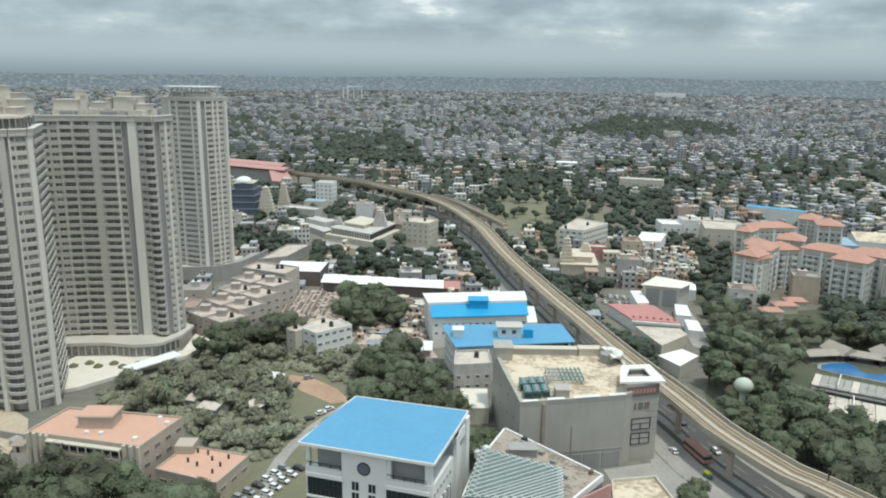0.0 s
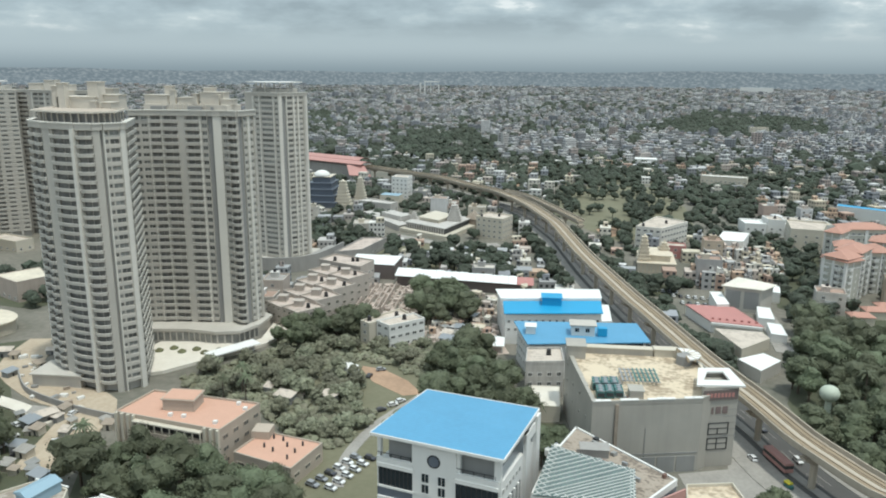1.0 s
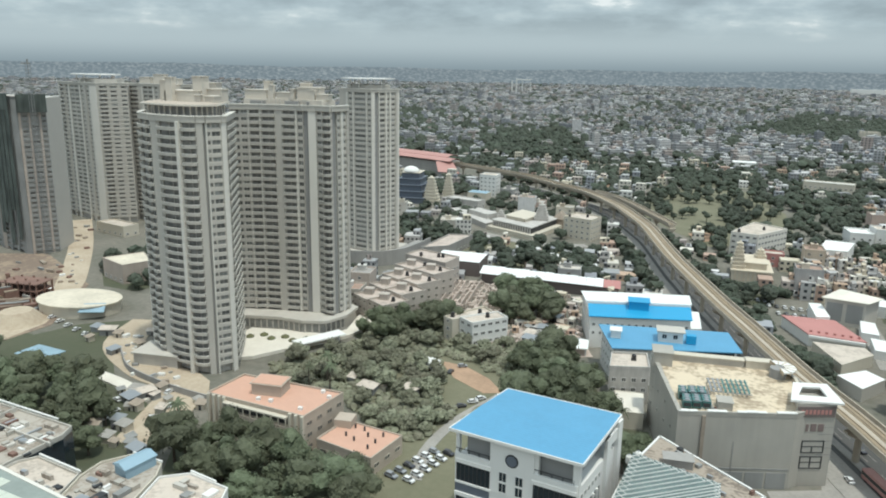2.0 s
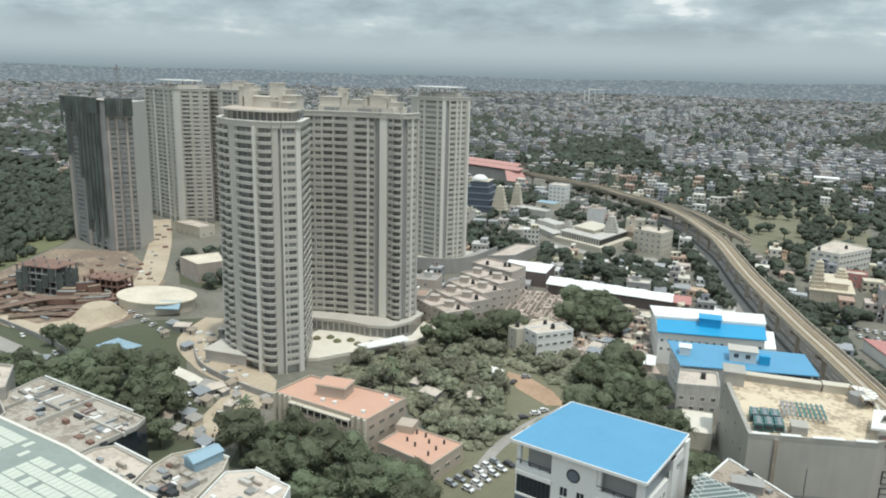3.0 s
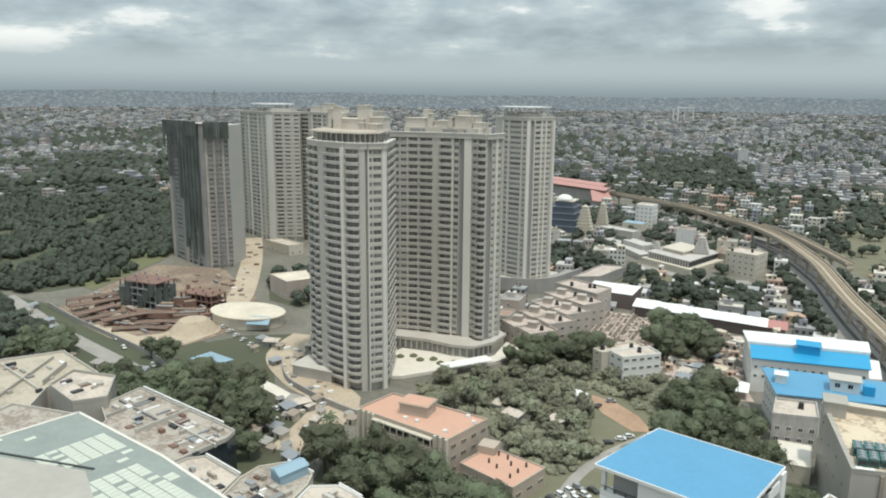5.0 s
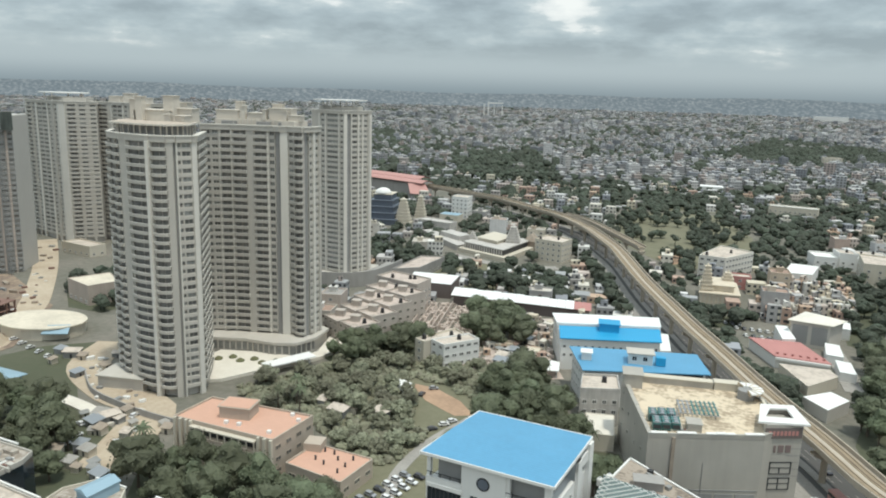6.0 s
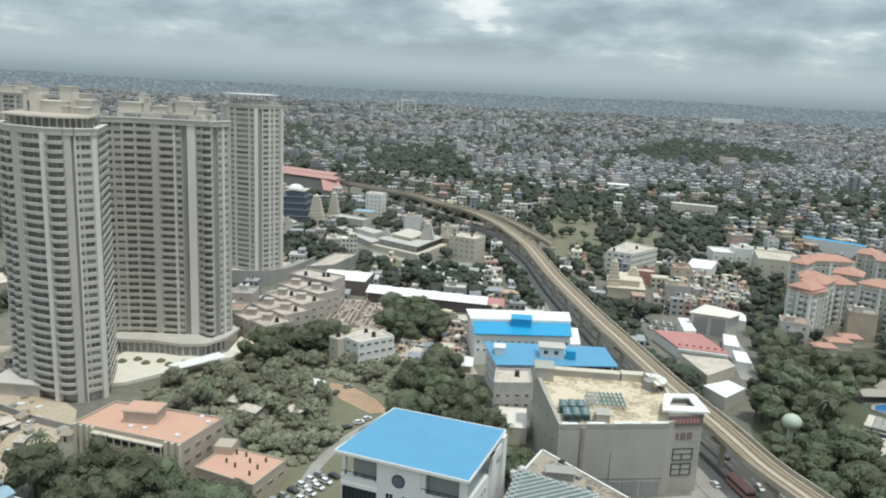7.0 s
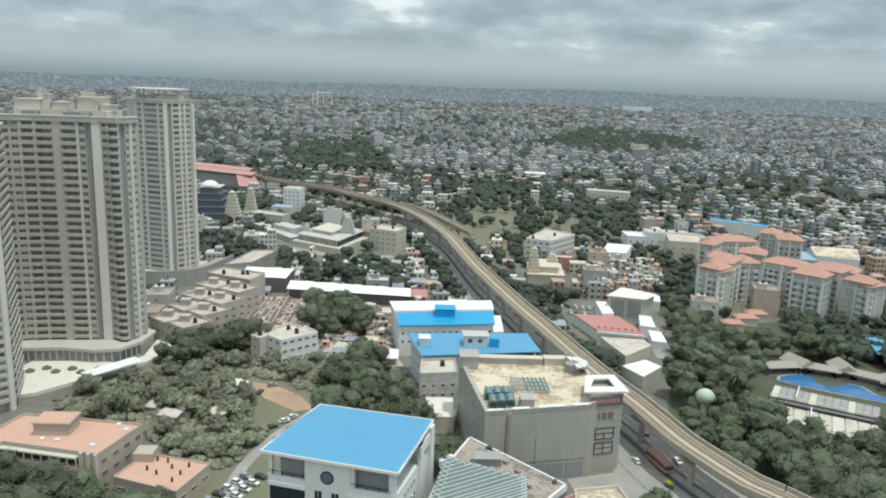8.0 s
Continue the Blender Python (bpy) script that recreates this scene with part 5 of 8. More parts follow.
        for sx in (-1, 1):
            for sy in (-1, 1):
                part("leg", Build().box(x + sx * w * 0.42 - 0.08, y + sy * d * 0.4 - 0.08, H + 0.1, x + sx * w * 0.42 + 0.08, y + sy * d * 0.4 + 0.08, H + 0.5), M["dark"], u)
    for i in range(3):
        for j in range(2):
            unit(22.8 + i * 2.4 - j * 0.6, 188.0 + j * 5.2 + i * 0.4, 2.1, 4.2, 2.4, "green_steel", "teal steel cooling unit on the store roof")
    rack = thing("pipe_rack", (34, 200, H + 0.1), "teal steel roof frame with rows of bars", "roof frame")
    for i in range(9):
        x = 29.6 + i * 1.2
        part("bar", Build().box(x, 196.0 + i * 0.1, H + 1.3, x + 0.4, 205.0 + i * 0.1, H + 1.55), M["green_steel" if i > 2 else "steel"], rack)
    for y in (196.4, 199.4, 202.4, 204.8):
        part("cross_bar", Build().box(29.4, y, H + 1.1, 40.0, y + 0.25, H + 1.3), M["steel"], rack)
    for x, y in ((29.6, 196.2), (38.6, 197.0), (29.6, 204.6), (38.6, 205.4)):
        part("leg", Build().box(x, y, H + 0.1, x + 0.25, y + 0.25, H + 1.3), M["steel"], rack)
    solid("plant_room", Build().box(30.4, 187.4, H + 0.1, 34.0, 191.4, H + 2.2).box(30.2, 187.2, H + 2.2, 34.2, 191.6, H + 2.4), M["mall"], "small grey plant room on the store roof", "plant room")
    for i in range(4):
        part("pipe", Build().box(29.0 - i * 0.5, 186.6, H + 0.5, 29.2 - i * 0.5, 200, H + 0.75), M["steel"], rack)
    for i in range(14):
        x, y, w = rnd.uniform(22, 34), rnd.uniform(185.6, 187.2), rnd.uniform(0.4, 1.4)
        o = tagged(new("roof_unit", Build().box(-w / 2, -0.3, 0, w / 2, 0.3, rnd.uniform(0.3, 0.8)).mesh("roof_unit", M[rnd.choice(["raw", "rust", "steel", "wood"])])), "small scrap unit on the store roof", "roof plant", "roof units")
        o.matrix_basis = pose(x, y + (x - 22) * 0.17, H + 0.1, 0, 0, rnd.uniform(-20, 30))


def glass_roof_block():
    P = [(4.5, 148), (27, 145.5), (37.4, 158.0), (16.4, 181.5), (8.6, 164)]
    H = 14.0
    t = thing("glass_roofed_building", (18, 160, 0), "dark low building with sloping glass lattice roof", "building")
    take(P, 3)
    part("wall", Build().prism(ccw(P), 0, H), M["slate"], t)
    part("roof", Build().prism(ccw(grown(P, -0.5)), H, H + 0.1), M["dirty_roof"], t, "cluttered stained flat roof")
    for p, q in zip(P, P[1:] + P[:1]):
        part("parapet", Build().along(p, q, -0.4, 0.1, H - 1.2, H + 0.45), M["white"], t)
    # lattice over the front left part
    a, b_, c, d = (4.8, 147.5), (26.5, 145.6), (27.5, 155.5), (9.4, 165.5)
    z = {0: H + 0.6, 1: H + 0.8, 2: H + 3.6, 3: H + 3.2}
    g = part("skylight", Build().add([(*a, z[0]), (*b_, z[1]), (*c, z[2]), (*d, z[3]), (*a, z[0] - 0.3), (*b_, z[1] - 0.3), (*c, z[2] - 0.3), (*d, z[3] - 0.3)],
                                     [(0, 1, 2, 3), (7, 6, 5, 4), (0, 4, 5, 1), (1, 5, 6, 2), (2, 6, 7, 3), (3, 7, 4, 0)]), M["lattice_glass"], t, "sloping dark green glass roof")

    def on(u, v):
        e, f = Vector((*a, z[0])).lerp(Vector((*b_, z[1])), u), Vector((*d, z[3])).lerp(Vector((*c, z[2])), u)
        return e.lerp(f, v)
    n = 11
    for i in range(-n, 2 * n):
        for sgn in (1, -1):
            pts = []
            for k in range(41):
                u = k / 40
                v = (i / n + sgn * u) if sgn > 0 else (i / n - u + 0.0)
                if 0 <= v <= 1:
                    pts.append(on(u, v))
            if len(pts) > 2:
                p, q = pts[0], pts[-1]
                s = (q - p).cross(Vector((0, 0, 1))).normalized() * 0.06
                up = Vector((0, 0, 0.16))
                part("lattice_bar", Build().add([p - s, p + s, q + s, q - s, p - s + up, p + s + up, q + s + up, q - s + up],
                                                [(3, 2, 1, 0), (4, 5, 6, 7), (0, 1, 5, 4), (1, 2, 6, 5), (2, 3, 7, 6), (3, 0, 4, 7)]), M["white"], g)
    part("roof_shed", Build().box(16.5, 166, H, 23, 169.5, H + 2.2).box(16.2, 165.7, H + 2.2, 23.3, 169.8, H + 2.4), M["retaining"], t)
    for x, y in ((8.6, 166.2), (10.2, 166.8), (12.0, 166.4), (10.8, 168.6)):
        w = thing("water_tank", (x, y, H + 0.1), "white plastic rooftop water tank", "water tank", "white roof tanks")
        part("tank", Build().taper(x, y, H + 0.1, 0.75, H + 1.7, 0.75, n=14).taper(x, y, H + 1.7, 0.75, H + 2.1, 0.3, n=14), M["white"], w)
        part("lid", Build().taper(x, y, H + 2.1, 0.3, H + 2.2, 0.28, n=10), M["steel"], w)
    r = random.Random(14)
    for i in range(44):
        x, y = r.uniform(15, 36), r.uniform(152, 178)
        if not inside(x, y, [(15, 167), (16.6, 179), (36, 158), (29, 152), (28, 157)]) or inside(x, y, [(16, 165), (24, 165), (24, 170.5), (16, 170.5)]):
            continue
        w, d, h = r.uniform(0.5, 2.4), r.uniform(0.5, 1.6), r.uniform(0.4, 1.3)
        o = tagged(new("roof_unit", Build().box(-w / 2, -d / 2, 0, w / 2, d / 2, h).mesh("roof_unit", M[r.choice(["white", "steel", "raw", "rust", "dark"])])), "small box unit of roof plant on a flat roof", "roof plant", "roof units")
        o.matrix_basis = pose(x, y, H + 0.1, 0, 0, r.choice((-40, 50)))
    solid("hoarding", Build().along((27, 145.5), (38.5, 154.5), -0.15, 0.25, 9.0, 14.2), M["red"], "red roof-edge advertising board", "board")
    block("cream_building", "cream-yellow low building with flat roof", "building", [(39, 153), (54, 152), (52, 166), (41, 164)], 9, wall="cream", roof="sand_roof", floors=2, edges=(0, 1), gap=3.5)
    solid("tarpaulin", Build().add([(44, 166, 4), (52, 168, 4.2), (51, 172, 3.6), (44, 170, 3.8), (44, 166, 3.9), (52, 168, 4.1), (51, 172, 3.5), (44, 170, 3.7)],
                                   [(0, 1, 2, 3), (7, 6, 5, 4), (0, 4, 5, 1), (1, 5, 6, 2), (2, 6, 7, 3), (3, 7, 4, 0)]).box(44.2, 166.2, 0, 44.4, 166.4, 3.8).box(50.6, 171.4, 0, 50.8, 171.6, 3.5).box(51.5, 168, 0, 51.7, 168.2, 4).box(44.2, 169.6, 0, 44.4, 169.8, 3.6),
          M["blue_deep"], "bright blue tarpaulin on thin poles", "tarpaulin")
    block("white_canopy_building", "small dark building with white roof rim", "building", [(62, 148), (74, 141), (78, 147), (66, 155)], 7, wall="white", roof="asphalt", parapet=1.2)


def sheet_roof(front, back, zf, zb, thick=0.35):
    """A single-pitch sheet between its front and back edge lines."""
    v = [(*front[0], zf), (*front[1], zf), (*back[1], zb), (*back[0], zb)]
    v += [(x, y, z - thick) for x, y, z in v]
    return Build().add(v, [(0, 1, 2, 3), (7, 6, 5, 4), (0, 4, 5, 1), (1, 5, 6, 2), (2, 6, 7, 3), (3, 7, 4, 0)])


def blue_roof_blocks():
    """The two long white buildings with blue sheet roofs."""
    A = [(-4.0, 278.4), (33.0, 283.4), (34.0, 311), (-8, 306.5)]
    t = block("hospital_block", "long white building with blue and white sheet roofs", "building", A, 12.2, wall="white", roof="white_sheet", floors=2, edges=(0, 3), gap=2.5, ww=1.1, wh=1.2, parapet=0.0, ground_gap=5.4)
    part("roof_sheet", sheet_roof(((-4.6, 277.6), (33.6, 282.6)), ((-5.4, 291), (33.9, 296.4)), 12.8, 13.6), M["blue_deep"], t, "strong blue sheet roof")
    part("roof_sheet", sheet_roof(((-6.4, 291.4), (34.4, 296.8)), ((-9, 308), (35, 313)), 14.6, 13.6), M["white_sheet"], t, "white sheet roof")
    part("roof_step", Build().along((-6.2, 291.3), (34.2, 296.7), -0.3, 0, 12.2, 14.3), M["white"], t)
    part("lift_head", Build().box(10.2, 288, 12.6, 17.8, 294, 16.4).box(9.8, 287.6, 16.4, 18.2, 294.4, 16.7), M["blue_deep"], t)
    part("side_awning", sheet_roof(((33.4, 284), (37.4, 285)), ((34.4, 306), (38.4, 306)), 9.0, 9.0), M["white_sheet"], t)
    B = [(5.2, 245), (44.8, 251), (42.8, 265.6), (0.6, 263)]
    t = block("clinic_block", "white building with broad bright blue sheet roof", "building", B, 13.2, wall="white", roof="white_sheet", floors=3, edges=(0, 3), gap=3.0, ww=1.3, wh=1.3, parapet=0.0, ground_gap=2.6)
    part("roof_sheet", sheet_roof(((4.2, 243.2), (46.4, 249.8)), ((-0.8, 264.4), (44, 267.2)), 13.6, 14.4), M["blue_roof"], t, "bright blue sheet roof")
    part("lift_head", Build().box(19.5, 252.5, 13.8, 27.5, 257.5, 17.6), M["white"], t)
    part("lift_head_roof", Build().box(18.8, 251.8, 17.6, 28.2, 258.2, 18.0), M["tower"], t)
    for x in (20.4, 24.0):
        piece("window", window_mesh(1.6, 1.6, "white", "blue_pane"), t, (x, 252.5), (x + 2, 252.5), 15.2, 0.02)
    part("roof_box", Build().box(28.6, 252.5, 14, 31.8, 255, 16.8), M["blue_deep"], t)
    part("roof_box", Build().box(3.6, 252, 14, 7.0, 256, 16.6).box(3.2, 251.6, 16.6, 7.4, 256.4, 16.8), M["white"], t)
    part("front_panel", Build().along((24, 247.9), (44, 250.9), 0, 0.3, 9.6, 12.9), M["blue_pane"], t)
    block("clinic_annex", "cream weathered annex with a row of roof bars", "building", [(3.6, 229), (16, 231), (15.6, 243.5), (4.2, 242)], 12.0, wall="aged_white", roof="beige_roof", floors=3, edges=(0, 3), gap=3.0, tanks=1)
    block("shed", "low shed with pale sheet roof", "shed", [(7.2, 213), (14.2, 213), (14.6, 228), (5.6, 228)], 5, wall="cream", roof="pale_terrace", parapet=0.2)
    solid("covered_walk", Build().box(-11, 268, 0, -10.7, 268.3, 3).box(-5, 268, 0, -4.7, 268.3, 3).box(-11, 276, 0, -10.7, 276.3, 3).box(-5, 276, 0, -4.7, 276.3, 3).hip([(-11.5, 267.5), (-4.2, 267.5), (-4.2, 277), (-11.5, 277)], 3.0, 1.4, 0.3, 0.2), M["white_sheet"], "small white hipped porch roof", "porch")


def peach_building():
    P = [(-109.5, 181.6), (-76.6, 174.2), (-71.6, 191.4), (-105.5, 196.5)]
    H = 11.0
    t = block("school_building", "brownish-cream three-storey building with peach roof", "building", P, H, wall="peach_wall", roof="peach", parapet=0.7, floors=3, edges=(1, 2), gap=3.6, ww=2.2, wh=1.3, fmat="peach_wall", hood=True, ground_gap=1.2, fh=3.4)
    f = lambda s: mixp(P[0], P[1], s)
    for s in (0.012, 0.07, 0.13, 0.18, 0.86, 0.92, 0.98):
        part("column", Build().along(f(s), f(s + 0.022), 0, 0.9, 0, H + 0.6), M["cream"], t)
    for k in range(3):
        z = k * 3.5
        part("arcade_slab", Build().along(f(0.2), f(0.85), 0, 1.6, z + 3.1, z + 3.5), M["cream"], t)
        part("arcade_wall", Build().along(f(0.2), f(0.85), 1.4, 1.6, z + 0.1, z + 0.95), M["peach_wall"], t)
        # A dark sheet on each storey paints the shade inside the arcade.
        part("arcade_shade", Build().along(f(0.2), f(0.85), -0.05, 0.04, z + 0.9, z + 2.9), M["dark"], t)
        for j in range(10):
            s = 0.2 + 0.65 * j / 9
            part("column", Build().along(f(s - 0.004), f(s + 0.004), 1.3, 1.6, z, z + 3.2), M["cream"], t)
    part("stair_head", Build().box(-97, 184.5, H, -88, 191, H + 3.4).box(-97.4, 184.1, H + 3.4, -87.6, 191.4, H + 3.7), M["peach_wall"], t)
    part("stair_roof", Build().box(-97.0, 184.5, H + 3.7, -88.0, 191.0, H + 3.82), M["peach"], t)
    for x, y in ((-94, 181), (-90, 180.6), (-78, 190), (-75, 187), (-80, 178)):
        part("roof_vent", Build().box(x, y, H + 0.1, x + 1.1, y + 1.0, H + 1.0), M["white"], t)
    Q = [(-73, 174), (-55.5, 167.5), (-51, 181.5), (-69, 186.5)]
    a = block("annex", "single-storey annex with peach roof and dark vents", "building", Q, 5.2, wall="peach_wall", roof="peach", parapet=0.5, floors=1, edges=(0, 1), gap=4.0, ww=2.4, wh=1.2, fmat="cream", ground_gap=2.0)
    for x, y in ((-66, 178), (-63, 176), (-60, 179), (-62, 182), (-57, 176), (-58, 172.5), (-56, 180), (-65, 183)):
        part("roof_vent", Build().taper(x, y, 5.3, 0.3, 6.5, 0.3, n=8), M["dark"], a)
    part("stair_head", Build().box(-71, 182, 5.2, -66, 187, 7.6), M["peach_wall"], a)


def terrace_flats():
    """Beige stepped blocks of flats, roofs in steps towards the tower."""
    rows = [((-104, 292), (-86, 277), 8.6), ((-101, 305), (-82, 290), 9.6), ((-99.5, 319), (-78.5, 304), 10.4), ((-98, 334), (-75, 319), 11.2)]
    for i, (p, q, h) in enumerate(rows):
        m = mixp(p, q, 0.5)
        for a, c, k in ((p, m, 0), (m, q, 1)):
            block("flats_block", "beige block of flats with flat roof and dark light well", "block of flats", quad_at(a, (c[0] - 0.4, c[1]), 13.2), h + 0.5 * k, wall="flats_wall", roof="flats_roof", floors=3, edges=(0, 1), gap=3.8, ww=1.7, wh=1.3, group="stepped flats", tanks=1, seed=i * 2 + k, fmat="cream", hood=True)
            cx, cy = (a[0] + c[0]) / 2 + 2, (a[1] + c[1]) / 2 + 7
            solid("stair_head", Build().box(cx - 2, cy - 1.6, h + 0.5 * k + 0.12, cx + 1.6, cy + 1.6, h + 2.6 + 0.5 * k).box(cx - 2.3, cy - 1.9, h + 2.6 + 0.5 * k, cx + 1.9, cy + 1.9, h + 2.8 + 0.5 * k), M["flats_wall"], "beige stair head on the flats roof", "stair head", "flats stair heads")
    block("flats_block", "taller beige flats block with tanks", "block of flats", [(-97, 350), (-74, 338), (-70, 352), (-92, 362)], 12.5, wall="flats_wall", roof="flats_roof", floors=3, edges=(0, 1), gap=3.3, tanks=3, group="stepped flats", seed=9, hood=True)
    # sheds behind
    b = thing("long_shed", (-40, 368, 0), "long low shed with bright white sheet roof", "shed")
    take([(-60, 352), (8, 343), (8, 355), (-60, 367)], 2)
    part("wall", Build().prism(ccw([(-59, 354), (7, 344.6), (7, 352), (-59, 363)]), 0, 5.2), M["brown_band"], b)
    for i in range(17):
        x0, x1 = -60 + i * 4, -60 + i * 4 + 3.9
        j = (i * 7 % 3) * 0.5
        part("roof_sheet", Build().add([(x0, 352.6 - i * 0.56, 5.5), (x1, 352.1 - i * 0.56, 5.5), (x1, 363.5 + j - i * 0.68, 6.6), (x0, 364.1 + j - i * 0.68, 6.6), (x0, 352.6 - i * 0.56, 5.38), (x1, 352.1 - i * 0.56, 5.38), (x1, 363.5 + j - i * 0.68, 6.48), (x0, 364.1 + j - i * 0.68, 6.48)],
                                       [(0, 1, 2, 3), (7, 6, 5, 4), (0, 4, 5, 1), (1, 5, 6, 2), (2, 6, 7, 3), (3, 7, 4, 0)]), M["white_sheet" if i < 15 else "pink_roof"], b)
    block("shed", "grey shed with white sheet roof", "shed", [(-86, 366), (-62, 364), (-61, 384), (-86, 386)], 7.5, wall="brown_band", roof="white_sheet", parapet=0.1)
    block("low_range", "long dark low range of rooms", "shed", [(-100, 392), (-86, 400), (-78, 432), (-92, 430)], 6.0, wall="retaining", roof="flats_roof", floors=1, edges=(0, 1, 2, 3), gap=3.5)
    block("white_flats", "white three-storey flats slab with flat roof", "block of flats", [(-47.5, 266.5), (-35.4, 277), (-40.5, 283), (-53.5, 272)], 9.0, wall="white", roof="beige_roof", floors=3, edges=(0, 1, 3), gap=3.0, ww=2.0, wh=1.2, tanks=1, seed=4)
    block("white_flats", "cream three-storey flats slab with flat roof", "block of flats", [(-60, 273), (-56, 270), (-42, 283.5), (-47, 290)], 8.4, wall="cream", roof="beige_roof", floors=3, edges=(0, 3), gap=3.2, tanks=2, seed=5)
    # rubble of demolished rooms
    rb = Build()
    r = random.Random(11)
    for i in range(11):
        x = -71 + i * 2.4
        rb.box(x, 312 + r.uniform(-2, 2), 0, x + 0.4, 350 + r.uniform(-3, 2), r.uniform(1.0, 2.6))
    for i in range(240):
        x, y, s = r.uniform(-72, -44), r.uniform(306, 354), r.uniform(0.5, 2.2)
        rb.box(x, y, 0, x + s, y + s * r.uniform(0.6, 1.4), r.uniform(0.4, 1.6))
    yard = Build()
    for i in range(330):
        x, y, s = r.uniform(-46, -8), r.uniform(266, 342), r.uniform(0.4, 1.9)
        yard.box(x, y, 0, x + s, y + s * r.uniform(0.5, 1.8), r.uniform(0.3, 1.8))
    tagged(new("rubble", yard.mesh("rubble", M["rubble"])), "heaps of pale broken masonry in a yard", "rubble", kind="stuff")
    solid("ruined_walls", rb, M["rubble"], "rows of roofless pale walls and rubble", "ruin")
    take([(-72, 306), (-46, 306), (-46, 354), (-72, 354)], 1)


blue_office()
store()
glass_roof_block()
blue_roof_blocks()
peach_building()
terrace_flats()


# ---- right of the viaduct ----
def turned(x, y, profile, n=20):
    """A closed round body from heights and radii."""
    b = Build()
    for z, rad in profile:
        b.v += [(x + rad * math.cos(2 * math.pi * i / n), y + rad * math.sin(2 * math.pi * i / n), z) for i in range(n)]
    for k in range(len(profile) - 1):
        b.f += [(k * n + i, k * n + (i + 1) % n, (k + 1) * n + (i + 1) % n, (k + 1) * n + i) for i in range(n)]
    b.f += [tuple(range(n - 1, -1, -1)), tuple(range((len(profile) - 1) * n, len(profile) * n))]
    b.m = [0] * len(b.f)
    return b


def apartment_range():
    """Pale apartment blocks with terracotta hipped roofs, eight storeys."""
    H = 20.0
    blocks = [
        ((142, 358), (148.5, 348), 11), ((149, 348.4), (158, 356), 11), ((158.4, 357), (168, 369), 11), ((168.5, 370), (180, 371), 12),
        ((180.4, 370.5), (195, 355), 13), ((182, 343), (192, 333), 12), ((205, 339), (210.5, 327), 12), ((211, 327.6), (218.5, 333), 11),
        ((196, 356), (206, 344), 12), ((157, 382), (167, 379), 10), ((177, 391), (188, 385), 13), ((161, 407), (167, 402), 12), ((179, 426), (204, 428), 13), ((216, 452), (225, 446), 13), ((215, 425), (227, 421), 14), ((206, 364), (219, 353), 13)]
    for i, (p, q, d) in enumerate(blocks):
        poly = quad_at(p, q, d)
        t = block("apartment_block", "pale grey-green apartment block with terracotta hipped roof", "apartment block", poly, H + (i % 3) * 1.2, wall="apartment_wall", roof="sand_roof", parapet=0.0,
                  floors=6 if i < 9 else 3, edges=((0, 1) if i % 2 else (0, 3)) if i < 9 else (0,), gap=2.9, ww=1.9, wh=1.7, fmat="white", ground_gap=1.2 if i < 9 else 10.5, fh=3.05, group="terracotta-roofed apartments")
        h = H + (i % 3) * 1.2
        part("hipped_roof", Build().hip(ccw(grown(poly, 0.2)), h + 0.13, 3.0, 1.2, 0.3), M["terracotta"], t, "terracotta tiled hipped roof")
        u = math.dist(p, q)
        for e0, e1 in ((p, q), (poly[1], poly[2]), (poly[3], poly[0])):
            for s in (0.0, 0.44, 0.94):
                part("pilaster", Build().along(mixp(e0, e1, s), mixp(e0, e1, s + 0.06), 0.0, 0.3, 0, h), M["white"], t)
            part("top_band", Build().along(e0, e1, 0.0, 0.22, h - 3.3, h - 2.9), M["white"], t)
            part("attic_band", Build().along(e0, e1, 0.0, 0.12, h - 1.6, h), M["cream"], t)
        for s in ((0.12, 0.34), (0.62, 0.84)):
            if i < 9:
                me = balcony_mesh(u * 0.2, 1.0, "white")
                for k in range(6):
                    piece("balcony", me, t, mixp(p, q, s[0]), mixp(p, q, s[1]), 0.6 + k * 3.05, 0.06)
    block("hall", "broad hall with pale yellow-grey roof", "hall", [(163, 462), (180, 458), (192, 484), (170, 492)], 12, wall="cream", roof="beige_roof", floors=3, edges=(0, 3), gap=5)
    for x, y, w, d in ((146, 322, 9, 7), (156, 331, 10, 7), (164, 338, 9, 7)):
        t = block("gatehouse", "low pavilion with peach tiled roof", "pavilion", [(x - w / 2, y - d / 2), (x + w / 2, y - d / 2), (x + w / 2, y + d / 2), (x - w / 2, y + d / 2)], 3.4, wall="cream", roof="peach", parapet=0.1, group="peach-roofed pavilions")
        part("hipped_roof", Build().hip([(x - w / 2, y - d / 2), (x + w / 2, y - d / 2), (x + w / 2, y + d / 2), (x - w / 2, y + d / 2)], 3.55, 1.6, 0.6, 0.2), M["terracotta"], t)


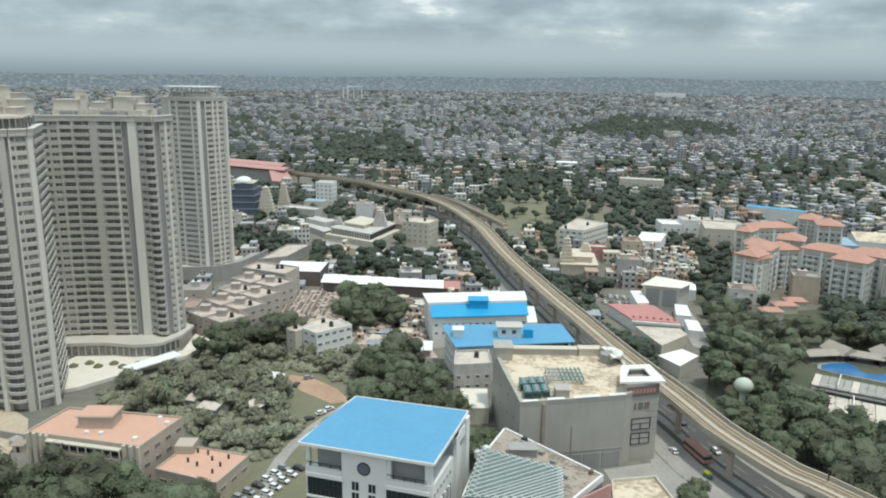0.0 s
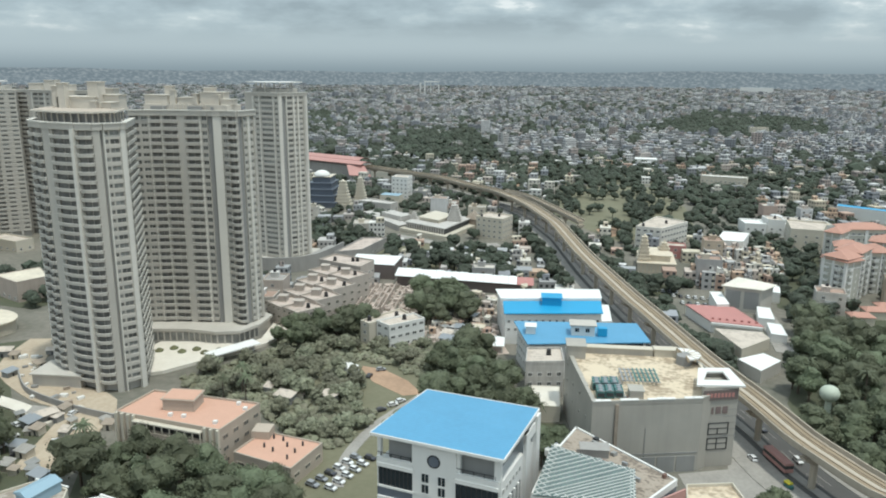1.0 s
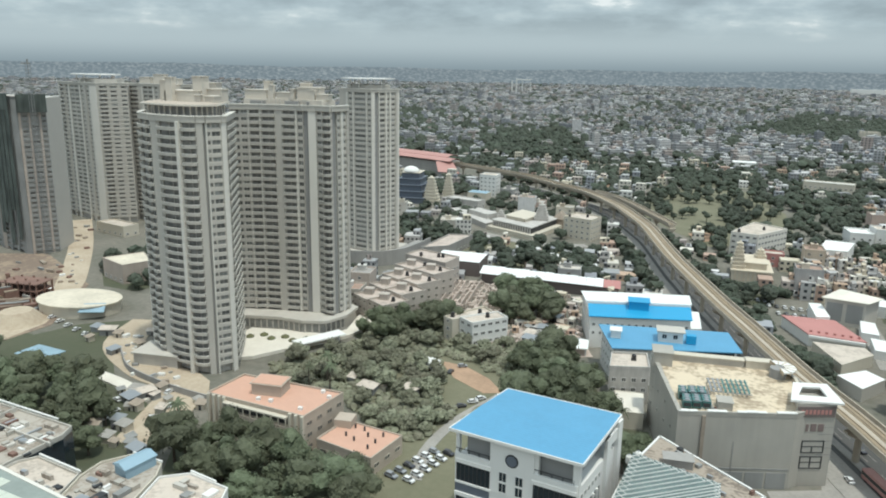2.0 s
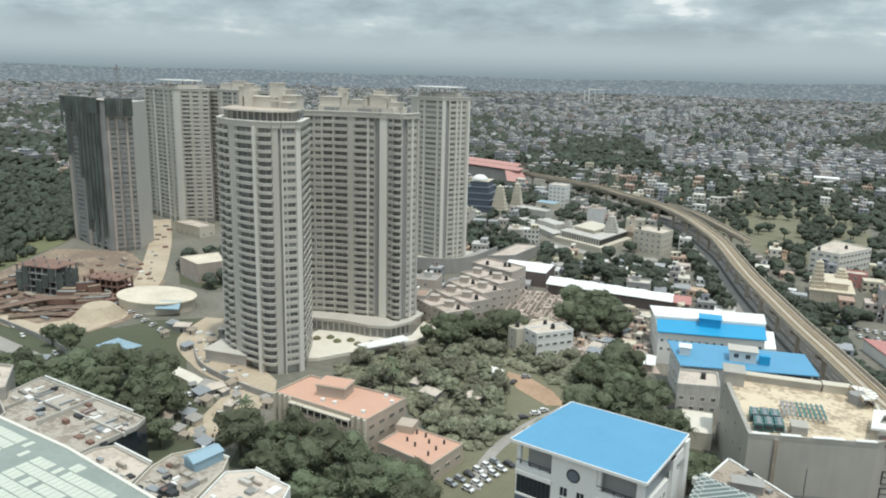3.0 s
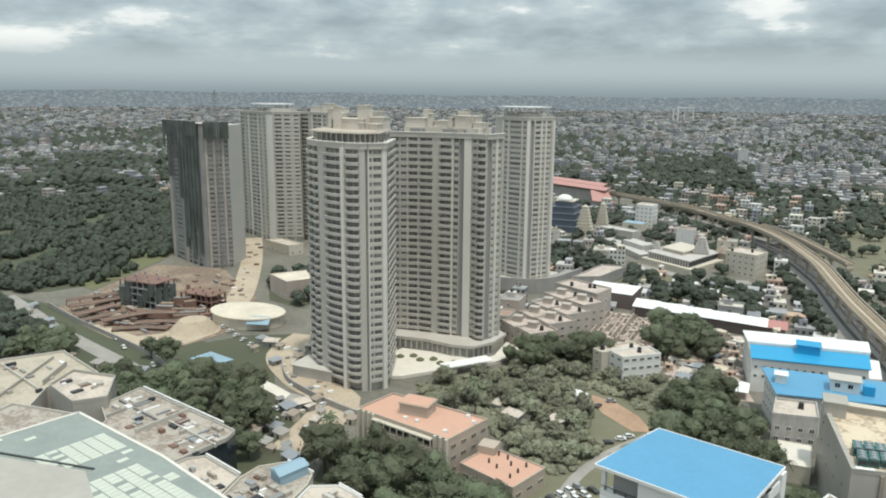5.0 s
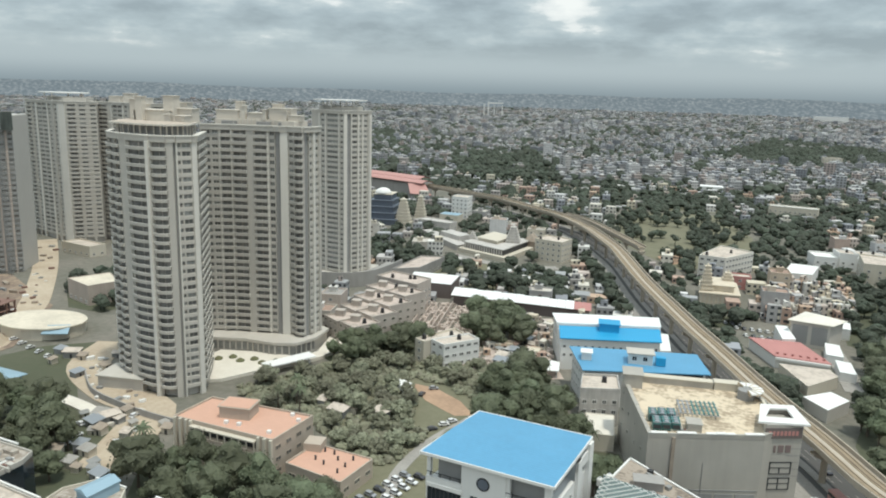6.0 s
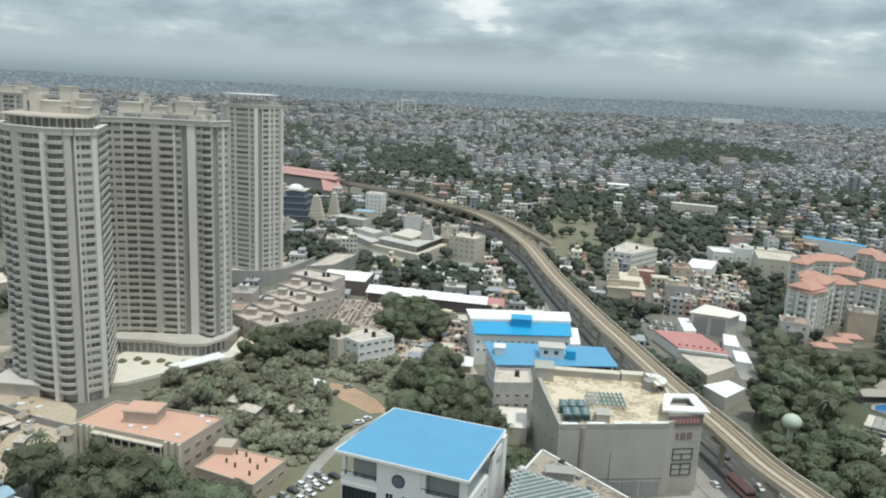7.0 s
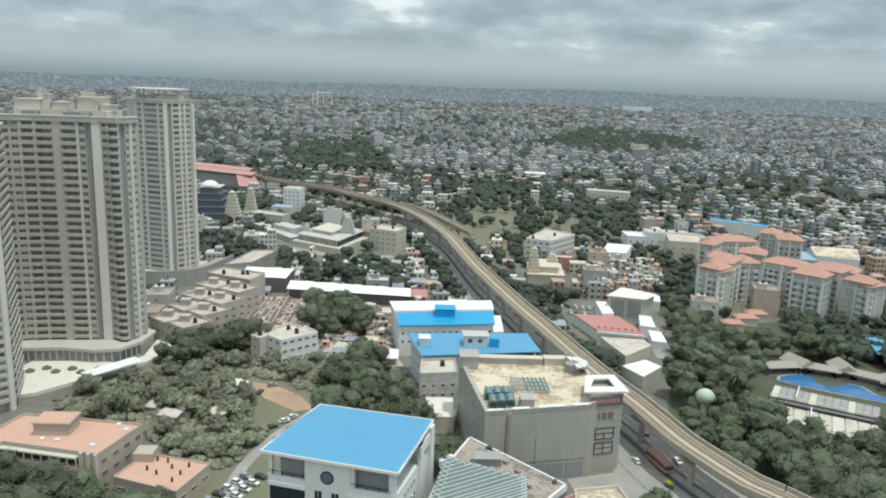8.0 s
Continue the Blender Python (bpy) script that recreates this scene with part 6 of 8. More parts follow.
def hall_and_temple():
    P = [(92.5, 334.5), (107, 330), (114.5, 338), (102.5, 348)]
    t = block("white_roofed_hall", "grey hall with white overhanging roof and green screens", "hall", P, 11, wall="tower", roof="cream", parapet=0.0)
    part("roof_sheet", Build().hip(ccw(grown(P, 1.0)), 11.1, 1.6, 0.8, 0.4), M["pale_terrace"], t, "white low hipped sheet roof")
    f = lambda s: mixp(P[0], P[1], s)
    for s0, s1 in ((0.05, 0.45), (0.55, 0.95)):
        part("screen", Build().along(f(s0), f(s1), 0, 0.15, 1.5, 9.5), M["groove_wall"], t)
    b = thing("pink_roofed_hall", (88, 305, 0), "long hall with dusty red sheet roof", "hall")
    Q = [(79.5, 302.5), (98.5, 298), (93.5, 322), (74.0, 324)]
    take(Q, 2)
    part("wall", Build().prism(ccw(Q), 0, 4.6), M["white"], b)
    part("roof", Build().prism(ccw(grown(Q, 0.6)), 4.6, 5.0), M["pink_roof"], b, "dusty red sheet roof")
    for i in range(7):
        p = mixp(Q[0], Q[1], (i + 0.3) / 7)
        part("roof_vent", Build().box(p[0], p[1] + 2, 5.0, p[0] + 0.8, p[1] + 3, 5.8), M["pink_roof"], b)
    part("eave", Build().along(Q[0], Q[1], -0.2, 1.4, 3.6, 4.6), M["white"], b)
    block("shed", "open shed with pale cream sheet roof", "shed", [(79, 294.5), (83.5, 272), (97.5, 285), (96.5, 292)], 4.4, wall="cream", roof="beige_roof", parapet=0.1)
    block("shed", "shed with grey-white sheet roof", "shed", [(79, 261), (84, 250.5), (94, 261), (90, 268)], 4.6, wall="tower", roof="white_sheet", parapet=0.1)
    block("shed", "narrow white side shed of the hall", "shed", [(86.5, 322), (92, 323), (93, 342), (88, 342)], 6.0, wall="white", roof="white_sheet", parapet=0.1)
    block("shed", "narrow shed with white sheet roof", "shed", [(101, 312), (107, 310), (110, 326), (105, 328)], 4.0, wall="white", roof="white_sheet", parapet=0.1)
    block("shed", "narrow shed with white sheet roof", "shed", [(100.5, 293), (106, 291), (108, 305), (103, 307)], 3.6, wall="white", roof="white_sheet", parapet=0.1)
    block("shed", "white roofed shed along the lane", "shed", [(113, 350), (121, 347), (124, 358), (116, 362)], 5.0, wall="white", roof="white_sheet", parapet=0.1)
    # temple
    t = thing("temple", (73, 405, 0), "cream temple with tiered carved gateway tower", "temple")
    take([(62, 392), (82, 390), (86, 420), (66, 420)], 2)
    part("hall", Build().prism(ccw([(63, 393), (82, 391), (85, 418), (67, 419)]), 0, 5.5).prism(ccw([(62.4, 392.2), (82.6, 390.2), (85.6, 418.6), (66.4, 419.8)]), 5.5, 6.2), M["temple"], t)
    part("upper_hall", Build().prism(ccw([(66, 397), (80, 395), (82, 414), (69, 415)]), 6.2, 9.0).prism(ccw([(65.5, 396.4), (80.5, 394.4), (82.5, 414.6), (68.5, 415.6)]), 9.0, 9.5), M["temple"], t)
    for i in range(9):
        p = mixp((63, 393), (82, 391), (i + 0.2) / 9)
        part("column", Build().along(p, (p[0] + 0.8, p[1] - 0.08), 0.02, 0.5, 0, 5.5), M["cream"], t)
    def tiers(x, y, w, d, z, n, hh, host, mat="temple"):
        for k in range(n):
            f = 1 - k / n * 0.7
            b = Build().box(x - w * f / 2, y - d * f / 2, z + k * hh, x + w * f / 2, y + d * f / 2, z + k * hh + hh * 0.7)
            b.box(x - w * f / 2 - 0.3, y - d * f / 2 - 0.3, z + k * hh + hh * 0.7, x + w * f / 2 + 0.3, y + d * f / 2 + 0.3, z + k * hh + hh)
            for j in range(5):
                xx = x - w * f / 2 + w * f * (j + 0.5) / 5
                b.taper(xx, y - d * f / 2 - 0.1, z + k * hh, 0.28, z + k * hh + hh * 0.6, 0.16, n=6)
            part("tier", b, M[mat], host)
        zz = z + n * hh
        part("finial", Build().taper(x, y, zz, w * 0.16, zz + 1.6, 0.1, n=10), M[mat], host)
    tiers(66.5, 397, 6.5, 5, 6, 7, 1.9, t)
    tiers(79, 409, 5, 5, 9.5, 3, 1.4, t)
    # white temple by the viaduct
    t = thing("white_temple", (-55, 490, 0), "wide white temple with stepped terraces and domed shrine", "temple")
    take([(-104, 500), (-78, 474), (-45, 454), (-24, 500), (-50, 530)], 2)
    part("terrace", Build().prism(ccw([(-78, 480), (-45, 457), (-27, 502), (-58, 524)]), 0, 2.6), M["cream"], t)
    f0, f1 = (-74, 482), (-46.5, 463)
    # The gallery is a solid block, its dark colour stands for shade between columns.
    part("gallery", Build().prism(ccw([f0, f1, (-33, 500), (-58, 518)]), 2.6, 6.0), M["dark"], t, "gallery block coloured dark for its shade")
    part("gallery_roof", Build().prism(ccw([(-75, 482), (-46.4, 462), (-32, 500.5), (-58, 519.5)]), 6.0, 6.7), M["aged_white"], t)
    for i in range(16):
        p = mixp(f0, f1, (i + 0.3) / 16)
        part("column", Build().along(p, mixp(p, (p[0] + 0.83, p[1] - 0.56), 1.0), 0.02, 0.5, 2.6, 6.0), M["aged_white"], t)
    part("upper_hall", Build().prism(ccw([(-66, 488), (-52, 478), (-44, 498), (-58, 510)]), 6.7, 8.6).prism(ccw([(-67, 488), (-52, 477), (-43, 498), (-58, 511)]), 8.6, 9.0), M["cream"], t)
    tiers(-42.7, 490, 9, 9, 6.7, 6, 1.7, t, "aged_white")
    tiers(-70, 492, 4, 4, 6.7, 3, 1.4, t, "aged_white")
    part("red_shrine", Build().hip([(-36, 500), (-29, 496), (-26, 506), (-33, 510)], 6.0, 5.0, 0.5, 0.3).prism(ccw([(-36, 500), (-29, 496), (-26, 506), (-33, 510)]), 0, 6.0), M["wood"], t, "brown pitched shrine roof")
    part("long_wing", Build().prism(ccw([(-112, 528), (-79, 482), (-74, 488), (-104, 536)]), 0, 3.4).prism(ccw([(-112.6, 528), (-79, 481), (-73.4, 488), (-104, 537)]), 3.4, 3.8), M["aged_white"], t)
    part("wing_roof", Build().prism(ccw([(-96, 512), (-80, 496), (-74, 504), (-90, 520)]), 3.8, 7.0), M["aged_white"], t)
    block("temple_hall", "long white low temple hall", "hall", [(-124, 560), (-96, 548), (-92, 558), (-118, 572)], 5.5, wall="aged_white", roof="aged_white", floors=1, edges=(0, 1, 2, 3), gap=4)
    block("flats_block", "cream four-storey flats beside the viaduct", "block of flats", [(-27, 470), (-10, 462), (-4, 476), (-20, 486)], 13, wall="cream", roof="beige_roof", floors=4, edges=(0, 1, 3), gap=3.2, tanks=2, hood=True)
    # stepped blue-grey temple hall
    t = thing("stepped_hall", (-150, 575, 0), "slate-blue stepped hall with white dome and cream towers", "temple")
    take([(-170, 552), (-128, 552), (-124, 600), (-170, 600)], 2)
    for k in range(5):
        f = 1 - 0.13 * k
        part("tier", Build().prism(ccw([(-152 - 17 * f, 576 - 19 * f), (-152 + 12 * f, 576 - 19 * f), (-152 + 12 * f, 576 + 16 * f), (-152 - 17 * f, 576 + 16 * f)]), k * 4.6, k * 4.6 + 4.1), M["slate"], t)
        part("ledge", Build().prism(ccw([(-152 - 17 * f - 0.6, 576 - 19 * f - 0.6), (-152 + 12 * f + 0.6, 576 - 19 * f - 0.6), (-152 + 12 * f + 0.6, 576 + 16 * f + 0.6), (-152 - 17 * f - 0.6, 576 + 16 * f + 0.6)]), k * 4.6 + 4.1, k * 4.6 + 4.6), M["slate" if k < 4 else "cream"], t)
    b = turned(-154, 572, [(23 + 4.5 * math.sin(k * math.pi / 12), max(0.03, 6.5 * math.cos(k * math.pi / 12))) for k in range(7)])
    part("dome", b, M["white"], t, smooth=True)
    tiers(-136, 566, 12, 10, 0, 8, 2.5, t, "cream")
    tiers(-128, 592, 9, 9, 0, 8, 2.4, t, "cream")


def station():
    t = thing("metro_station", (-178, 750, 0), "metro station with pinkish-red curved roofs", "station")
    take([(-225, 720), (-140, 700), (-130, 770), (-215, 810)], 4)
    part("concourse", Build().prism(ccw([(-222, 752), (-160, 716), (-148, 736), (-210, 780)]), 0, 13), M["retaining"], t)
    for k, (o, zz) in enumerate(((0, 15), (13, 17.5))):
        b = Build()
        p0, p1 = Vector((-228 - o * 0.4, 752 + o)), Vector((-152 - o * 0.4, 708 + o))
        u = (p1 - p0).normalized(); n = Vector((-u.y, u.x))
        prof = [(0, 0), (4, 1.6), (8, 2.2), (12, 1.6), (16, 0)]
        for s in (p0, p1):
            for w, h in prof:
                b.v.append((s.x + n.x * w, s.y + n.y * w, zz + h))
            for w, h in prof:
                b.v.append((s.x + n.x * w, s.y + n.y * w, zz + h - 0.4))
        for i in range(4):
            b.f += [(i, 10 + i, 11 + i, i + 1), (i + 5, i + 6, 16 + i, 15 + i)]
        b.f += [(0, 5, 15, 10), (4, 14, 19, 9)]
        b.m = [0] * len(b.f)
        part("roof", b, M["red"], t, "faded red curved sheet roof")
    part("ramp_roof", Build().add([(-162, 700, 6), (-140, 694, 6), (-150, 712, 14), (-168, 716, 14), (-162, 700, 5.6), (-140, 694, 5.6), (-150, 712, 13.6), (-168, 716, 13.6)],
                                  [(0, 1, 2, 3), (7, 6, 5, 4), (0, 4, 5, 1), (1, 5, 6, 2), (2, 6, 7, 3), (3, 7, 4, 0)]), M["red"], t)


def water_park():
    P = [(130, 256), (140, 276), (160, 280), (186, 266), (192, 236), (162, 192), (112, 220)]
    take(P, 2)
    p = thing("pool", (150, 250, 0), "bright blue winding swimming pool behind pale terraces", "pool")
    pts = [(139, 260), (141, 264), (146, 266), (151, 266.5), (153.5, 263), (152, 258), (155, 255), (159, 255), (163, 258), (167, 256), (168, 249), (172, 243), (171, 240), (164, 243.5), (156, 248.5), (149, 253), (142, 257)]
    part("basin", Build().prism(ccw(grown(pts, 1.2)), 0, 0.5), M["paving"], p)
    part("water", Build().prism(ccw(pts), 0.5, 0.62), M["water"], p)
    for x, y, w, d, r, rise in ((143, 270, 12, 7, 8, 1.4), (152, 273, 8, 10, 20, 2.8), (159, 268, 12, 7, -28, 1.3), (167, 268, 8, 10, -10, 2.8), (173, 261, 12, 7, -40, 1.4), (179, 255, 8, 10, -30, 2.8), (185, 247, 12, 7, -40, 1.4)):
        t = thing("pavilion", (x, y, 0), "open poolside pavilion with weathered grey-tan roof", "pavilion", "poolside pavilions")
        c, s = math.cos(radians(r)), math.sin(radians(r))
        q = [(x + c * a - s * b, y + s * a + c * b) for a, b in ((-w / 2, -d / 2), (w / 2, -d / 2), (w / 2, d / 2), (-w / 2, d / 2))]
        part("roof", Build().hip(q, 3.0, rise, 0.7, 0.02), M["pavilion_roof"], t)
        for j in q:
            part("post", Build().taper(j[0] + (x - j[0]) * 0.1, j[1] + (y - j[1]) * 0.1, 0, 0.2, 3.1, 0.2, n=6), M["bark"], t)
        part("floor", Build().hexa(q, 0, 0.3), M["paving"], t)
    for k, (q, z, m, label) in enumerate((([(124, 237), (152, 220), (157.5, 228.5), (130, 246.5)], 4.2, "paving", "long grey slatted walkway roof by the pool"),
                                          ([(116, 221), (160, 194), (168, 207), (122.5, 234)], 2.8, "beige_roof", "long stepped terrace with pale stained slabs"))):
        t = thing("terrace_stand", (*q[0], 0), label, "terrace")
        part("base", Build().hexa(ccw(grown(q, -0.5)), 0, z - 0.4), M["deck" if k else "slate"], t)
        n = 14
        for i in range(n):
            f0, f1 = i / n + 0.003, (i + 1) / n - 0.003
            part("slab", Build().hexa([mixp(q[0], q[1], f0), mixp(q[0], q[1], f1), mixp(q[3], q[2], f1), mixp(q[3], q[2], f0)], z - 0.4, z + (0.12 if i % 3 == 0 and k else 0.0)), M[m if i % 5 else "cream"], t)
            c = mixp(q[0], q[1], f0)
            part("rail_post", Build().box(c[0] - 0.08, c[1] - 0.08, z, c[0] + 0.08, c[1] + 0.08, z + 1.0), M["white"], t)
        part("rail", Build().along(q[0], q[1], -0.1, 0.0, z + 0.9, z + 1.02), M["white"], t)
        part("front_rail", Build().along(q[0], q[1], 0.05, 0.3, z - 1.5, z - 0.9), M["cream"], t)
        part("screen_wall", Build().along(mixp(q[0], q[1], 0.24), mixp(q[3], q[2], 0.24), -0.15, 0.15, z, z + 1.6), M["white"], t)
    solid("blue_shed_roof", Build().prism(ccw([(186, 277), (194, 300), (208, 296), (202, 272)]), 5.6, 6.0).box(190, 283, 0, 190.4, 283.4, 5.6).box(193, 295, 0, 193.4, 295.4, 5.6).box(202, 279, 0, 202.4, 279.4, 5.6).box(204, 293, 0, 204.4, 293.4, 5.6), M["blue_roof"], "bright blue sheet roof on posts", "shed")
    t = thing("water_tower", (95, 222, 0), "pale green round water tower on a stem", "water tower")
    part("stem", Build().taper(95, 222, 0, 1.2, 7.5, 0.9, n=10), M["tank_green"], t)
    b = turned(95, 222, [(9.8 + 2.5 * math.sin(-math.pi / 2 + k * math.pi / 10), max(0.03, 2.9 * math.cos(-math.pi / 2 + k * math.pi / 10))) for k in range(11)])
    part("bowl", b, M["tank_green"], t, smooth=True)


def far_landmarks():
    for k, (x, y, w, d, h, m) in enumerate(((146, 496, 13, 16, 8, "white_sheet"), (161, 498, 10, 14, 10.5, "beige_roof"), (173, 492, 12, 18, 7, "white_sheet"), (187, 490, 11, 15, 9.5, "sand_roof"), (150, 514, 16, 10, 6, "white_sheet"), (176, 513, 18, 10, 8, "beige_roof"))):
        block("market_hall", "white market building with flat roof", "market hall", [(x, y), (x + w, y - 2), (x + w, y + d - 2), (x, y + d)], h, wall="white", roof=m, floors=2, edges=(0,), gap=4, tanks=k % 3, group="market buildings")
    block("blue_long_roof", "long low building with blue sheet roof", "shed", [(232, 572), (266, 546), (269, 552), (236, 580)], 9, wall="white", roof="blue_deep", parapet=0.1)
    block("round_hall", "hall with pale sheet roof", "hall", [(250, 446), (272, 436), (290, 470), (262, 476)], 9, wall="white", roof="sand_roof", parapet=0.2)
    block("blue_hall", "hall with light blue sheet roof", "hall", [(228, 440), (246, 436), (252, 462), (234, 468)], 8, wall="pale_blue", roof="pale_blue", parapet=0.2)
    block("white_hall", "flat white hall roof far off among trees", "hall", [(128, 866), (152, 862), (154, 880), (130, 884)], 8, wall="white", roof="white_sheet", parapet=0.2)
    block("long_hall", "long cream hall with white roof edge", "hall", [(168, 722), (206, 708), (210, 718), (172, 732)], 9, wall="cream", roof="white_sheet", floors=2, edges=(0,), gap=4)
    block("apartment_house", "grey five-storey apartment house with balconies", "apartment house", [(70, 452), (84, 446), (104, 470), (88, 486)], 13, wall="tower_light", roof="beige_roof", floors=4, edges=(0, 1, 3), gap=3.4, ww=2.2, tanks=2)
    block("apartment_house", "dusty red-fronted house block", "apartment house", [(84, 430), (95, 428), (96, 437), (85, 439)], 6.6, wall="pink_roof", roof="beige_roof", floors=2, edges=(0, 1), gap=3.4)
    block("white_house", "white gabled hall above dense houses", "hall", [(112, 430), (126, 428), (136, 452), (122, 456)], 11, wall="white", roof="white_sheet", parapet=0.4, floors=2, edges=(0, 3), gap=3.6)
    block("tower_house", "narrow white five-storey house", "apartment house", [(-106, 612), (-92, 608), (-90, 622), (-104, 626)], 17, wall="white", roof="beige_roof", floors=5, edges=(0, 1, 3), gap=3.4)
    block("blue_roofed_house", "low house with turquoise sheet roof", "house", [(-112, 590), (-96, 586), (-94, 598), (-110, 602)], 6, wall="cream", roof="pale_blue", parapet=0.1)
    # concrete frame of an elevated water tank on the horizon
    t = thing("water_tank_frame", (-430, 3000, 0), "tall pale concrete frame far off", "water tank frame")
    for x, y, h in ((-384, 3000, 62), (-402, 3005, 55), (-330, 3010, 50), (-362, 3010, 52)):
        part("column", Build().box(x - 1.6, y - 1.6, 0, x + 1.6, y + 1.6, h), M["white"], t)
    part("beam", Build().box(-386, 2998, 57, -328, 3012, 61), M["white"], t)
    block("office_slab", "white long slab building on the horizon", "building", [(1060, 3900), (1200, 3850), (1210, 3880), (1070, 3930)], 30, wall="white", roof="white_sheet", parapet=0.5)
    block("wood_house", "white building inside the far wood", "building", [(376, 1300), (404, 1297), (406, 1316), (378, 1318)], 14, wall="cream", roof="beige_roof", floors=5, edges=(0,), gap=5)


# ---- left foreground ----
def mall_podium():
    H = 20.0
    P = [(-164, 130), (-126, 121), (-94, 110.5), (-84, 82), (-150, 78), (-171, 106)]
    take(P, 3)
    t = thing("mall_podium", (-135, 105, 0), "big low building with greenish glass skylight roof", "mall")
    part("wall", Build().prism(ccw(P), 0, H), M["tower"], t)
    roof = part("roof", Build().prism(ccw(P), H, H + 0.4), M["skylight"], t, "greenish-grey roof glazing")
    r = random.Random(3)
    a, u = Vector((-164, 129)), Vector((0.968, -0.247))
    n = Vector((-0.247, -0.968))
    for i in range(44):
        for j in range(7):
            dense = 0.9 if (9 < i < 17 and 0 <= j <= 5) or (22 < i < 40 and 1 <= j <= 6) else 0.06
            if r.random() > dense:
                continue
            p = a + u * (i * 1.62 + 0.6) + n * (j * 2.9 + 1.2)
            q = [p, p + u * 1.5, p + u * 1.5 + n * 2.6, p + n * 2.6]
            if not all(inside(c.x, c.y, P) for c in q):
                continue
            part("pane", Build().hexa(ccw([(c.x, c.y) for c in q]), H + 0.4, H + 0.48), M["milk"], roof)
    for p, q in (((-164, 130), (-126, 121)), ((-126, 121), (-94, 110.5)), ((-171, 106), (-164, 130))):
        part("edge_beam", Build().along(q, p, -0.5, 0.3, H - 0.8, H + 0.55), M["tower_light"], t)
    part("ridge", Build().along((-172, 104), (-135, 109.5), -0.25, 0.25, H + 0.4, H + 0.7), M["dark"], t)
    part("lower_roof", Build().prism(ccw([(-168, 103), (-136, 108), (-112, 92), (-120, 80), (-150, 79)]), H + 0.4, H + 0.6), M["mall"], t, "plain grey roof sheet")
    block("front_terrace", "sandy terrace roof beside the skylight", "building", [(-168, 132.5), (-190, 130), (-188, 108), (-173, 108)], 17.5, wall="tower", roof="worn_roof", parapet=0.8)
    # flat terraces behind it
    t = block("terrace_building", "low building with stained sandy roof and white pipe edge", "building", [(-176, 162), (-129.7, 150.6), (-128.7, 146), (-131, 133.8), (-133, 124.2), (-163.5, 132.2), (-166, 140), (-176, 147)], 13.0, wall="tower", roof="worn_roof", parapet=0.7)
    # Dark panels give the navy end wall its shadow by colour.
    for p, q in (((-131, 133.8), (-128.7, 146)), ((-128.7, 146), (-129.7, 150.6)), ((-129.7, 150.6), (-138, 152.64))):
        part("glass_wall", Build().along(p, q, -0.1, 0.08, 0.3, 12.4), M["blue_pane"], t, "dark navy end wall panel, its shadow put into the colour")
    block("terrace_building", "narrow terrace with grey roof behind the skylight", "building", [(-130.4, 133.2), (-127.3, 136.2), (-112.9, 131.8), (-110.4, 117.6), (-125.8, 122.6), (-132.4, 124.4)], 12.6, wall="tower", roof="beige_roof", parapet=0.7)
    block("plant_block", "grey rooftop plant block behind the terraces", "building", [(-200, 158), (-184, 160), (-173, 147), (-179, 140), (-196, 146)], 16.0, wall="mall", roof="beige_roof", parapet=1.0)
    block("sandy_roof_block", "wide building with sandy stained flat roof", "building", [(-236, 158), (-224, 174), (-196, 164), (-200, 148), (-192, 136), (-206, 128), (-228, 140)], 13.5, wall="tower", roof="dull_sand_roof", parapet=1.0)
    pipes = Build().along((-175, 162.4), (-135.2, 152.5), -0.22, 0.22, 13.7, 14.1)
    solid("edge_pipe", pipes, M["white"], "long white pipe along the roof edge", "pipe")
    for p, q, z in (((-127.3, 136.6), (-112.9, 132.2), 13.3), ((-106.9, 143.1), (-97.7, 140.8), 13.1), ((-89.2, 139.1), (-81.5, 136.4), 12.9)):
        solid("edge_pipe", Build().along(p, q, -0.22, 0.22, z, z + 0.4), M["white"], "long white pipe along the roof edge", "pipe", "roof edge pipes")
    block("shop_block", "cluttered shop block with grimy grey roof", "building", [(-112.4, 131.4), (-111.8, 137.8), (-106.9, 142.8), (-97.7, 140.5), (-95.8, 135.4), (-93.6, 112.6), (-109.6, 117.8)], 12.4, wall="cream", roof="worn_roof", parapet=0.7)
    block("shop_block", "shop block with flat roof and white rim", "building", [(-95.2, 135.6), (-89.2, 138.8), (-78, 135.2), (-74, 118), (-92.8, 113.4)], 12.2, wall="white", roof="beige_roof", parapet=0.7)
    t = thing("roof_shed", (-102.3, 138, 12.52), "grey-blue gabled sheet shed on the roof", "shed")
    q = [(-106.0, 135.0), (-101.6, 132.8), (-99.0, 140.4), (-103.0, 142.4)]
    part("wall", Build().hexa(q, 12.52, 14.8), M["pale_blue"], t)
    part("roof", Build().hip(q, 14.8, 1.1, 0.4, 0.02), M["pale_blue"], t)
    for k in range(4):
        part("window", Build().along(mixp(q[0], q[3], 0.15 + 0.2 * k), mixp(q[0], q[3], 0.27 + 0.2 * k), -0.06, 0.02, 13.2, 14.2), M["pane"], t)
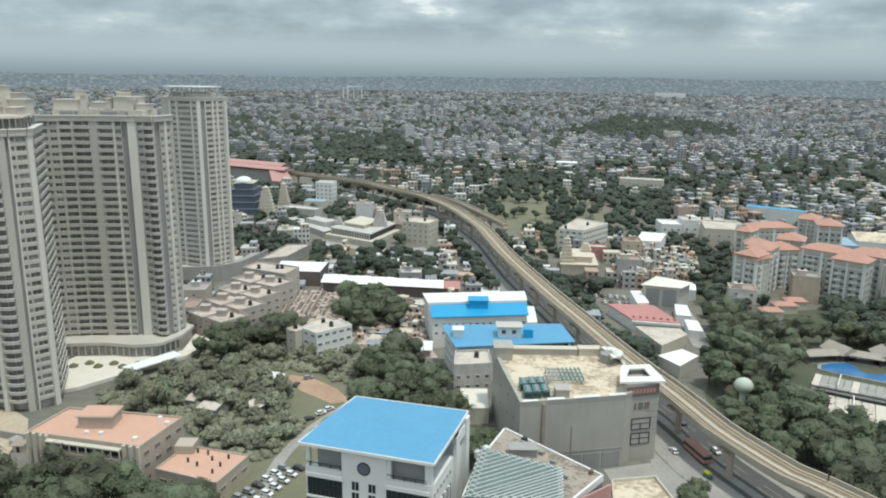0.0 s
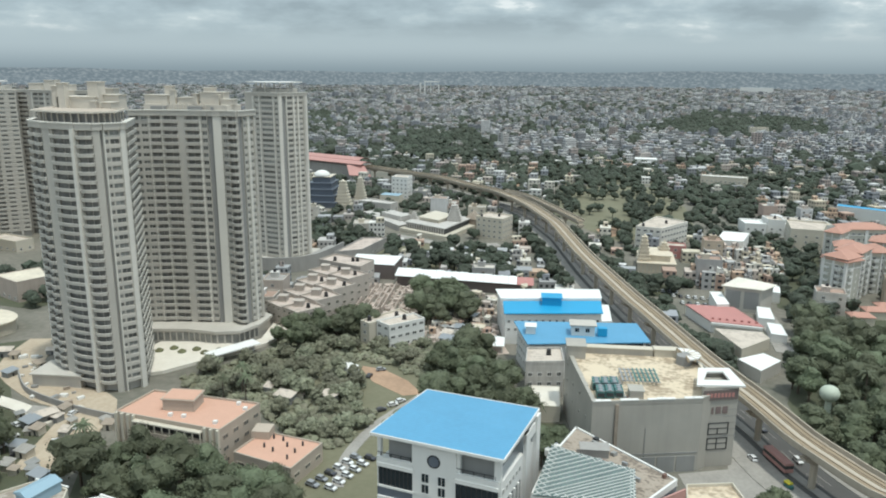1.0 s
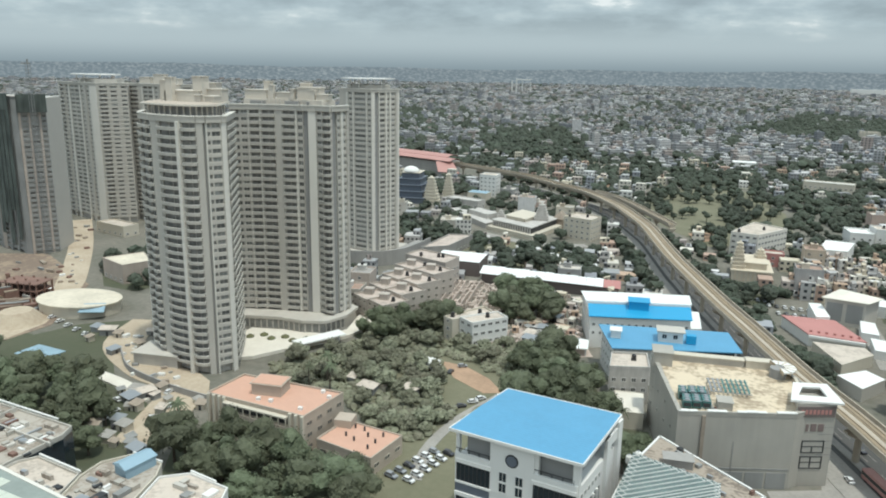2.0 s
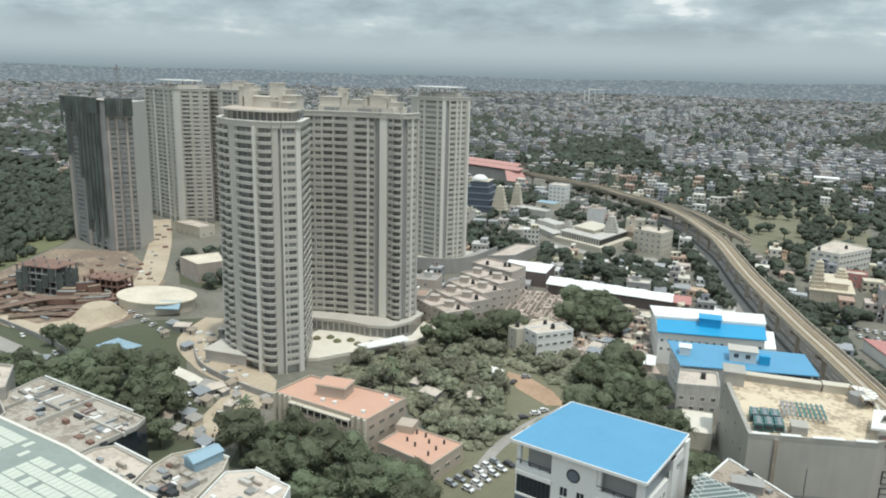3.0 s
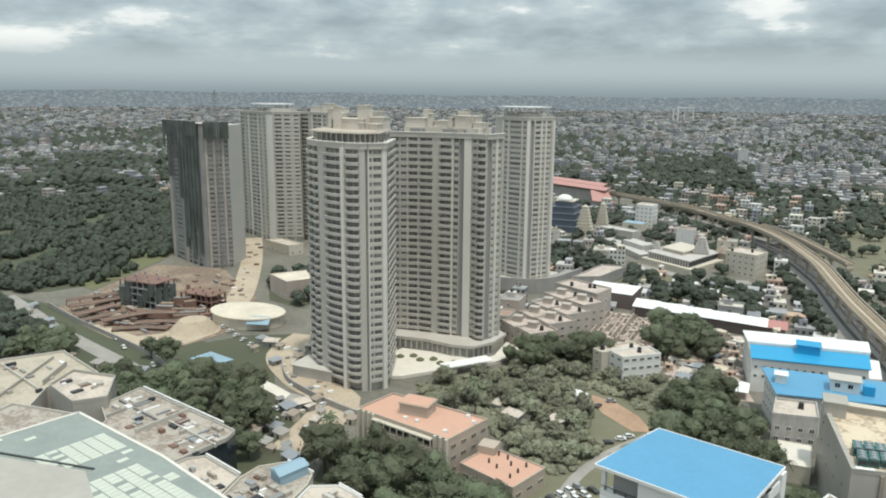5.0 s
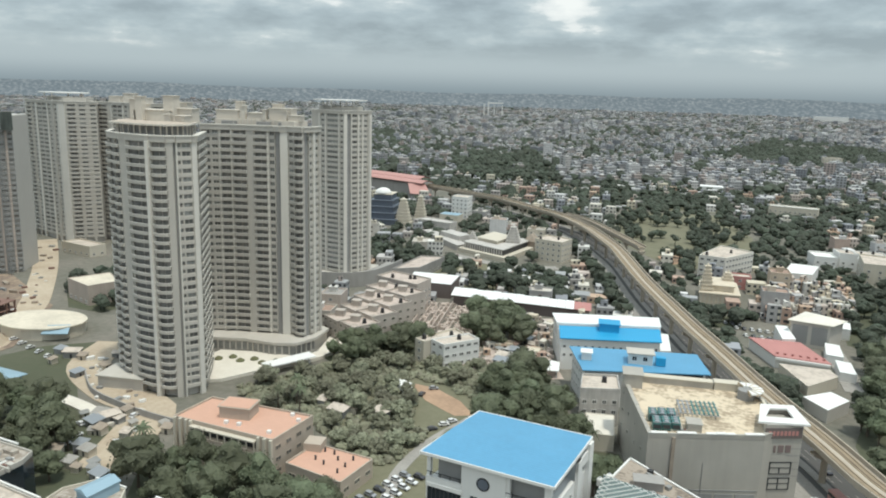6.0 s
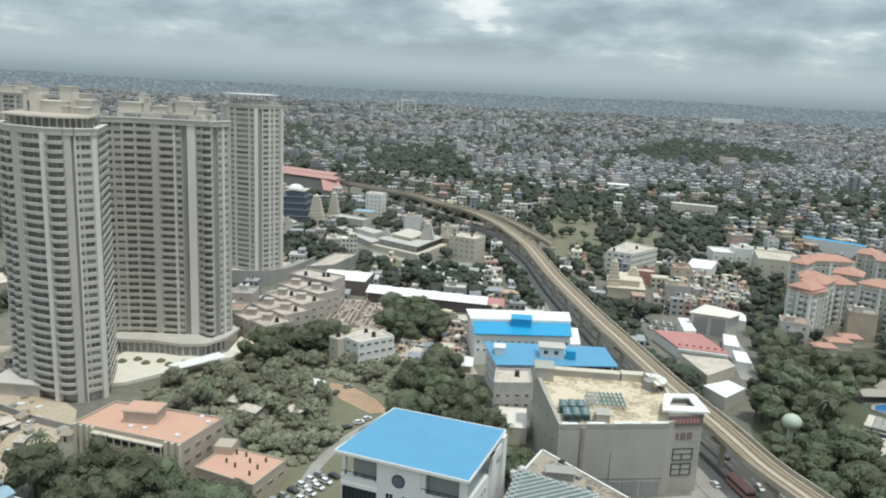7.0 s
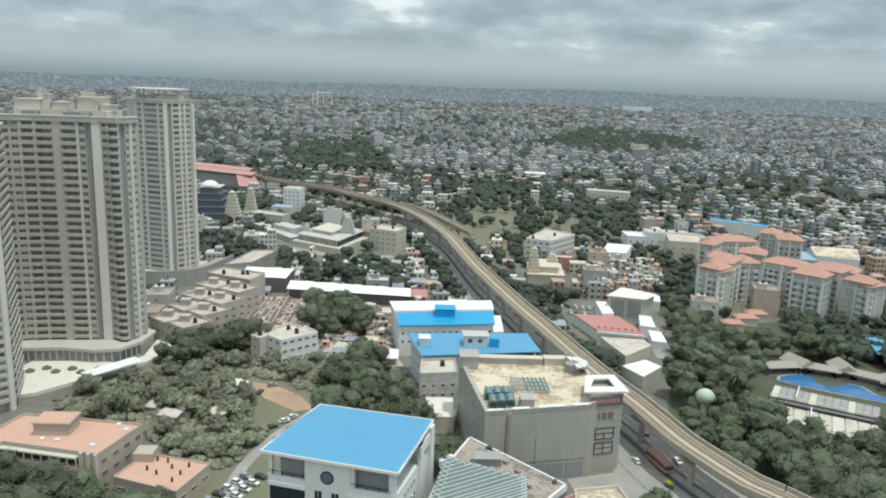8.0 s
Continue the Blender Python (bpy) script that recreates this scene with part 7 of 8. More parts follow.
    # low divider walls, ducts and pipe runs on the terraces
    for x0, y0, x1, y1, z, hh, m in ((-150, 155, -153, 138, 13.1, 1.3, "tower"), (-166, 158.5, -168, 142, 13.1, 1.0, "mall"), (-150, 147, -128, 141, 13.1, 0.9, "tower"), (-174, 152, -152, 146, 13.1, 0.8, "raw"),
                                     (-222, 168, -205, 133, 13.6, 1.1, "mall"), (-232, 156, -200, 146, 13.6, 1.0, "tower"), (-212, 165, -204, 150, 13.6, 1.8, "mall")):
        solid("roof_wall", Build().along((x0, y0), (x1, y1), -0.2, 0.2, z, z + hh), M[m], "low grey divider wall on the terrace roof", "wall", "terrace divider walls")
    for i in range(9):
        x, y, l = -170 + i * 4.8, 157 - i * 1.3, 3.0 + (i * 7 % 5)
        solid("duct", Build().along((x, y), (x - 0.25 * l, y - l), -0.35, 0.35, 13.12, 13.7), M["steel" if i % 2 else "white"], "pale metal duct on the terrace roof", "duct", "terrace ducts")
    zones = [([(-174, 160), (-129, 148), (-128, 133), (-165, 142), (-174, 148)], 13.12, 34), ([(-230, 156), (-222, 170), (-200, 161), (-198, 144), (-208, 132)], 13.62, 14), ([(-111, 132), (-110, 137), (-107, 135), (-98.6, 131), (-97, 134), (-95, 115), (-108, 119)], 12.52, 30), ([(-93.6, 133), (-89, 136), (-80, 133), (-76, 120), (-91, 115)], 12.32, 16), ([(-129, 132), (-114, 129), (-112, 120), (-126, 124.6), (-131, 127)], 12.72, 14), ([(-196, 156), (-186, 157), (-177, 147), (-181, 143), (-194, 149)], 16.12, 8)]
    for zone, z, k in zones:
        done = 0
        while done < k:
            x, y = r.uniform(min(p[0] for p in zone), max(p[0] for p in zone)), r.uniform(min(p[1] for p in zone), max(p[1] for p in zone))
            if not inside(x, y, zone):
                continue
            done += 1
            w, d, h = r.uniform(0.6, 3.6), r.uniform(0.6, 2.2), r.uniform(0.3, 1.2)
            b = Build().box(-w / 2, -d / 2, 0, w / 2, d / 2, h)
            u_ = tagged(new("roof_unit", b.mesh("roof_unit", M[r.choice(["steel", "white", "tower", "mall", "rust", "worn_roof", "raw", "dark"])])), "small box unit of roof plant on a flat roof", "roof plant", "roof units")
            u_.matrix_basis = pose(x, y, z, 0, 0, -15 + r.choice((0, 90)))


def site():
    r = random.Random(21)
    bounds = [(-312, 246), (-252, 226), (-228, 222), (-226, 262), (-256, 300), (-300, 336), (-330, 318)]
    cx, cy = -266, 280
    for ring in range(11):
        R = 12 + ring * 3.3 + r.uniform(-0.6, 0.6)
        a = 2.7 + r.uniform(0, 0.2)
        while a < 5.9:
            da = r.uniform(5, 13) / R
            x, y = cx + R * math.cos(a + da / 2), cy + R * math.sin(a + da / 2)
            w, h = r.uniform(1.2, 2.9), r.uniform(0.6, 1.6) + max(0.0, 3.4 - ring * 0.4)
            if inside(x, y, bounds) and r.random() < 0.74 and not any(abs(x - u) < 15 and abs(y - v) < 9 for u, v in ((-281, 268), (-256, 279))):
                t = thing("formwork", (x, y, 0), "low rust-brown curved formwork deck on the building site", "formwork", "site formwork")
                e, tilt = r.uniform(-1.6, 1.6), r.uniform(-2.5, 2.5)
                arc = [Vector((cx + (R + e + tilt * k / 4) * math.cos(a + da * k / 4), cy + (R + e + tilt * k / 4) * math.sin(a + da * k / 4))) for k in range(5)]
                deck = Build()
                ribbon(deck, arc, -w / 2, w / 2, h, h + 0.35)
                part("deck", deck, M[r.choice(("rust", "rust", "wood", "bark", "site_earth", "raw"))], t)
                for p in (arc[0], arc[2], arc[4]):
                    part("post", Build().box(p.x - 0.15, p.y - 0.15, 0, p.x + 0.15, p.y + 0.15, h), M["rust"], t)
                side = Build()
                ribbon(side, arc, w / 2 - 0.2, w / 2, h * 0.3, h)
                part("side_form", side, M["rust"], t)
            a += da + r.uniform(0.0, 2.5) / R
    for i, (x, y, w, d, h) in enumerate(((-281, 268, 24, 14, 13.4), (-256, 279, 20, 11, 6.4))):
        t = thing("concrete_frame", (x, y, 0), "dark netted concrete frame of a half-built block", "concrete frame")
        take([(x - w / 2, y - d / 2), (x + w / 2, y - d / 2), (x + w / 2, y + d / 2), (x - w / 2, y + d / 2)], 0)
        for k in range(int(h // 3.2) + 1):
            part("slab", Build().box(x - w / 2, y - d / 2, k * 3.2, x + w / 2, y + d / 2, k * 3.2 + 0.35), M["rust" if i or k == int(h // 3.2) else "raw"], t)
        for k in range(7):
            sx = -0.47 + 0.94 * k / 6
            for sy in (-0.45, 0.0, 0.45):
                part("column", Build().box(x + sx * w - 0.3, y + sy * d - 0.3, 0, x + sx * w + 0.3, y + sy * d + 0.3, h + 1.2 * (k % 2)), M["rust" if i else "raw"], t)
            if k < 6 and not i:
                part("net", Build().box(x + sx * w, y - d / 2 - 0.3, 0.5 + 3.2 * (k % 3), x + (sx + 0.15) * w, y - d / 2 - 0.15, h * (0.72, 0.95, 0.5)[k % 3 - k // 3]), M["net"], t)
        for k in range(0 if i else 3):
            part("net", Build().box(x + w / 2 + 0.15, y - d / 2 + d * k / 3, 1.0, x + w / 2 + 0.3, y - d / 2 + d * (k + 0.8) / 3, h * 0.8), M["net"], t)
    # long timber and rust decks stepping down into the excavation
    for pts, w, z in (([(-313, 247), (-306, 258), (-300, 270)], 3.4, 3.2), ([(-304, 242), (-298, 254), (-294, 266)], 4.6, 2.6), ([(-291, 234), (-289, 246), (-288, 256)], 5.0, 2.2), ([(-283, 230), (-280, 240), (-278, 252)], 3.6, 1.6),
                      ([(-271, 231), (-267, 242), (-262, 250), (-250, 256)], 4.2, 2.8), ([(-258, 237), (-249, 245), (-240, 248)], 3.6, 1.8), ([(-262, 228), (-252, 236), (-240, 240)], 2.6, 1.0)):
        line = curve_points(pts, 3)
        t = thing("timber_deck", (line[0].x, line[0].y, 0), "long rust-red timber deck on props over the excavation", "deck", "site decks")
        slab = Build()
        ribbon(slab, line, -w / 2, w / 2, z, z + 0.3)
        part("deck", slab, M["rust"], t)
        for o in (-w / 2, w / 2 - 0.25):
            lip = Build()
            ribbon(lip, line, o, o + 0.25, z + 0.3, z + 0.75)
            part("edge_form", lip, M["wood"], t)
        for k, p in enumerate(line[::2]):
            n = sides(line, min(2 * k, len(line) - 1))
            for o in (-w * 0.4, w * 0.4):
                part("prop", Build().taper(p.x + n.x * o, p.y + n.y * o, 0, 0.14, z, 0.14, n=6), M["rust"], t)
    for i in range(30):
        f, o = r.random(), r.uniform(-7, 7)
        x, y, s0 = -330 + 90 * f + o * 0.8, 410 - 130 * f + o * 0.6, r.uniform(0.5, 1.6)
        b = Build().box(-s0, -s0 * 0.6, 0, s0, s0 * 0.6, s0 * 0.7)
        o = tagged(new("pallet", b.mesh("pallet", M[r.choice(["raw", "wood", "white", "rust", "steel"])])), "stacked building material beside the haul road", "pallet", "site pallets")
        o.matrix_basis = pose(x, y, 0.2, 0, 0, r.uniform(0, 90))
    for i in range(64):
        x, y = r.uniform(-325, -232), r.uniform(232, 330)
        if not inside(x, y, [(-322, 264), (-250, 230), (-232, 268), (-250, 300), (-300, 340)]) or not free(x, y, 0.5):
            continue
        w, d, h = r.uniform(1.5, 7), r.uniform(0.6, 3), r.uniform(0.4, 1.8)
        b = Build().box(-w / 2, -d / 2, 0, w / 2, d / 2, h).box(-w / 2 + 0.2, -d / 2 - 0.2, h, w / 2 - 0.3, d / 2 - 0.1, h * 1.4)
        o = tagged(new("pallet", b.mesh("pallet", M[r.choice(["rust", "wood", "raw", "steel", "rust", "paving"])])), "loaded pallet on the churned site earth", "pallet", "site pallets")
        o.matrix_basis = pose(x, y, 0.03, 0, 0, r.uniform(-50, 10))
    for i in range(70):
        x, y = r.uniform(-186, -132), r.uniform(202, 262)
        if not inside(x, y, [(-186, 262), (-178, 226), (-150, 206), (-132, 202), (-134, 212), (-160, 224), (-168, 262)]):
            continue
        s0 = r.uniform(0.4, 1.5)
        b = Build().box(-s0, -s0 * 0.5, 0, s0, s0 * 0.5, s0 * 0.8).box(-s0 * 0.5, -s0 * 0.6, 0, s0 * 0.3, s0 * 0.8, s0 * 0.5)
        o = tagged(new("pallet", b.mesh("pallet", M[r.choice(["white", "raw", "white", "wood", "steel", "cream"])])), "stacked pale building material on the sandy track", "pallet", "track pallets")
        o.matrix_basis = pose(x, y, 0.21, 0, 0, r.uniform(0, 90))
    b = Build().taper(-232, 246, 0, 11, 5, 6, n=12)
    solid("earth_mound", b, M["earth"], "steep cut mound of sandy earth", "earth mound")
    ring = [(-219 + 18 * math.cos(i * math.pi / 14), 267 + 12.5 * math.sin(i * math.pi / 14)) for i in range(28)]
    t = thing("round_pavilion", (-219, 267, 0), "round low building with cream canvas-like roof", "pavilion")
    take(ring, 2)
    part("wall", Build().prism(ring, 0, 4.6), M["cream"], t)
    part("roof", Build().prism(grown(ring, 0.8), 4.6, 5.2), M["canvas_roof"], t)
    part("porch", Build().add([(-210, 254, 3.6), (-200, 257, 3.6), (-203, 263, 5.4), (-211, 260, 5.4), (-210, 254, 3.3), (-200, 257, 3.3), (-203, 263, 4.6), (-211, 260, 4.6)],
                              [(0, 1, 2, 3), (7, 6, 5, 4), (0, 4, 5, 1), (1, 5, 6, 2), (2, 6, 7, 3), (3, 7, 4, 0)]), M["pale_blue"], t)
    block("club_house", "beige cubic club house with cream roof", "building", [(-242, 314), (-224, 304), (-216, 316), (-230, 330)], 9.5, wall="site_tan", roof="canvas_roof", floors=1, edges=(0, 1), gap=5, parapet=0.4)
    block("site_office", "low site office with flat roof", "building", [(-312, 402), (-286, 392), (-282, 402), (-306, 412)], 6, wall="cream", roof="beige_roof", floors=1, edges=(0, 1), gap=5)
    take([(-284, 228), (-232, 214), (-206, 214), (-204, 226), (-222, 258), (-262, 264)], 1)
    take([(-204, 212), (-199, 221), (-184, 218), (-172, 200), (-186, 192)], 2)
    solid("tent", Build().hip([(-201, 210.5), (-188.5, 207.5), (-186, 216.5), (-199, 219.5)], 3.0, 1.2, 0.5, 0.15).box(-200, 211, 0, -199.7, 211.3, 3).box(-189.4, 208.4, 0, -189.1, 208.7, 3).box(-187.4, 215.4, 0, -187.1, 215.7, 3).box(-198.4, 218, 0, -198.1, 218.3, 3), M["pale_blue"], "pale blue tarpaulin tent roof", "tent")
    # paved terrace round the tall tower
    flat("terrace", [(-140, 248), (-136, 262), (-116, 264), (-104, 262), (-99, 270), (-101, 300), (-92, 294), (-88, 282), (-96, 264), (-102, 256), (-112, 246), (-122, 234), (-126, 232)], "pale_terrace", "pale sandy paved terrace by the tower", "terrace", z=1.2)
    for i in range(6):
        x, y = -132 + i * 4.4, 252 + (i % 2) * 3
        t = solid("planter", Build().taper(x, y, 1.2, 1.6, 1.7, 1.6, n=12).taper(x, y, 1.7, 1.3, 2.3, 0.7, n=10), M["grass"], "round terrace planter with low shrub", "planter", "terrace planters")
    solid("canopy_roof", Build().prism(ccw([(-112, 246), (-107.5, 242.5), (-95, 258), (-99.5, 262)]), 3.4, 3.8).box(-109, 245.2, 0, -108.6, 245.6, 3.4).box(-98.4, 258.4, 0, -98, 258.8, 3.4), M["white_sheet"], "long white canopy roof by the drive", "canopy")
    b = Build()
    ribbon(b, curve_points([(-170, 226), (-158, 213), (-142, 205), (-128, 200), (-112, 196)], 3), -0.2, 0.2, 0, 2.4)
    solid("boundary_wall", b, M["retaining"], "long grey boundary wall along the track", "wall", kind="structure")
    b = Build()
    ribbon(b, curve_points([(-321, 243.4), (-283, 230), (-228, 213.4), (-205, 203)], 4), -0.2, 0.2, 0, 2.2)
    solid("boundary_wall", b, M["retaining"], "long grey site boundary wall", "wall", kind="structure")


apartment_range()
hall_and_temple()
station()
water_park()
far_landmarks()
mall_podium()
site()


# ---- planting and the spread of the city ----
WOODS = [
    [(92, 122), (230, 100), (280, 200), (270, 320), (222, 345), (150, 330), (122, 330), (108, 290), (100, 262), (88, 235), (86, 212), (92, 190), (97, 165)],
    [(-20, 271), (-6, 262), (0, 240), (5, 212), (-2, 206), (-26, 214), (-34, 236), (-22, 250)],
    [(-50, 340), (-25, 340), (-20, 296), (-42, 294)],
    [(-114, 170), (-97, 178), (-70, 166), (-52, 165), (-50, 140), (-72, 138), (-78, 144), (-96, 150), (-108, 154)],
    [(-214, 186), (-182, 200), (-156, 194), (-136, 178), (-126, 158), (-150, 160), (-180, 166), (-206, 172)],
    [(144, 480), (176, 448), (146, 372), (126, 330), (118, 340), (132, 400), (126, 440)],
    [(6, 212), (16, 212), (18, 184), (9, 186)],
    [(38, 700), (118, 705), (130, 600), (118, 505), (63, 468), (44, 507), (22, 570)],
    [(-146, 498), (-105, 482), (-86, 418), (-124, 428), (-150, 440)],
    [(-66, 450), (-9, 438), (-4, 380), (-58, 388), (-84, 400), (-86, 440)],
    [(-252, 1190), (-70, 1225), (-20, 900), (-60, 830), (-150, 900), (-284, 1500)],
    [(0, 950), (150, 880), (140, 720), (20, 720)],
    [(218, 1390), (460, 1990), (640, 1700), (500, 1300), (330, 1225)],
    [(-262, 340), (-236, 350), (-200, 330), (-212, 296), (-232, 300), (-246, 318)],
    [(58, 350), (76, 352), (80, 372), (56, 370)],
    [(-99, 270), (-88, 282), (-70, 300), (-62, 296), (-58, 272), (-80, 256), (-90, 262)],
    [(-233, 213), (-216, 224), (-200, 222), (-186, 204), (-214, 198)],
    [(-362, 248), (-322, 240), (-300, 222), (-272, 204), (-262, 196), (-290, 186), (-350, 205)],
    [(-226, 238), (-204, 232), (-188, 226), (-198, 211), (-222, 215)],
    [(-300, 218), (-250, 198), (-238, 184), (-300, 180), (-360, 215)],
]
OPEN = (WOODS[7], WOODS[9], WOODS[11])          # groves with clearings
FOREST = [(-348, 345), (-335, 290), (-345, 262), (-400, 240), (-640, 340), (-690, 430), (-560, 560), (-430, 520)]
SCRUB = [(-114, 230), (-100, 246), (-89, 262), (-91, 292), (-69, 315), (-58, 300), (-35, 272), (-20, 273), (-14, 233), (-31, 217), (-40, 196), (-53, 188), (-66, 196), (-80, 212), (-102, 218)]
r = random.Random(77)


def in_view(x, y, margin=4.0):
    a = math.degrees(math.atan2(-x, y))
    return y > 60 and -34 - margin < a < 58 + margin


def icosahedron():
    g = (1 + 5 ** 0.5) / 2
    v = [Vector(p).normalized() for p in ((-1, g, 0), (1, g, 0), (-1, -g, 0), (1, -g, 0), (0, -1, g), (0, 1, g), (0, -1, -g), (0, 1, -g), (g, 0, -1), (g, 0, 1), (-g, 0, -1), (-g, 0, 1))]
    f = [(0, 11, 5), (0, 5, 1), (0, 1, 7), (0, 7, 10), (0, 10, 11), (1, 5, 9), (5, 11, 4), (11, 10, 2), (10, 7, 6), (7, 1, 8), (3, 9, 4), (3, 4, 2), (3, 2, 6), (3, 6, 8), (3, 8, 9), (4, 9, 5), (2, 4, 11), (6, 2, 10), (8, 6, 7), (9, 8, 1)]
    return v, f


ICO_V, ICO_F = icosahedron()


def clump(b, x, y, z, s, sz, rnd):
    """One uneven clump of foliage."""
    b.add([(x + p.x * s * rnd.uniform(0.7, 1.25), y + p.y * s * rnd.uniform(0.7, 1.25), z + p.z * sz * rnd.uniform(0.7, 1.25)) for p in ICO_V], ICO_F)


def ball():
    """A finer ball: every side of the icosahedron split in two."""
    v, f, mid = list(ICO_V), [], {}
    for tri in ICO_F:
        m = []
        for i in range(3):
            key = tuple(sorted((tri[i], tri[(i + 1) % 3])))
            if key not in mid:
                mid[key] = len(v)
                v.append(((v[key[0]] + v[key[1]]) / 2).normalized())
            m.append(mid[key])
        f += [(tri[0], m[0], m[2]), (tri[1], m[1], m[0]), (tri[2], m[2], m[1]), (m[0], m[1], m[2])]
    return v, f


BALL_V, BALL_F = ball()


def mass(b, x, y, z, s, sz, rnd, lobes=0.42):
    """The lobed body of a crown, uneven all round."""
    o = Vector((rnd.uniform(0, 90), rnd.uniform(0, 90), rnd.uniform(0, 90)))
    b.add([(x + p.x * s * k, y + p.y * s * k, z + p.z * sz * k) for p, k in ((p, 1 + lobes * noise.noise(p * 1.9 + o) + rnd.uniform(-0.2, 0.2)) for p in BALL_V)], BALL_F)


def spray(b, c, out, w, rnd):
    """A small spray of leaves that lies roughly along the crown's skin."""
    u = Vector((rnd.gauss(0, 1), rnd.gauss(0, 1), rnd.gauss(0, 0.5))).normalized()
    v = u.cross(out + Vector((rnd.gauss(0, 0.35), rnd.gauss(0, 0.35), 0.35))).normalized()
    b.add([c - u * w, c - v * w * 0.7 - u * 0.2 * w, c + u * w, c + v * w * 0.7 + u * 0.1 * w], [(0, 1, 2, 3)])


def tree_kind(seed, h, spread, low, leaves):
    """A tapered trunk with limbs, and a lobed crown clothed in leaf sprays."""
    rnd = random.Random(seed)
    b = Build().taper(0, 0, 0, 0.28 + h * 0.012, h * low, 0.2 + h * 0.006, n=7)
    heads = []
    for i in range(7):
        a = i * 2 * math.pi / 7 + rnd.uniform(-0.4, 0.4)
        rr, zz = spread * rnd.uniform(0.4, 0.68), h * rnd.uniform(low + 0.16, 0.82)
        b.taper(0, 0, h * low * rnd.uniform(0.8, 1.0), 0.16, zz, 0.05, n=5, x1=rr * math.cos(a), y1=rr * math.sin(a))
        heads.append((rr * math.cos(a), rr * math.sin(a), zz, spread * rnd.uniform(0.4, 0.56)))
    heads.append((0, 0, h * 0.86, spread * 0.55))
    crown = Build()
    mass(crown, 0, 0, h * 0.62, spread * 0.6, h * 0.24, rnd)
    for x, y, z, s in heads:
        mass(crown, x, y, z, s * 0.8, s * 0.66, rnd)
        for k in range(int(leaves * 2.6)):
            d = Vector((rnd.gauss(0, 1), rnd.gauss(0, 1), rnd.gauss(0.25, 0.8))).normalized()
            spray(crown, Vector((x, y, z)) + Vector((d.x, d.y, d.z * 0.82)) * s * rnd.uniform(0.72, 1.12), d, rnd.uniform(0.18, 0.42), rnd)
    return b, crown


def palm_kind(seed, h):
    rnd = random.Random(seed)
    b = Build().taper(0, 0, 0, 0.25, h, 0.16, n=7, x1=0.4, y1=0.2)
    crown = Build()
    for i in range(16):
        a, lift = i * 2 * math.pi / 16 + rnd.uniform(-0.15, 0.15), rnd.uniform(0.1, 1.0)
        prev, pw = Vector((0.4, 0.2, h)), 0.15
        for k in range(1, 6):
            f = k / 5
            q = Vector((0.4 + 3.0 * f * math.cos(a), 0.2 + 3.0 * f * math.sin(a), h + lift * 1.4 * math.sin(f * 2.2) - 2.2 * f * f * (1.1 - lift * 0.6)))
            w = 0.45 * (1 - f) + 0.06
            s = Vector((-math.sin(a), math.cos(a), 0))
            crown.add([prev - s * pw, q - s * w, q + s * w, prev + s * pw], [(0, 1, 2, 3)])
            prev, pw = q, w
    return b, crown


def grow(name, label, category, build_pair, group, leaves="leaf"):
    t = thing(name, (0, 0, 0), label, category, group)
    part("trunk", build_pair[0], M["bark"], t)
    part("crown", build_pair[1], M[leaves], t)
    return t


KINDS = [grow("tree", "dark green broad-crowned leafy tree", "tree", tree_kind(1, 11, 5.2, 0.24, 54), "trees"),
         grow("tree", "tall dense dark green tree", "tree", tree_kind(2, 13.5, 5.6, 0.24, 60), "trees"),
         grow("tree", "small rounded green tree", "tree", tree_kind(3, 7.5, 3.6, 0.22, 42), "trees"),
         grow("tree", "spreading rain tree with dark crown", "tree", tree_kind(4, 12, 7.4, 0.3, 74), "trees"),
         grow("tree", "slim light green tree", "tree", tree_kind(5, 10, 3.4, 0.25, 42), "trees")]
BUSH = tagged(new("bush", tree_kind(6, 3.6, 2.6, 0.2, 30)[1].mesh("bush", M["scrub"])), "low tangled pale green scrub bush", "bush", "scrub bushes")
PALM = grow("palm_tree", "slender coconut palm with drooping fronds", "palm tree", palm_kind(7, 9), "palm trees")
PALE = [grow("tree", "pale olive scrub tree", "tree", tree_kind(8, 6.5, 3.4, 0.3, 40), "scrub trees", "scrub"),
        grow("tree", "thin pale green sapling", "tree", tree_kind(9, 5.5, 2.4, 0.35, 32), "scrub trees", "scrub")]
used = collections.Counter()


def plant(kind, x, y, s):
    m = pose(x, y, 0, 0, 0, r.uniform(0, 360))
    if used[kind.name] == 0:
        kind.matrix_basis, t = m, kind
    else:
        t = copy_thing(kind, m)
    t.scale = (s, s, s * r.uniform(0.85, 1.1))
    used[kind.name] += 1


def wood_at(x, y):
    return any(inside(x, y, w) for w in WOODS if w not in OPEN[1:])


take([(92, 214), (98, 213), (99, 225), (92, 226)], 0)
take([(134, 300), (156, 294), (172, 322), (176, 342), (146, 326)], 0)
take([(-56, 252), (-44, 250), (-30, 236), (-27, 222), (-36, 210), (-46, 212), (-50, 232)], 0)
for level, (w, nm) in enumerate([(w, "wood floor of dark undergrowth") for w in WOODS] + [(FOREST, "green scrubby forest floor"), (SCRUB, "overgrown green waste ground")]):
    flat("undergrowth", w, "scrub_floor" if w is SCRUB or w in OPEN else "undergrowth", nm, "undergrowth", z=0.004 * (level + 1))
near_spots, mid_spots = [], []
far_b = Build()
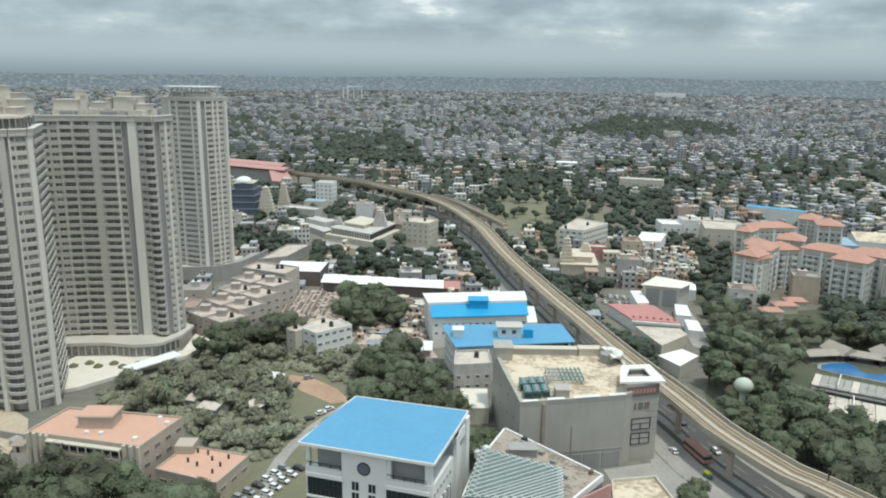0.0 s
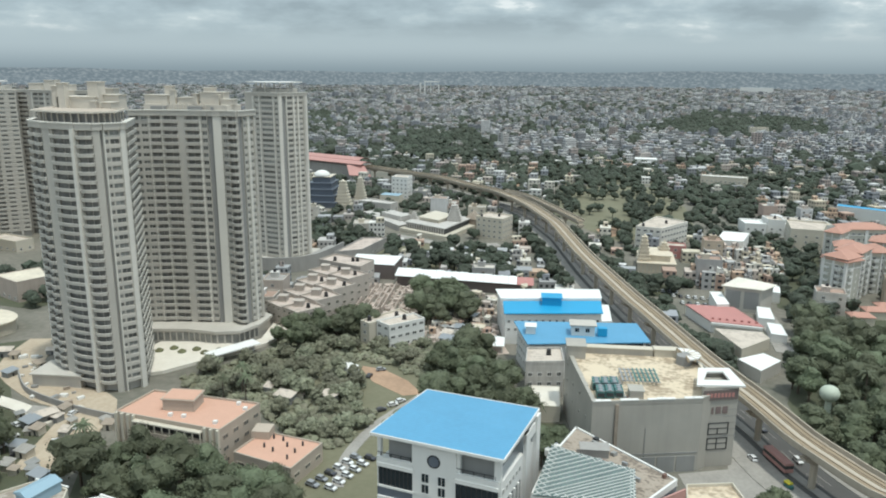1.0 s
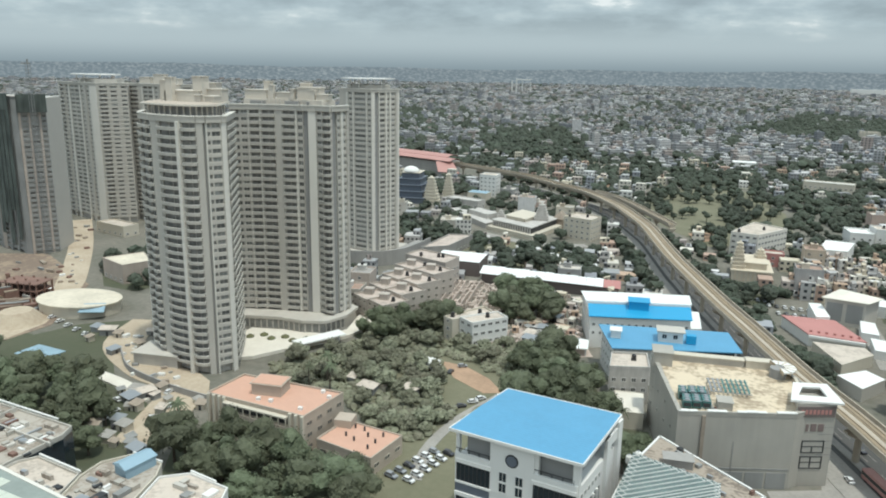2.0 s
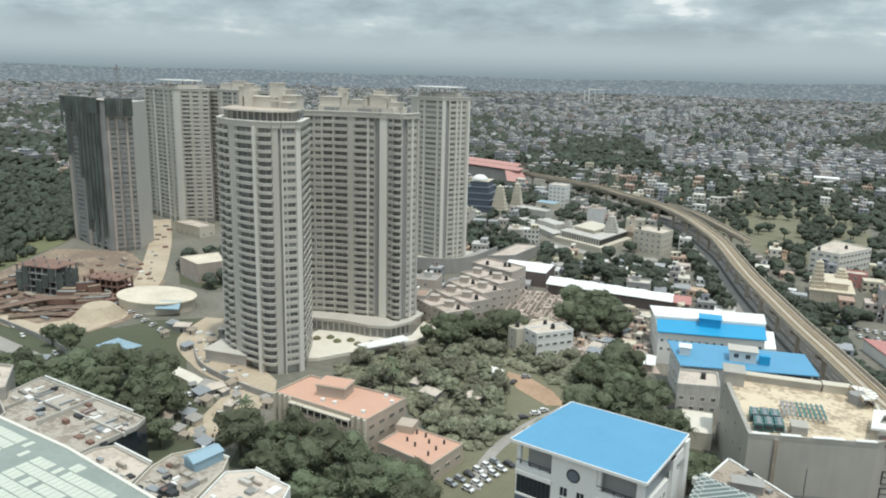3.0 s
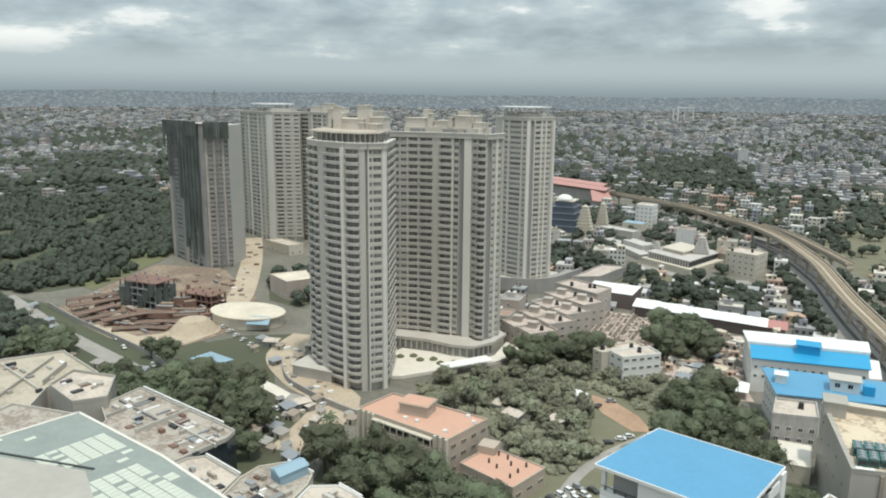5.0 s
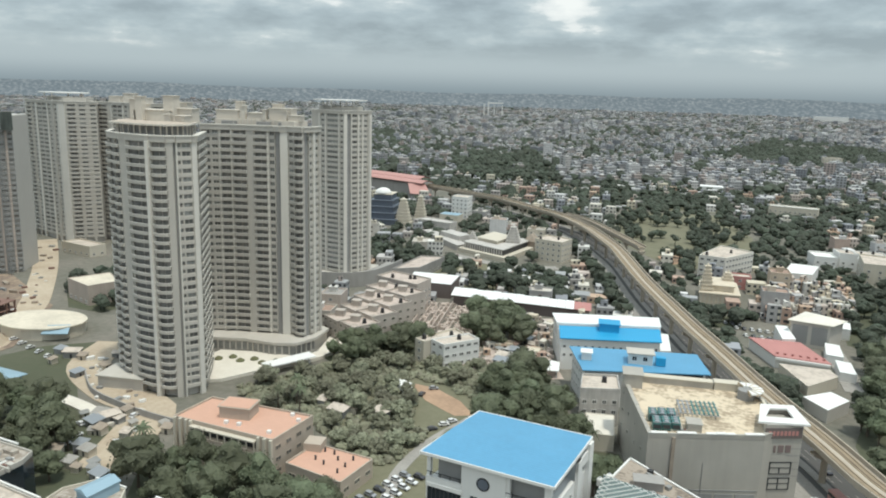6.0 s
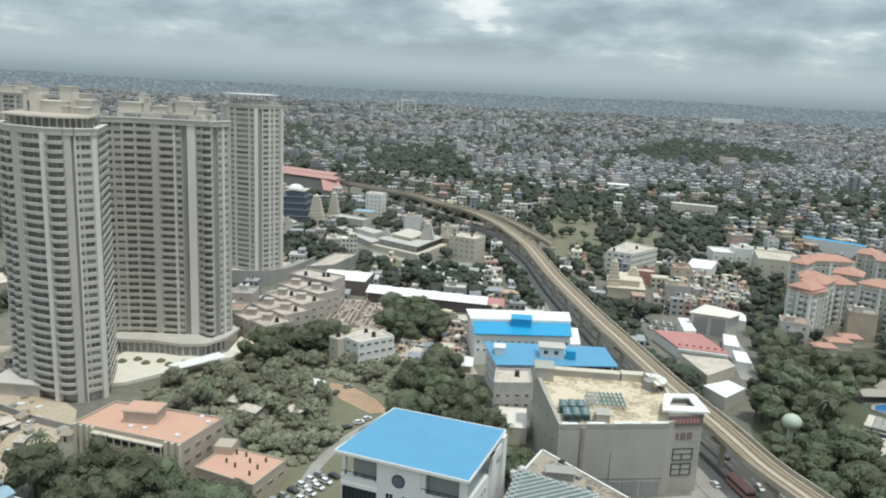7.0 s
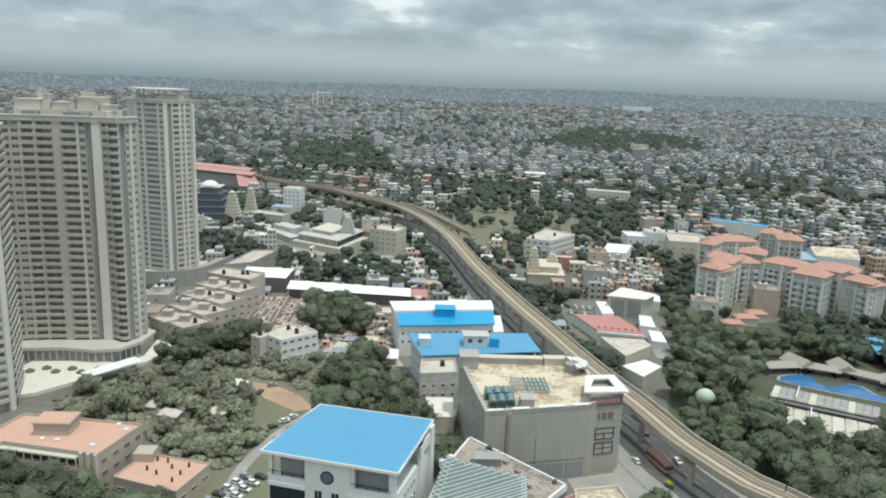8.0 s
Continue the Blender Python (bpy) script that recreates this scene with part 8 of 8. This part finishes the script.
for w in WOODS:
    x0, x1, y0, y1 = min(p[0] for p in w), max(p[0] for p in w), min(p[1] for p in w), max(p[1] for p in w)
    dist = math.hypot((x0 + x1) / 2, (y0 + y1) / 2)
    step = 7.0 if dist < 420 else 9.0 if dist < 800 else 9.5
    for i in range(int((x1 - x0) / step) + 1):
        for j in range(int((y1 - y0) / step) + 1):
            x, y = x0 + (i + r.uniform(0, 0.9)) * step, y0 + (j + r.uniform(0, 0.9)) * step
            if w in OPEN and noise.noise(Vector((x / 38, y / 38, 6.0))) + r.uniform(-0.25, 0.25) > 0.02:
                continue
            if inside(x, y, w) and in_view(x, y) and free(x, y, 2.5) and not near_via(x, y, 12):
                (near_spots if math.hypot(x, y) < 330 else mid_spots).append((x, y))
near_spots.sort(key=lambda p: math.hypot(*p))
for k, (x, y) in enumerate(near_spots):
    if k < 250:
        plant(r.choice(KINDS), x, y, r.uniform(0.75, 1.15))
    else:
        mid_spots.append((x, y))
scrub_b = Build()
for i in range(3000):
    x, y = r.uniform(-114, -14), r.uniform(186, 316)
    if not inside(x, y, SCRUB) or not free(x, y, 1.0):
        continue
    p = r.random()
    if p < 0.05 and used["pale"] < 60:
        plant(r.choice(PALE), x, y, r.uniform(0.6, 1.1))
        used["pale"] += 1
    elif used[BUSH.name] < 70 and p < 0.2:
        plant(BUSH, x, y, r.uniform(0.6, 1.5))
    else:
        for k in range(2):
            s, cx, cy = r.uniform(0.6, 1.7), x + r.uniform(-1.6, 1.6), y + r.uniform(-1.6, 1.6)
            mass(scrub_b, cx, cy, s * 0.4, s, s * r.uniform(0.5, 0.9), r)
            for j in range(10):
                v = Vector((r.gauss(0, 1), r.gauss(0, 1), r.gauss(0.5, 0.6))).normalized()
                spray(scrub_b, Vector((cx, cy, s * 0.4)) + v * s * r.uniform(0.8, 1.2), v, r.uniform(0.2, 0.45), r)
for i in range(5600):
    x, y = r.uniform(-700, -335), r.uniform(240, 570)
    if inside(x, y, FOREST) and free(x, y, 1.0) and noise.noise(Vector((x / 45, y / 45, 4.0))) > -0.34:
        s = r.uniform(1.6, 3.8)
        for k in range(2):
            clump(far_b, x + r.uniform(-0.5, 0.5) * s, y + r.uniform(-0.5, 0.5) * s, s * r.uniform(0.5, 1.2), s * 0.85, s * r.uniform(0.7, 1.1), r)
tagged(new("scrub", scrub_b.mesh("scrub", M["leaf_scrub"])), "tangle of pale green low scrub and saplings", "scrub", kind="stuff")
for x, y, k in ((61, 166, 0), (64, 171, 2), (58, 158, 1), (67, 160, 2), (14, 150, 1), (8, 186, 1), (12, 192, 0)):
    plant(KINDS[k], x, y, r.uniform(0.7, 0.95))
for x, y in ((-92, 214), (-88, 220), (-84, 212), (-24, 246), (8, 206), (104, 214), (112, 236), (-116, 176), (98, 246), (106, 262), (-63, 296), (-70, 290)):
    plant(PALM, x, y, r.uniform(0.9, 1.3))

def crown_at(x, y, s, h, d):
    """A tree of the middle distance: trunk, lobed crown and, where near, sprays of leaves."""
    if d > 900:
        for k in range(2):
            clump(far_b, x + r.uniform(-0.5, 0.5) * s, y + r.uniform(-0.5, 0.5) * s, h - 2, s * r.uniform(0.6, 0.8), s * 0.55, r)
        return
    h *= 0.72
    lumps = [(x, y, h - 1.2, s * 0.74)] + [(x + r.uniform(-0.6, 0.6) * s, y + r.uniform(-0.6, 0.6) * s, h + r.uniform(-2.2, 0.9), s * r.uniform(0.36, 0.56)) for k in range(3)]
    for cx, cy, cz, cs in lumps:
        (mass if d < 470 else clump)(far_b, cx, cy, cz, cs, cs * 0.8, r)
        for i in range(int(22 * cs / s) if d < 480 else 6 if d < 650 else 0):
            v = Vector((r.gauss(0, 1), r.gauss(0, 1), r.gauss(0.4, 0.7))).normalized()
            spray(far_b, Vector((cx, cy, cz)) + Vector((v.x, v.y, v.z * 0.85)) * cs * r.uniform(0.9, 1.2), v, r.uniform(0.35, 0.75), r)
    far_b.taper(x, y, 0, 0.3, h - 1.5, 0.22, n=5)


for i, p in enumerate(VIA_PTS):
    # street trees along both sides of the road
    n = sides(VIA_PTS, i)
    for o in (-15.5, 15.0):
        x, y = p.x + n.x * (o + r.uniform(-2, 2)), p.y + n.y * (o + r.uniform(-2, 2))
        if p.y > 250 and r.random() < 0.72 and free(x, y, 1.5):
            mid_spots.append((x, y))
for x, y in mid_spots:
    d = math.hypot(x, y)
    s = r.uniform(3.0, 5.4) * (1.0 if d < 900 else 1.35)
    crown_at(x, y, s, r.uniform(5, 10), d)


# ---- houses ----
def house_kind(seed, w, d, floors):
    rnd = random.Random(seed)
    h = floors * 3.1 + 0.3
    t = thing("house", (0, 0, 0), "flat-roofed plastered city house with parapet and tank", "house", "city houses")
    b = Build().box(-w / 2, -d / 2, 0, w / 2, d / 2, h)
    for p, q in (((-w / 2, -d / 2), (w / 2, -d / 2)), ((w / 2, -d / 2), (w / 2, d / 2)), ((w / 2, d / 2), (-w / 2, d / 2)), ((-w / 2, d / 2), (-w / 2, -d / 2))):
        b.along(p, q, -0.2, 0.08, h, h + 0.9)
    part("wall", b, M["house"], t)
    part("roof", Build().box(-w / 2 + 0.2, -d / 2 + 0.2, h, w / 2 - 0.2, d / 2 - 0.2, h + 0.1), M["house_roof"], t)
    x, y = rnd.uniform(-w / 5, w / 5), rnd.uniform(-d / 6, d / 4)
    part("stair_head", Build().box(x - 1.6, y - 1.8, h + 0.1, x + 1.6, y + 1.8, h + 2.5).box(x - 1.9, y - 2.1, h + 2.5, x + 1.9, y + 2.1, h + 2.65), M["house"], t)
    part("water_tank", Build().taper(x + 0.4, y, h + 2.65, 0.7, h + 3.9, 0.7, n=8), M["tank"], t)
    for k in range(floors):
        for s in ((-0.28, 0.28) if k % 2 else (-0.25, 0.3)):
            piece("window", window_mesh(1.5, 1.4, "house"), t, (s * w - 1, -d / 2), (s * w + 1, -d / 2), k * 3.1 + 1.0, 0.0)
        if k:
            piece("window", window_mesh(1.5, 1.4, "house"), t, (w / 2, -1), (w / 2, 1), k * 3.1 + 1.0, 0.0)
    if floors > 2:
        piece("balcony", balcony_mesh(w * 0.4, 1.1, "house"), t, (-w * 0.1, -d / 2), (w * 0.1, -d / 2), 6.2, 0.02)
    return t


HOUSES = [house_kind(31, 9, 11, 2), house_kind(32, 12, 10, 3), house_kind(33, 8, 9, 3), house_kind(34, 14, 11, 2), house_kind(35, 10, 12, 4)]
count = 0
city = Build()
warm = Build()


def city_box(x, y, w, d, h, a, head=True, city=city):
    c, s = math.cos(a), math.sin(a)
    q = [(x + c * k - s * l, y + s * k + c * l) for k, l in ((-w / 2, -d / 2), (w / 2, -d / 2), (w / 2, d / 2), (-w / 2, d / 2))]
    vs = [(*p, 0.0) for p in q] + [(*p, h) for p in q]
    city.add(vs, [(4, 5, 6, 7), (0, 1, 5, 4), (1, 2, 6, 5), (2, 3, 7, 6), (3, 0, 4, 7)])
    if head:
        fx, fy, e = r.uniform(-0.25, 0.25) * w, r.uniform(-0.25, 0.25) * d, r.uniform(0.14, 0.3)
        q = [(x + c * (fx + k) - s * (fy + l), y + s * (fx + k) + c * (fy + l)) for k, l in ((-w * e, -d * e), (w * e, -d * e), (w * e, d * e), (-w * e, d * e))]
        vs = [(*p, h) for p in q] + [(*p, h + r.uniform(2, 3.4)) for p in q]
        city.add(vs, [(4, 5, 6, 7), (0, 1, 5, 4), (1, 2, 6, 5), (2, 3, 7, 6), (3, 0, 4, 7)])


KEEP_CLEAR = [SCRUB, FOREST, [(-150, 225), (-92, 225), (-84, 300), (-150, 300)], [(-46, 262), (-8, 262), (-8, 345), (-46, 345)], [(70, 295), (115, 295), (125, 365), (70, 365)], [(-345, 430), (-250, 440), (-150, 330), (-100, 230), (-60, 140), (-240, 140), (-340, 230), (-370, 330)], [(-120, 130), (80, 130), (70, 215), (-20, 280), (-110, 280)],
              [(-170, 360), (-95, 360), (-95, 420), (-170, 420)], [(78, 200), (140, 200), (140, 262), (78, 262)]]


LOW = [(-95, 375), (-10, 378), (10, 330), (45, 300), (22, 480), (-30, 462), (-80, 440)]
DENSE = [(93, 366), (126, 366), (140, 400), (138, 436), (104, 432)]


def spread():
    global count
    bands = ((250, 900, 10.5), (900, 2000, 15.0), (2000, 3300, 20.0), (3300, 4840, 27.0))
    for r0, r1, step in bands:
        n = int(r1 / step) + 2
        for i in range(-n, n + 1):
            for j in range(0, n + 1):
                jx, jy = r.random(), r.random()
                x, y = (i + jx * 0.5) * step, (j + jy * 0.5) * step
                d = math.hypot(x, y)
                if not r0 <= d < r1 or not in_view(x, y, 2.0) or not free(x, y, 4.0) or near_via(x, y, 15):
                    continue
                if any(inside(x, y, k) for k in KEEP_CLEAR):
                    continue
                green = noise.noise(Vector((x / 300, y / 300, 3.1))) * 0.65 + noise.noise(Vector((x / 90, y / 90, 8.0))) * 0.4
                packed = inside(x, y, DENSE)
                if d < 900 and wood_at(x, y) or d >= 900 and wood_at(x, y) and r.random() < 0.93:
                    continue
                p_tree = 0.42 + green * 0.9 + (0.10 if d < 450 else 0.28 if d < 1300 else 0.22 if d < 1700 else 0.10) - (0.06 if d > 2200 else 0) - (0.24 if x > 0.3 * y and d > 560 else 0) + (0.14 if x < -0.62 * y and d < 2200 else 0)
                low = inside(x, y, LOW)
                if low:
                    p_tree = 0.45
                if not packed and r.random() < p_tree:
                    s = r.uniform(3.0, 6.0) * (1 if d < 600 else 1.2 if d < 900 else 1.45 if d < 1500 else 1.6)
                    crown_at(x, y, s, r.uniform(3.5, 7.5), d) if d < 900 else clump(far_b, x, y, r.uniform(3.0, 6.5), s, s * 0.8, r)
                    continue
                turn = noise.noise(Vector((x / 400, y / 400, 1.0))) * 1.2
                a = turn + r.choice((0, math.pi / 2)) + r.uniform(-0.06, 0.06)
                if d < 620 and count < 50 and not low and r.random() < (0.5 if packed else 0.34) and free(x, y, 6.5):
                    k = r.choice(HOUSES)
                    m = pose(x, y, 0, 0, 0, math.degrees(turn) + r.choice((0, 90, -90)) + r.uniform(-4, 4))
                    if used[k.name] == 0:
                        k.matrix_basis = m
                    else:
                        copy_thing(k, m)
                    used[k.name] += 1
                    count += 1
                    take([(x - 5, y - 5), (x + 5, y - 5), (x + 5, y + 5), (x - 5, y + 5)], 0)
                elif d < 900:
                    if r.random() < 0.16:
                        continue
                    h = r.choice((3.2, 3.4, 4.0, 6.4, 6.6, 6.6, 9.6)) if not low else 3.4
                    city_box(x, y, r.uniform(0.5, 0.95) * step, r.uniform(0.5, 0.9) * step, h + r.uniform(-0.4, 0.4), a, r.random() < 0.6, warm if r.random() < 0.45 else city)
                    if r.random() < 0.5:
                        city_box(x + r.uniform(-5, 5), y + r.uniform(-5, 5), r.uniform(2, 5), r.uniform(2, 4), r.uniform(2.2, 3.4), a + r.uniform(-0.3, 0.3), False)
                else:
                    big = r.random() < 0.05
                    h = r.choice((6.5, 6.5, 9.6, 9.6, 12.8)) + r.uniform(-0.5, 0.5) + (r.uniform(4, 12) if big else 0)
                    city_box(x, y, r.uniform(0.5, 0.85) * step * (1.3 if big else 1), r.uniform(0.5, 0.85) * step, h, a, d < 2200)


spread()
for i in range(170):
    x, y = r.uniform(92, 142), r.uniform(362, 438)
    if inside(x, y, DENSE):
        city_box(x, y, r.uniform(3, 6.5), r.uniform(3, 6), r.uniform(3, 9.5), r.uniform(-0.2, 0.2), r.random() < 0.5, warm)
for i in range(50):
    x, y = r.uniform(-42, -10), r.uniform(286, 345)
    if free(x, y, 1.5) and not near_via(x, y, 14):
        city_box(x, y, r.uniform(2, 5), r.uniform(2, 5), r.uniform(2, 3.5), r.uniform(-0.5, 0.5), False, warm)
tagged(new("crowded_houses", warm.mesh("crowded_houses", M["warm_city"])), "crowded small cream and brick-coloured houses", "houses", kind="stuff")
tagged(new("city_houses", city.mesh("city_houses", M["city"])), "countless small grey and cream flat-roofed city houses", "houses", kind="stuff")
tagged(new("far_trees", far_b.mesh("far_trees", M["leaf_far"])), "dark green tree crowns spread among the houses", "trees", kind="stuff")


# ---- yards and stalls ----
def stall_kind(seed, w, d, h, mat):
    t = thing("stall", (0, 0, 0), "small lean-to stall with worn sheet roof", "stall", "yard stalls")
    part("wall", Build().box(-w / 2, -d / 2, 0, w / 2, d / 2, h), M["cream" if seed % 2 else "raw"], t)
    part("roof_sheet", Build().add([(-w / 2 - 0.5, -d / 2 - 0.6, h), (w / 2 + 0.5, -d / 2 - 0.6, h), (w / 2 + 0.5, d / 2 + 0.4, h + 0.7), (-w / 2 - 0.5, d / 2 + 0.4, h + 0.7), (-w / 2 - 0.5, -d / 2 - 0.6, h - 0.12), (w / 2 + 0.5, -d / 2 - 0.6, h - 0.12), (w / 2 + 0.5, d / 2 + 0.4, h + 0.58), (-w / 2 - 0.5, d / 2 + 0.4, h + 0.58)],
                                   [(0, 1, 2, 3), (7, 6, 5, 4), (0, 4, 5, 1), (1, 5, 6, 2), (2, 6, 7, 3), (3, 7, 4, 0)]), M[mat], t)
    part("door", Build().box(-0.5, -d / 2 - 0.06, 0, 0.5, -d / 2, 2.0), M["dark"], t)
    return t


STALLS = [stall_kind(1, 4, 3, 2.6, "raw"), stall_kind(2, 6, 4, 3.0, "steel"), stall_kind(3, 5, 3.5, 2.8, "paving"), stall_kind(4, 7, 4, 3.2, "beige_roof"), stall_kind(5, 3.5, 3, 2.6, "wood")]
YARDS = [([(-152, 196), (-132, 204), (-118, 196), (-112, 168), (-126, 158), (-150, 178)], 20), ([(-330, 250), (-240, 208), (-205, 196), (-208, 190), (-250, 200), (-345, 238)], 8), ([(-300, 214), (-232, 196), (-206, 180), (-236, 178), (-310, 198)], 8),
         ([(-206, 246), (-176, 262), (-160, 240), (-176, 214), (-196, 224)], 8), ([(-34, 312), (-16, 320), (-14, 284), (-30, 268)], 20), ([(-18, 350), (-4, 372), (8, 340), (0, 318)], 10), ([(-96, 230), (-60, 238), (-58, 216), (-84, 212)], 4)]
for zone, k in YARDS:
    done, tries = 0, 0
    while done < k and tries < 400:
        tries += 1
        x, y = r.uniform(min(p[0] for p in zone), max(p[0] for p in zone)), r.uniform(min(p[1] for p in zone), max(p[1] for p in zone))
        if not inside(x, y, zone):
            continue
        kind, m = r.choice(STALLS), pose(x, y, 0, 0, 0, r.uniform(-40, 20) + r.choice((0, 90)))
        if used[kind.name] == 0:
            kind.matrix_basis, shed = m, kind
        else:
            shed = copy_thing(kind, m)
        k0 = r.uniform(0.55, 0.9)
        shed.scale = (k0, k0, k0)
        used[kind.name] += 1
        done += 1
b = Build()
ribbon(b, curve_points([(-178, 211), (-168, 208), (-157, 204), (-146, 199), (-136, 194.5)], 2), -2.4, 2.4, 0, 0.7)
solid("concrete_ramp", b, M["pale_terrace"], "pale curved concrete ramp beside the track", "ramp", kind="structure")


# ---- vehicles ----
def car_kind(kind="car"):
    L, W, H = (4.2, 1.75, 1.5)
    t = thing("car", (0, 0, 0), "small parked car with dark windows", "car", "parked cars")
    b = Build()
    prof = [(-2.1, 0.3), (2.1, 0.3), (2.1, 0.75), (1.2, 0.92), (-1.9, 0.95), (-2.1, 0.8)]
    vs = [(x, y, z) for y in (-W / 2, W / 2) for x, z in prof]
    n = len(prof)
    b.add(vs, [tuple(range(n)), tuple(range(2 * n - 1, n - 1, -1))] + [(i, n + i, n + (i + 1) % n, (i + 1) % n) for i in range(n)])
    b.box(-1.5, -W * 0.4, 1.45, 0.42, W * 0.4, 1.52)
    part("body", b, M["car"], t)
    c = Build()
    vs = [(x, y * s, z) for y in (-W / 2, W / 2) for x, z, s in ((-1.8, 0.94, 0.95), (1.1, 0.93, 0.95), (0.4, 1.45, 0.8), (-1.5, 1.45, 0.8))]
    c.add(vs, [(0, 1, 2, 3), (7, 6, 5, 4), (0, 4, 5, 1), (1, 5, 6, 2), (2, 6, 7, 3), (3, 7, 4, 0)])
    part("cabin", c, M["pane"], t)
    for x in (-1.3, 1.3):
        for y in (-W / 2, W / 2):
            w = Build()
            ring = [(x + 0.31 * math.cos(i * math.pi / 6), 0.31 + 0.31 * math.sin(i * math.pi / 6)) for i in range(12)]
            w.add([(px, y + o, pz) for o in (-0.1, 0.1) for px, pz in ring], [tuple(range(12)), tuple(range(23, 11, -1))] + [(i, 12 + i, 12 + (i + 1) % 12, (i + 1) % 12) for i in range(12)])
            part("wheel", w, M["rubber"], t)
    return t


CAR = car_kind()
spots = []
for i in range(6):
    spots += [(-50.5 + i * 1.6, 169 + i * 3.0, -25), (-45.5 + i * 1.4, 168 + i * 3.2, -25)]
spots += [(-47, 246, 20), (-50, 240, 80), (-44, 210, 30), (-41, 214, 35), (-38, 218, 30), (-36, 221, 40), (-58, 222, 10), (-60, 218, 70), (-30, 224, 30), (-34, 212, 10)]
for i in range(9):
    spots += [(74 + i * 3.2, 352 - i * 0.8, 95), (76 + i * 3.2, 341 - i * 0.8, 95)]
for i in range(6):
    spots += [(-136 + i * 3.4, 314 + i * 2.0, 60), (-132 + i * 3.4, 322 + i * 1.6, 60)]
spots += [(66, 196, 100), (63, 214, 102), (78, 196, -78), (74, 214, -76), (62, 232, 104), (50, 262, 100), (66, 250, -76), (-240, 214, -28), (-252, 221, -28), (-214, 204, -28), (-280, 232, -28)]
for i in range(9):
    spots.append((r.uniform(-152, -128), r.uniform(166, 204), r.uniform(0, 180)))
for i in range(7):
    spots.append((r.uniform(-30, -10), r.uniform(266, 294), r.uniform(0, 180)))
for i in range(5):
    spots += [(-222 + i * 6.5, 253.6 - i * 3.4, 62 + 9 * i), (64 + i * 3.1, 360 - i * 0.5, 94)]
for k, (x, y, a) in enumerate(spots):
    m = pose(x, y, 0.31 if near_via(x, y, 17) else 0.22, 0, 0, a) @ Matrix.Scale(0.9, 4)
    if k == 0:
        CAR.matrix_basis = m
    else:
        copy_thing(CAR, m)


def bus(x, y, a):
    t = thing("bus", (0, 0, 0), "dark red city bus on the main road", "bus")
    part("body", Build().box(-5.2, -1.25, 0.5, 5.2, 1.25, 1.5).box(-5.2, -1.25, 2.5, 5.2, 1.25, 3.1), M["red"], t)
    part("window_band", Build().box(-5.15, -1.2, 1.5, 5.15, 1.2, 2.5), M["pane"], t)
    for wx in (-3.4, 3.2):
        for wy in (-1.2, 1.0):
            b = Build()
            ring = [(wx + 0.5 * math.cos(i * math.pi / 6), 0.5 + 0.5 * math.sin(i * math.pi / 6)) for i in range(12)]
            b.add([(px, wy + o, pz) for o in (0, 0.22) for px, pz in ring], [tuple(range(12)), tuple(range(23, 11, -1))] + [(i, 12 + i, 12 + (i + 1) % 12, (i + 1) % 12) for i in range(12)])
            part("wheel", b, M["rubber"], t)
    t.matrix_basis = pose(x, y, 0.165, 0, 0, a)


bus(72, 194, -76)


def trailer(x, y, a):
    t = thing("trailer", (0, 0, 0), "long white box trailer parked in the scrub", "trailer", "parked trailers")
    part("body", Build().box(-4.2, -1.1, 0.9, 4.2, 1.1, 2.7).box(-4.3, -1.16, 2.7, 4.3, 1.16, 2.82), M["white"], t)
    part("chassis", Build().box(-4.0, -0.8, 0.55, 4.0, 0.8, 0.9).box(-3.4, -1.0, 0.0, -2.2, 1.0, 0.7).box(2.4, -1.0, 0.0, 3.2, 1.0, 0.7), M["dark"], t)
    t.matrix_basis = pose(x, y, 0.1, 0, 0, a)


trailer(-58.4, 244.6, -34)
trailer(-57.4, 241.0, -34)


def rickshaw(x, y, a):
    t = thing("auto_rickshaw", (0, 0, 0), "yellow and green three-wheeled auto rickshaw", "auto rickshaw")
    part("canopy", Build().box(-1.2, -0.65, 1.3, 0.7, 0.65, 1.75).box(-1.2, -0.65, 0.9, -1.1, 0.65, 1.3), M["yellow"], t)
    part("body", Build().box(-1.3, -0.65, 0.35, 0.9, 0.65, 0.9).box(0.6, -0.4, 0.35, 1.3, 0.4, 1.2), M["green_steel"], t)
    for wx, wy in ((-0.9, -0.6), (-0.9, 0.6), (1.0, 0.0)):
        b = Build()
        ring = [(wx + 0.22 * math.cos(i * math.pi / 5), 0.22 + 0.22 * math.sin(i * math.pi / 5)) for i in range(10)]
        b.add([(px, wy + o, pz) for o in (-0.06, 0.06) for px, pz in ring], [tuple(range(10)), tuple(range(19, 9, -1))] + [(i, 10 + i, 10 + (i + 1) % 10, (i + 1) % 10) for i in range(10)])
        part("wheel", b, M["rubber"], t)
    t.matrix_basis = pose(x, y, 0.165, 0, 0, a)


rickshaw(71, 182, -70)
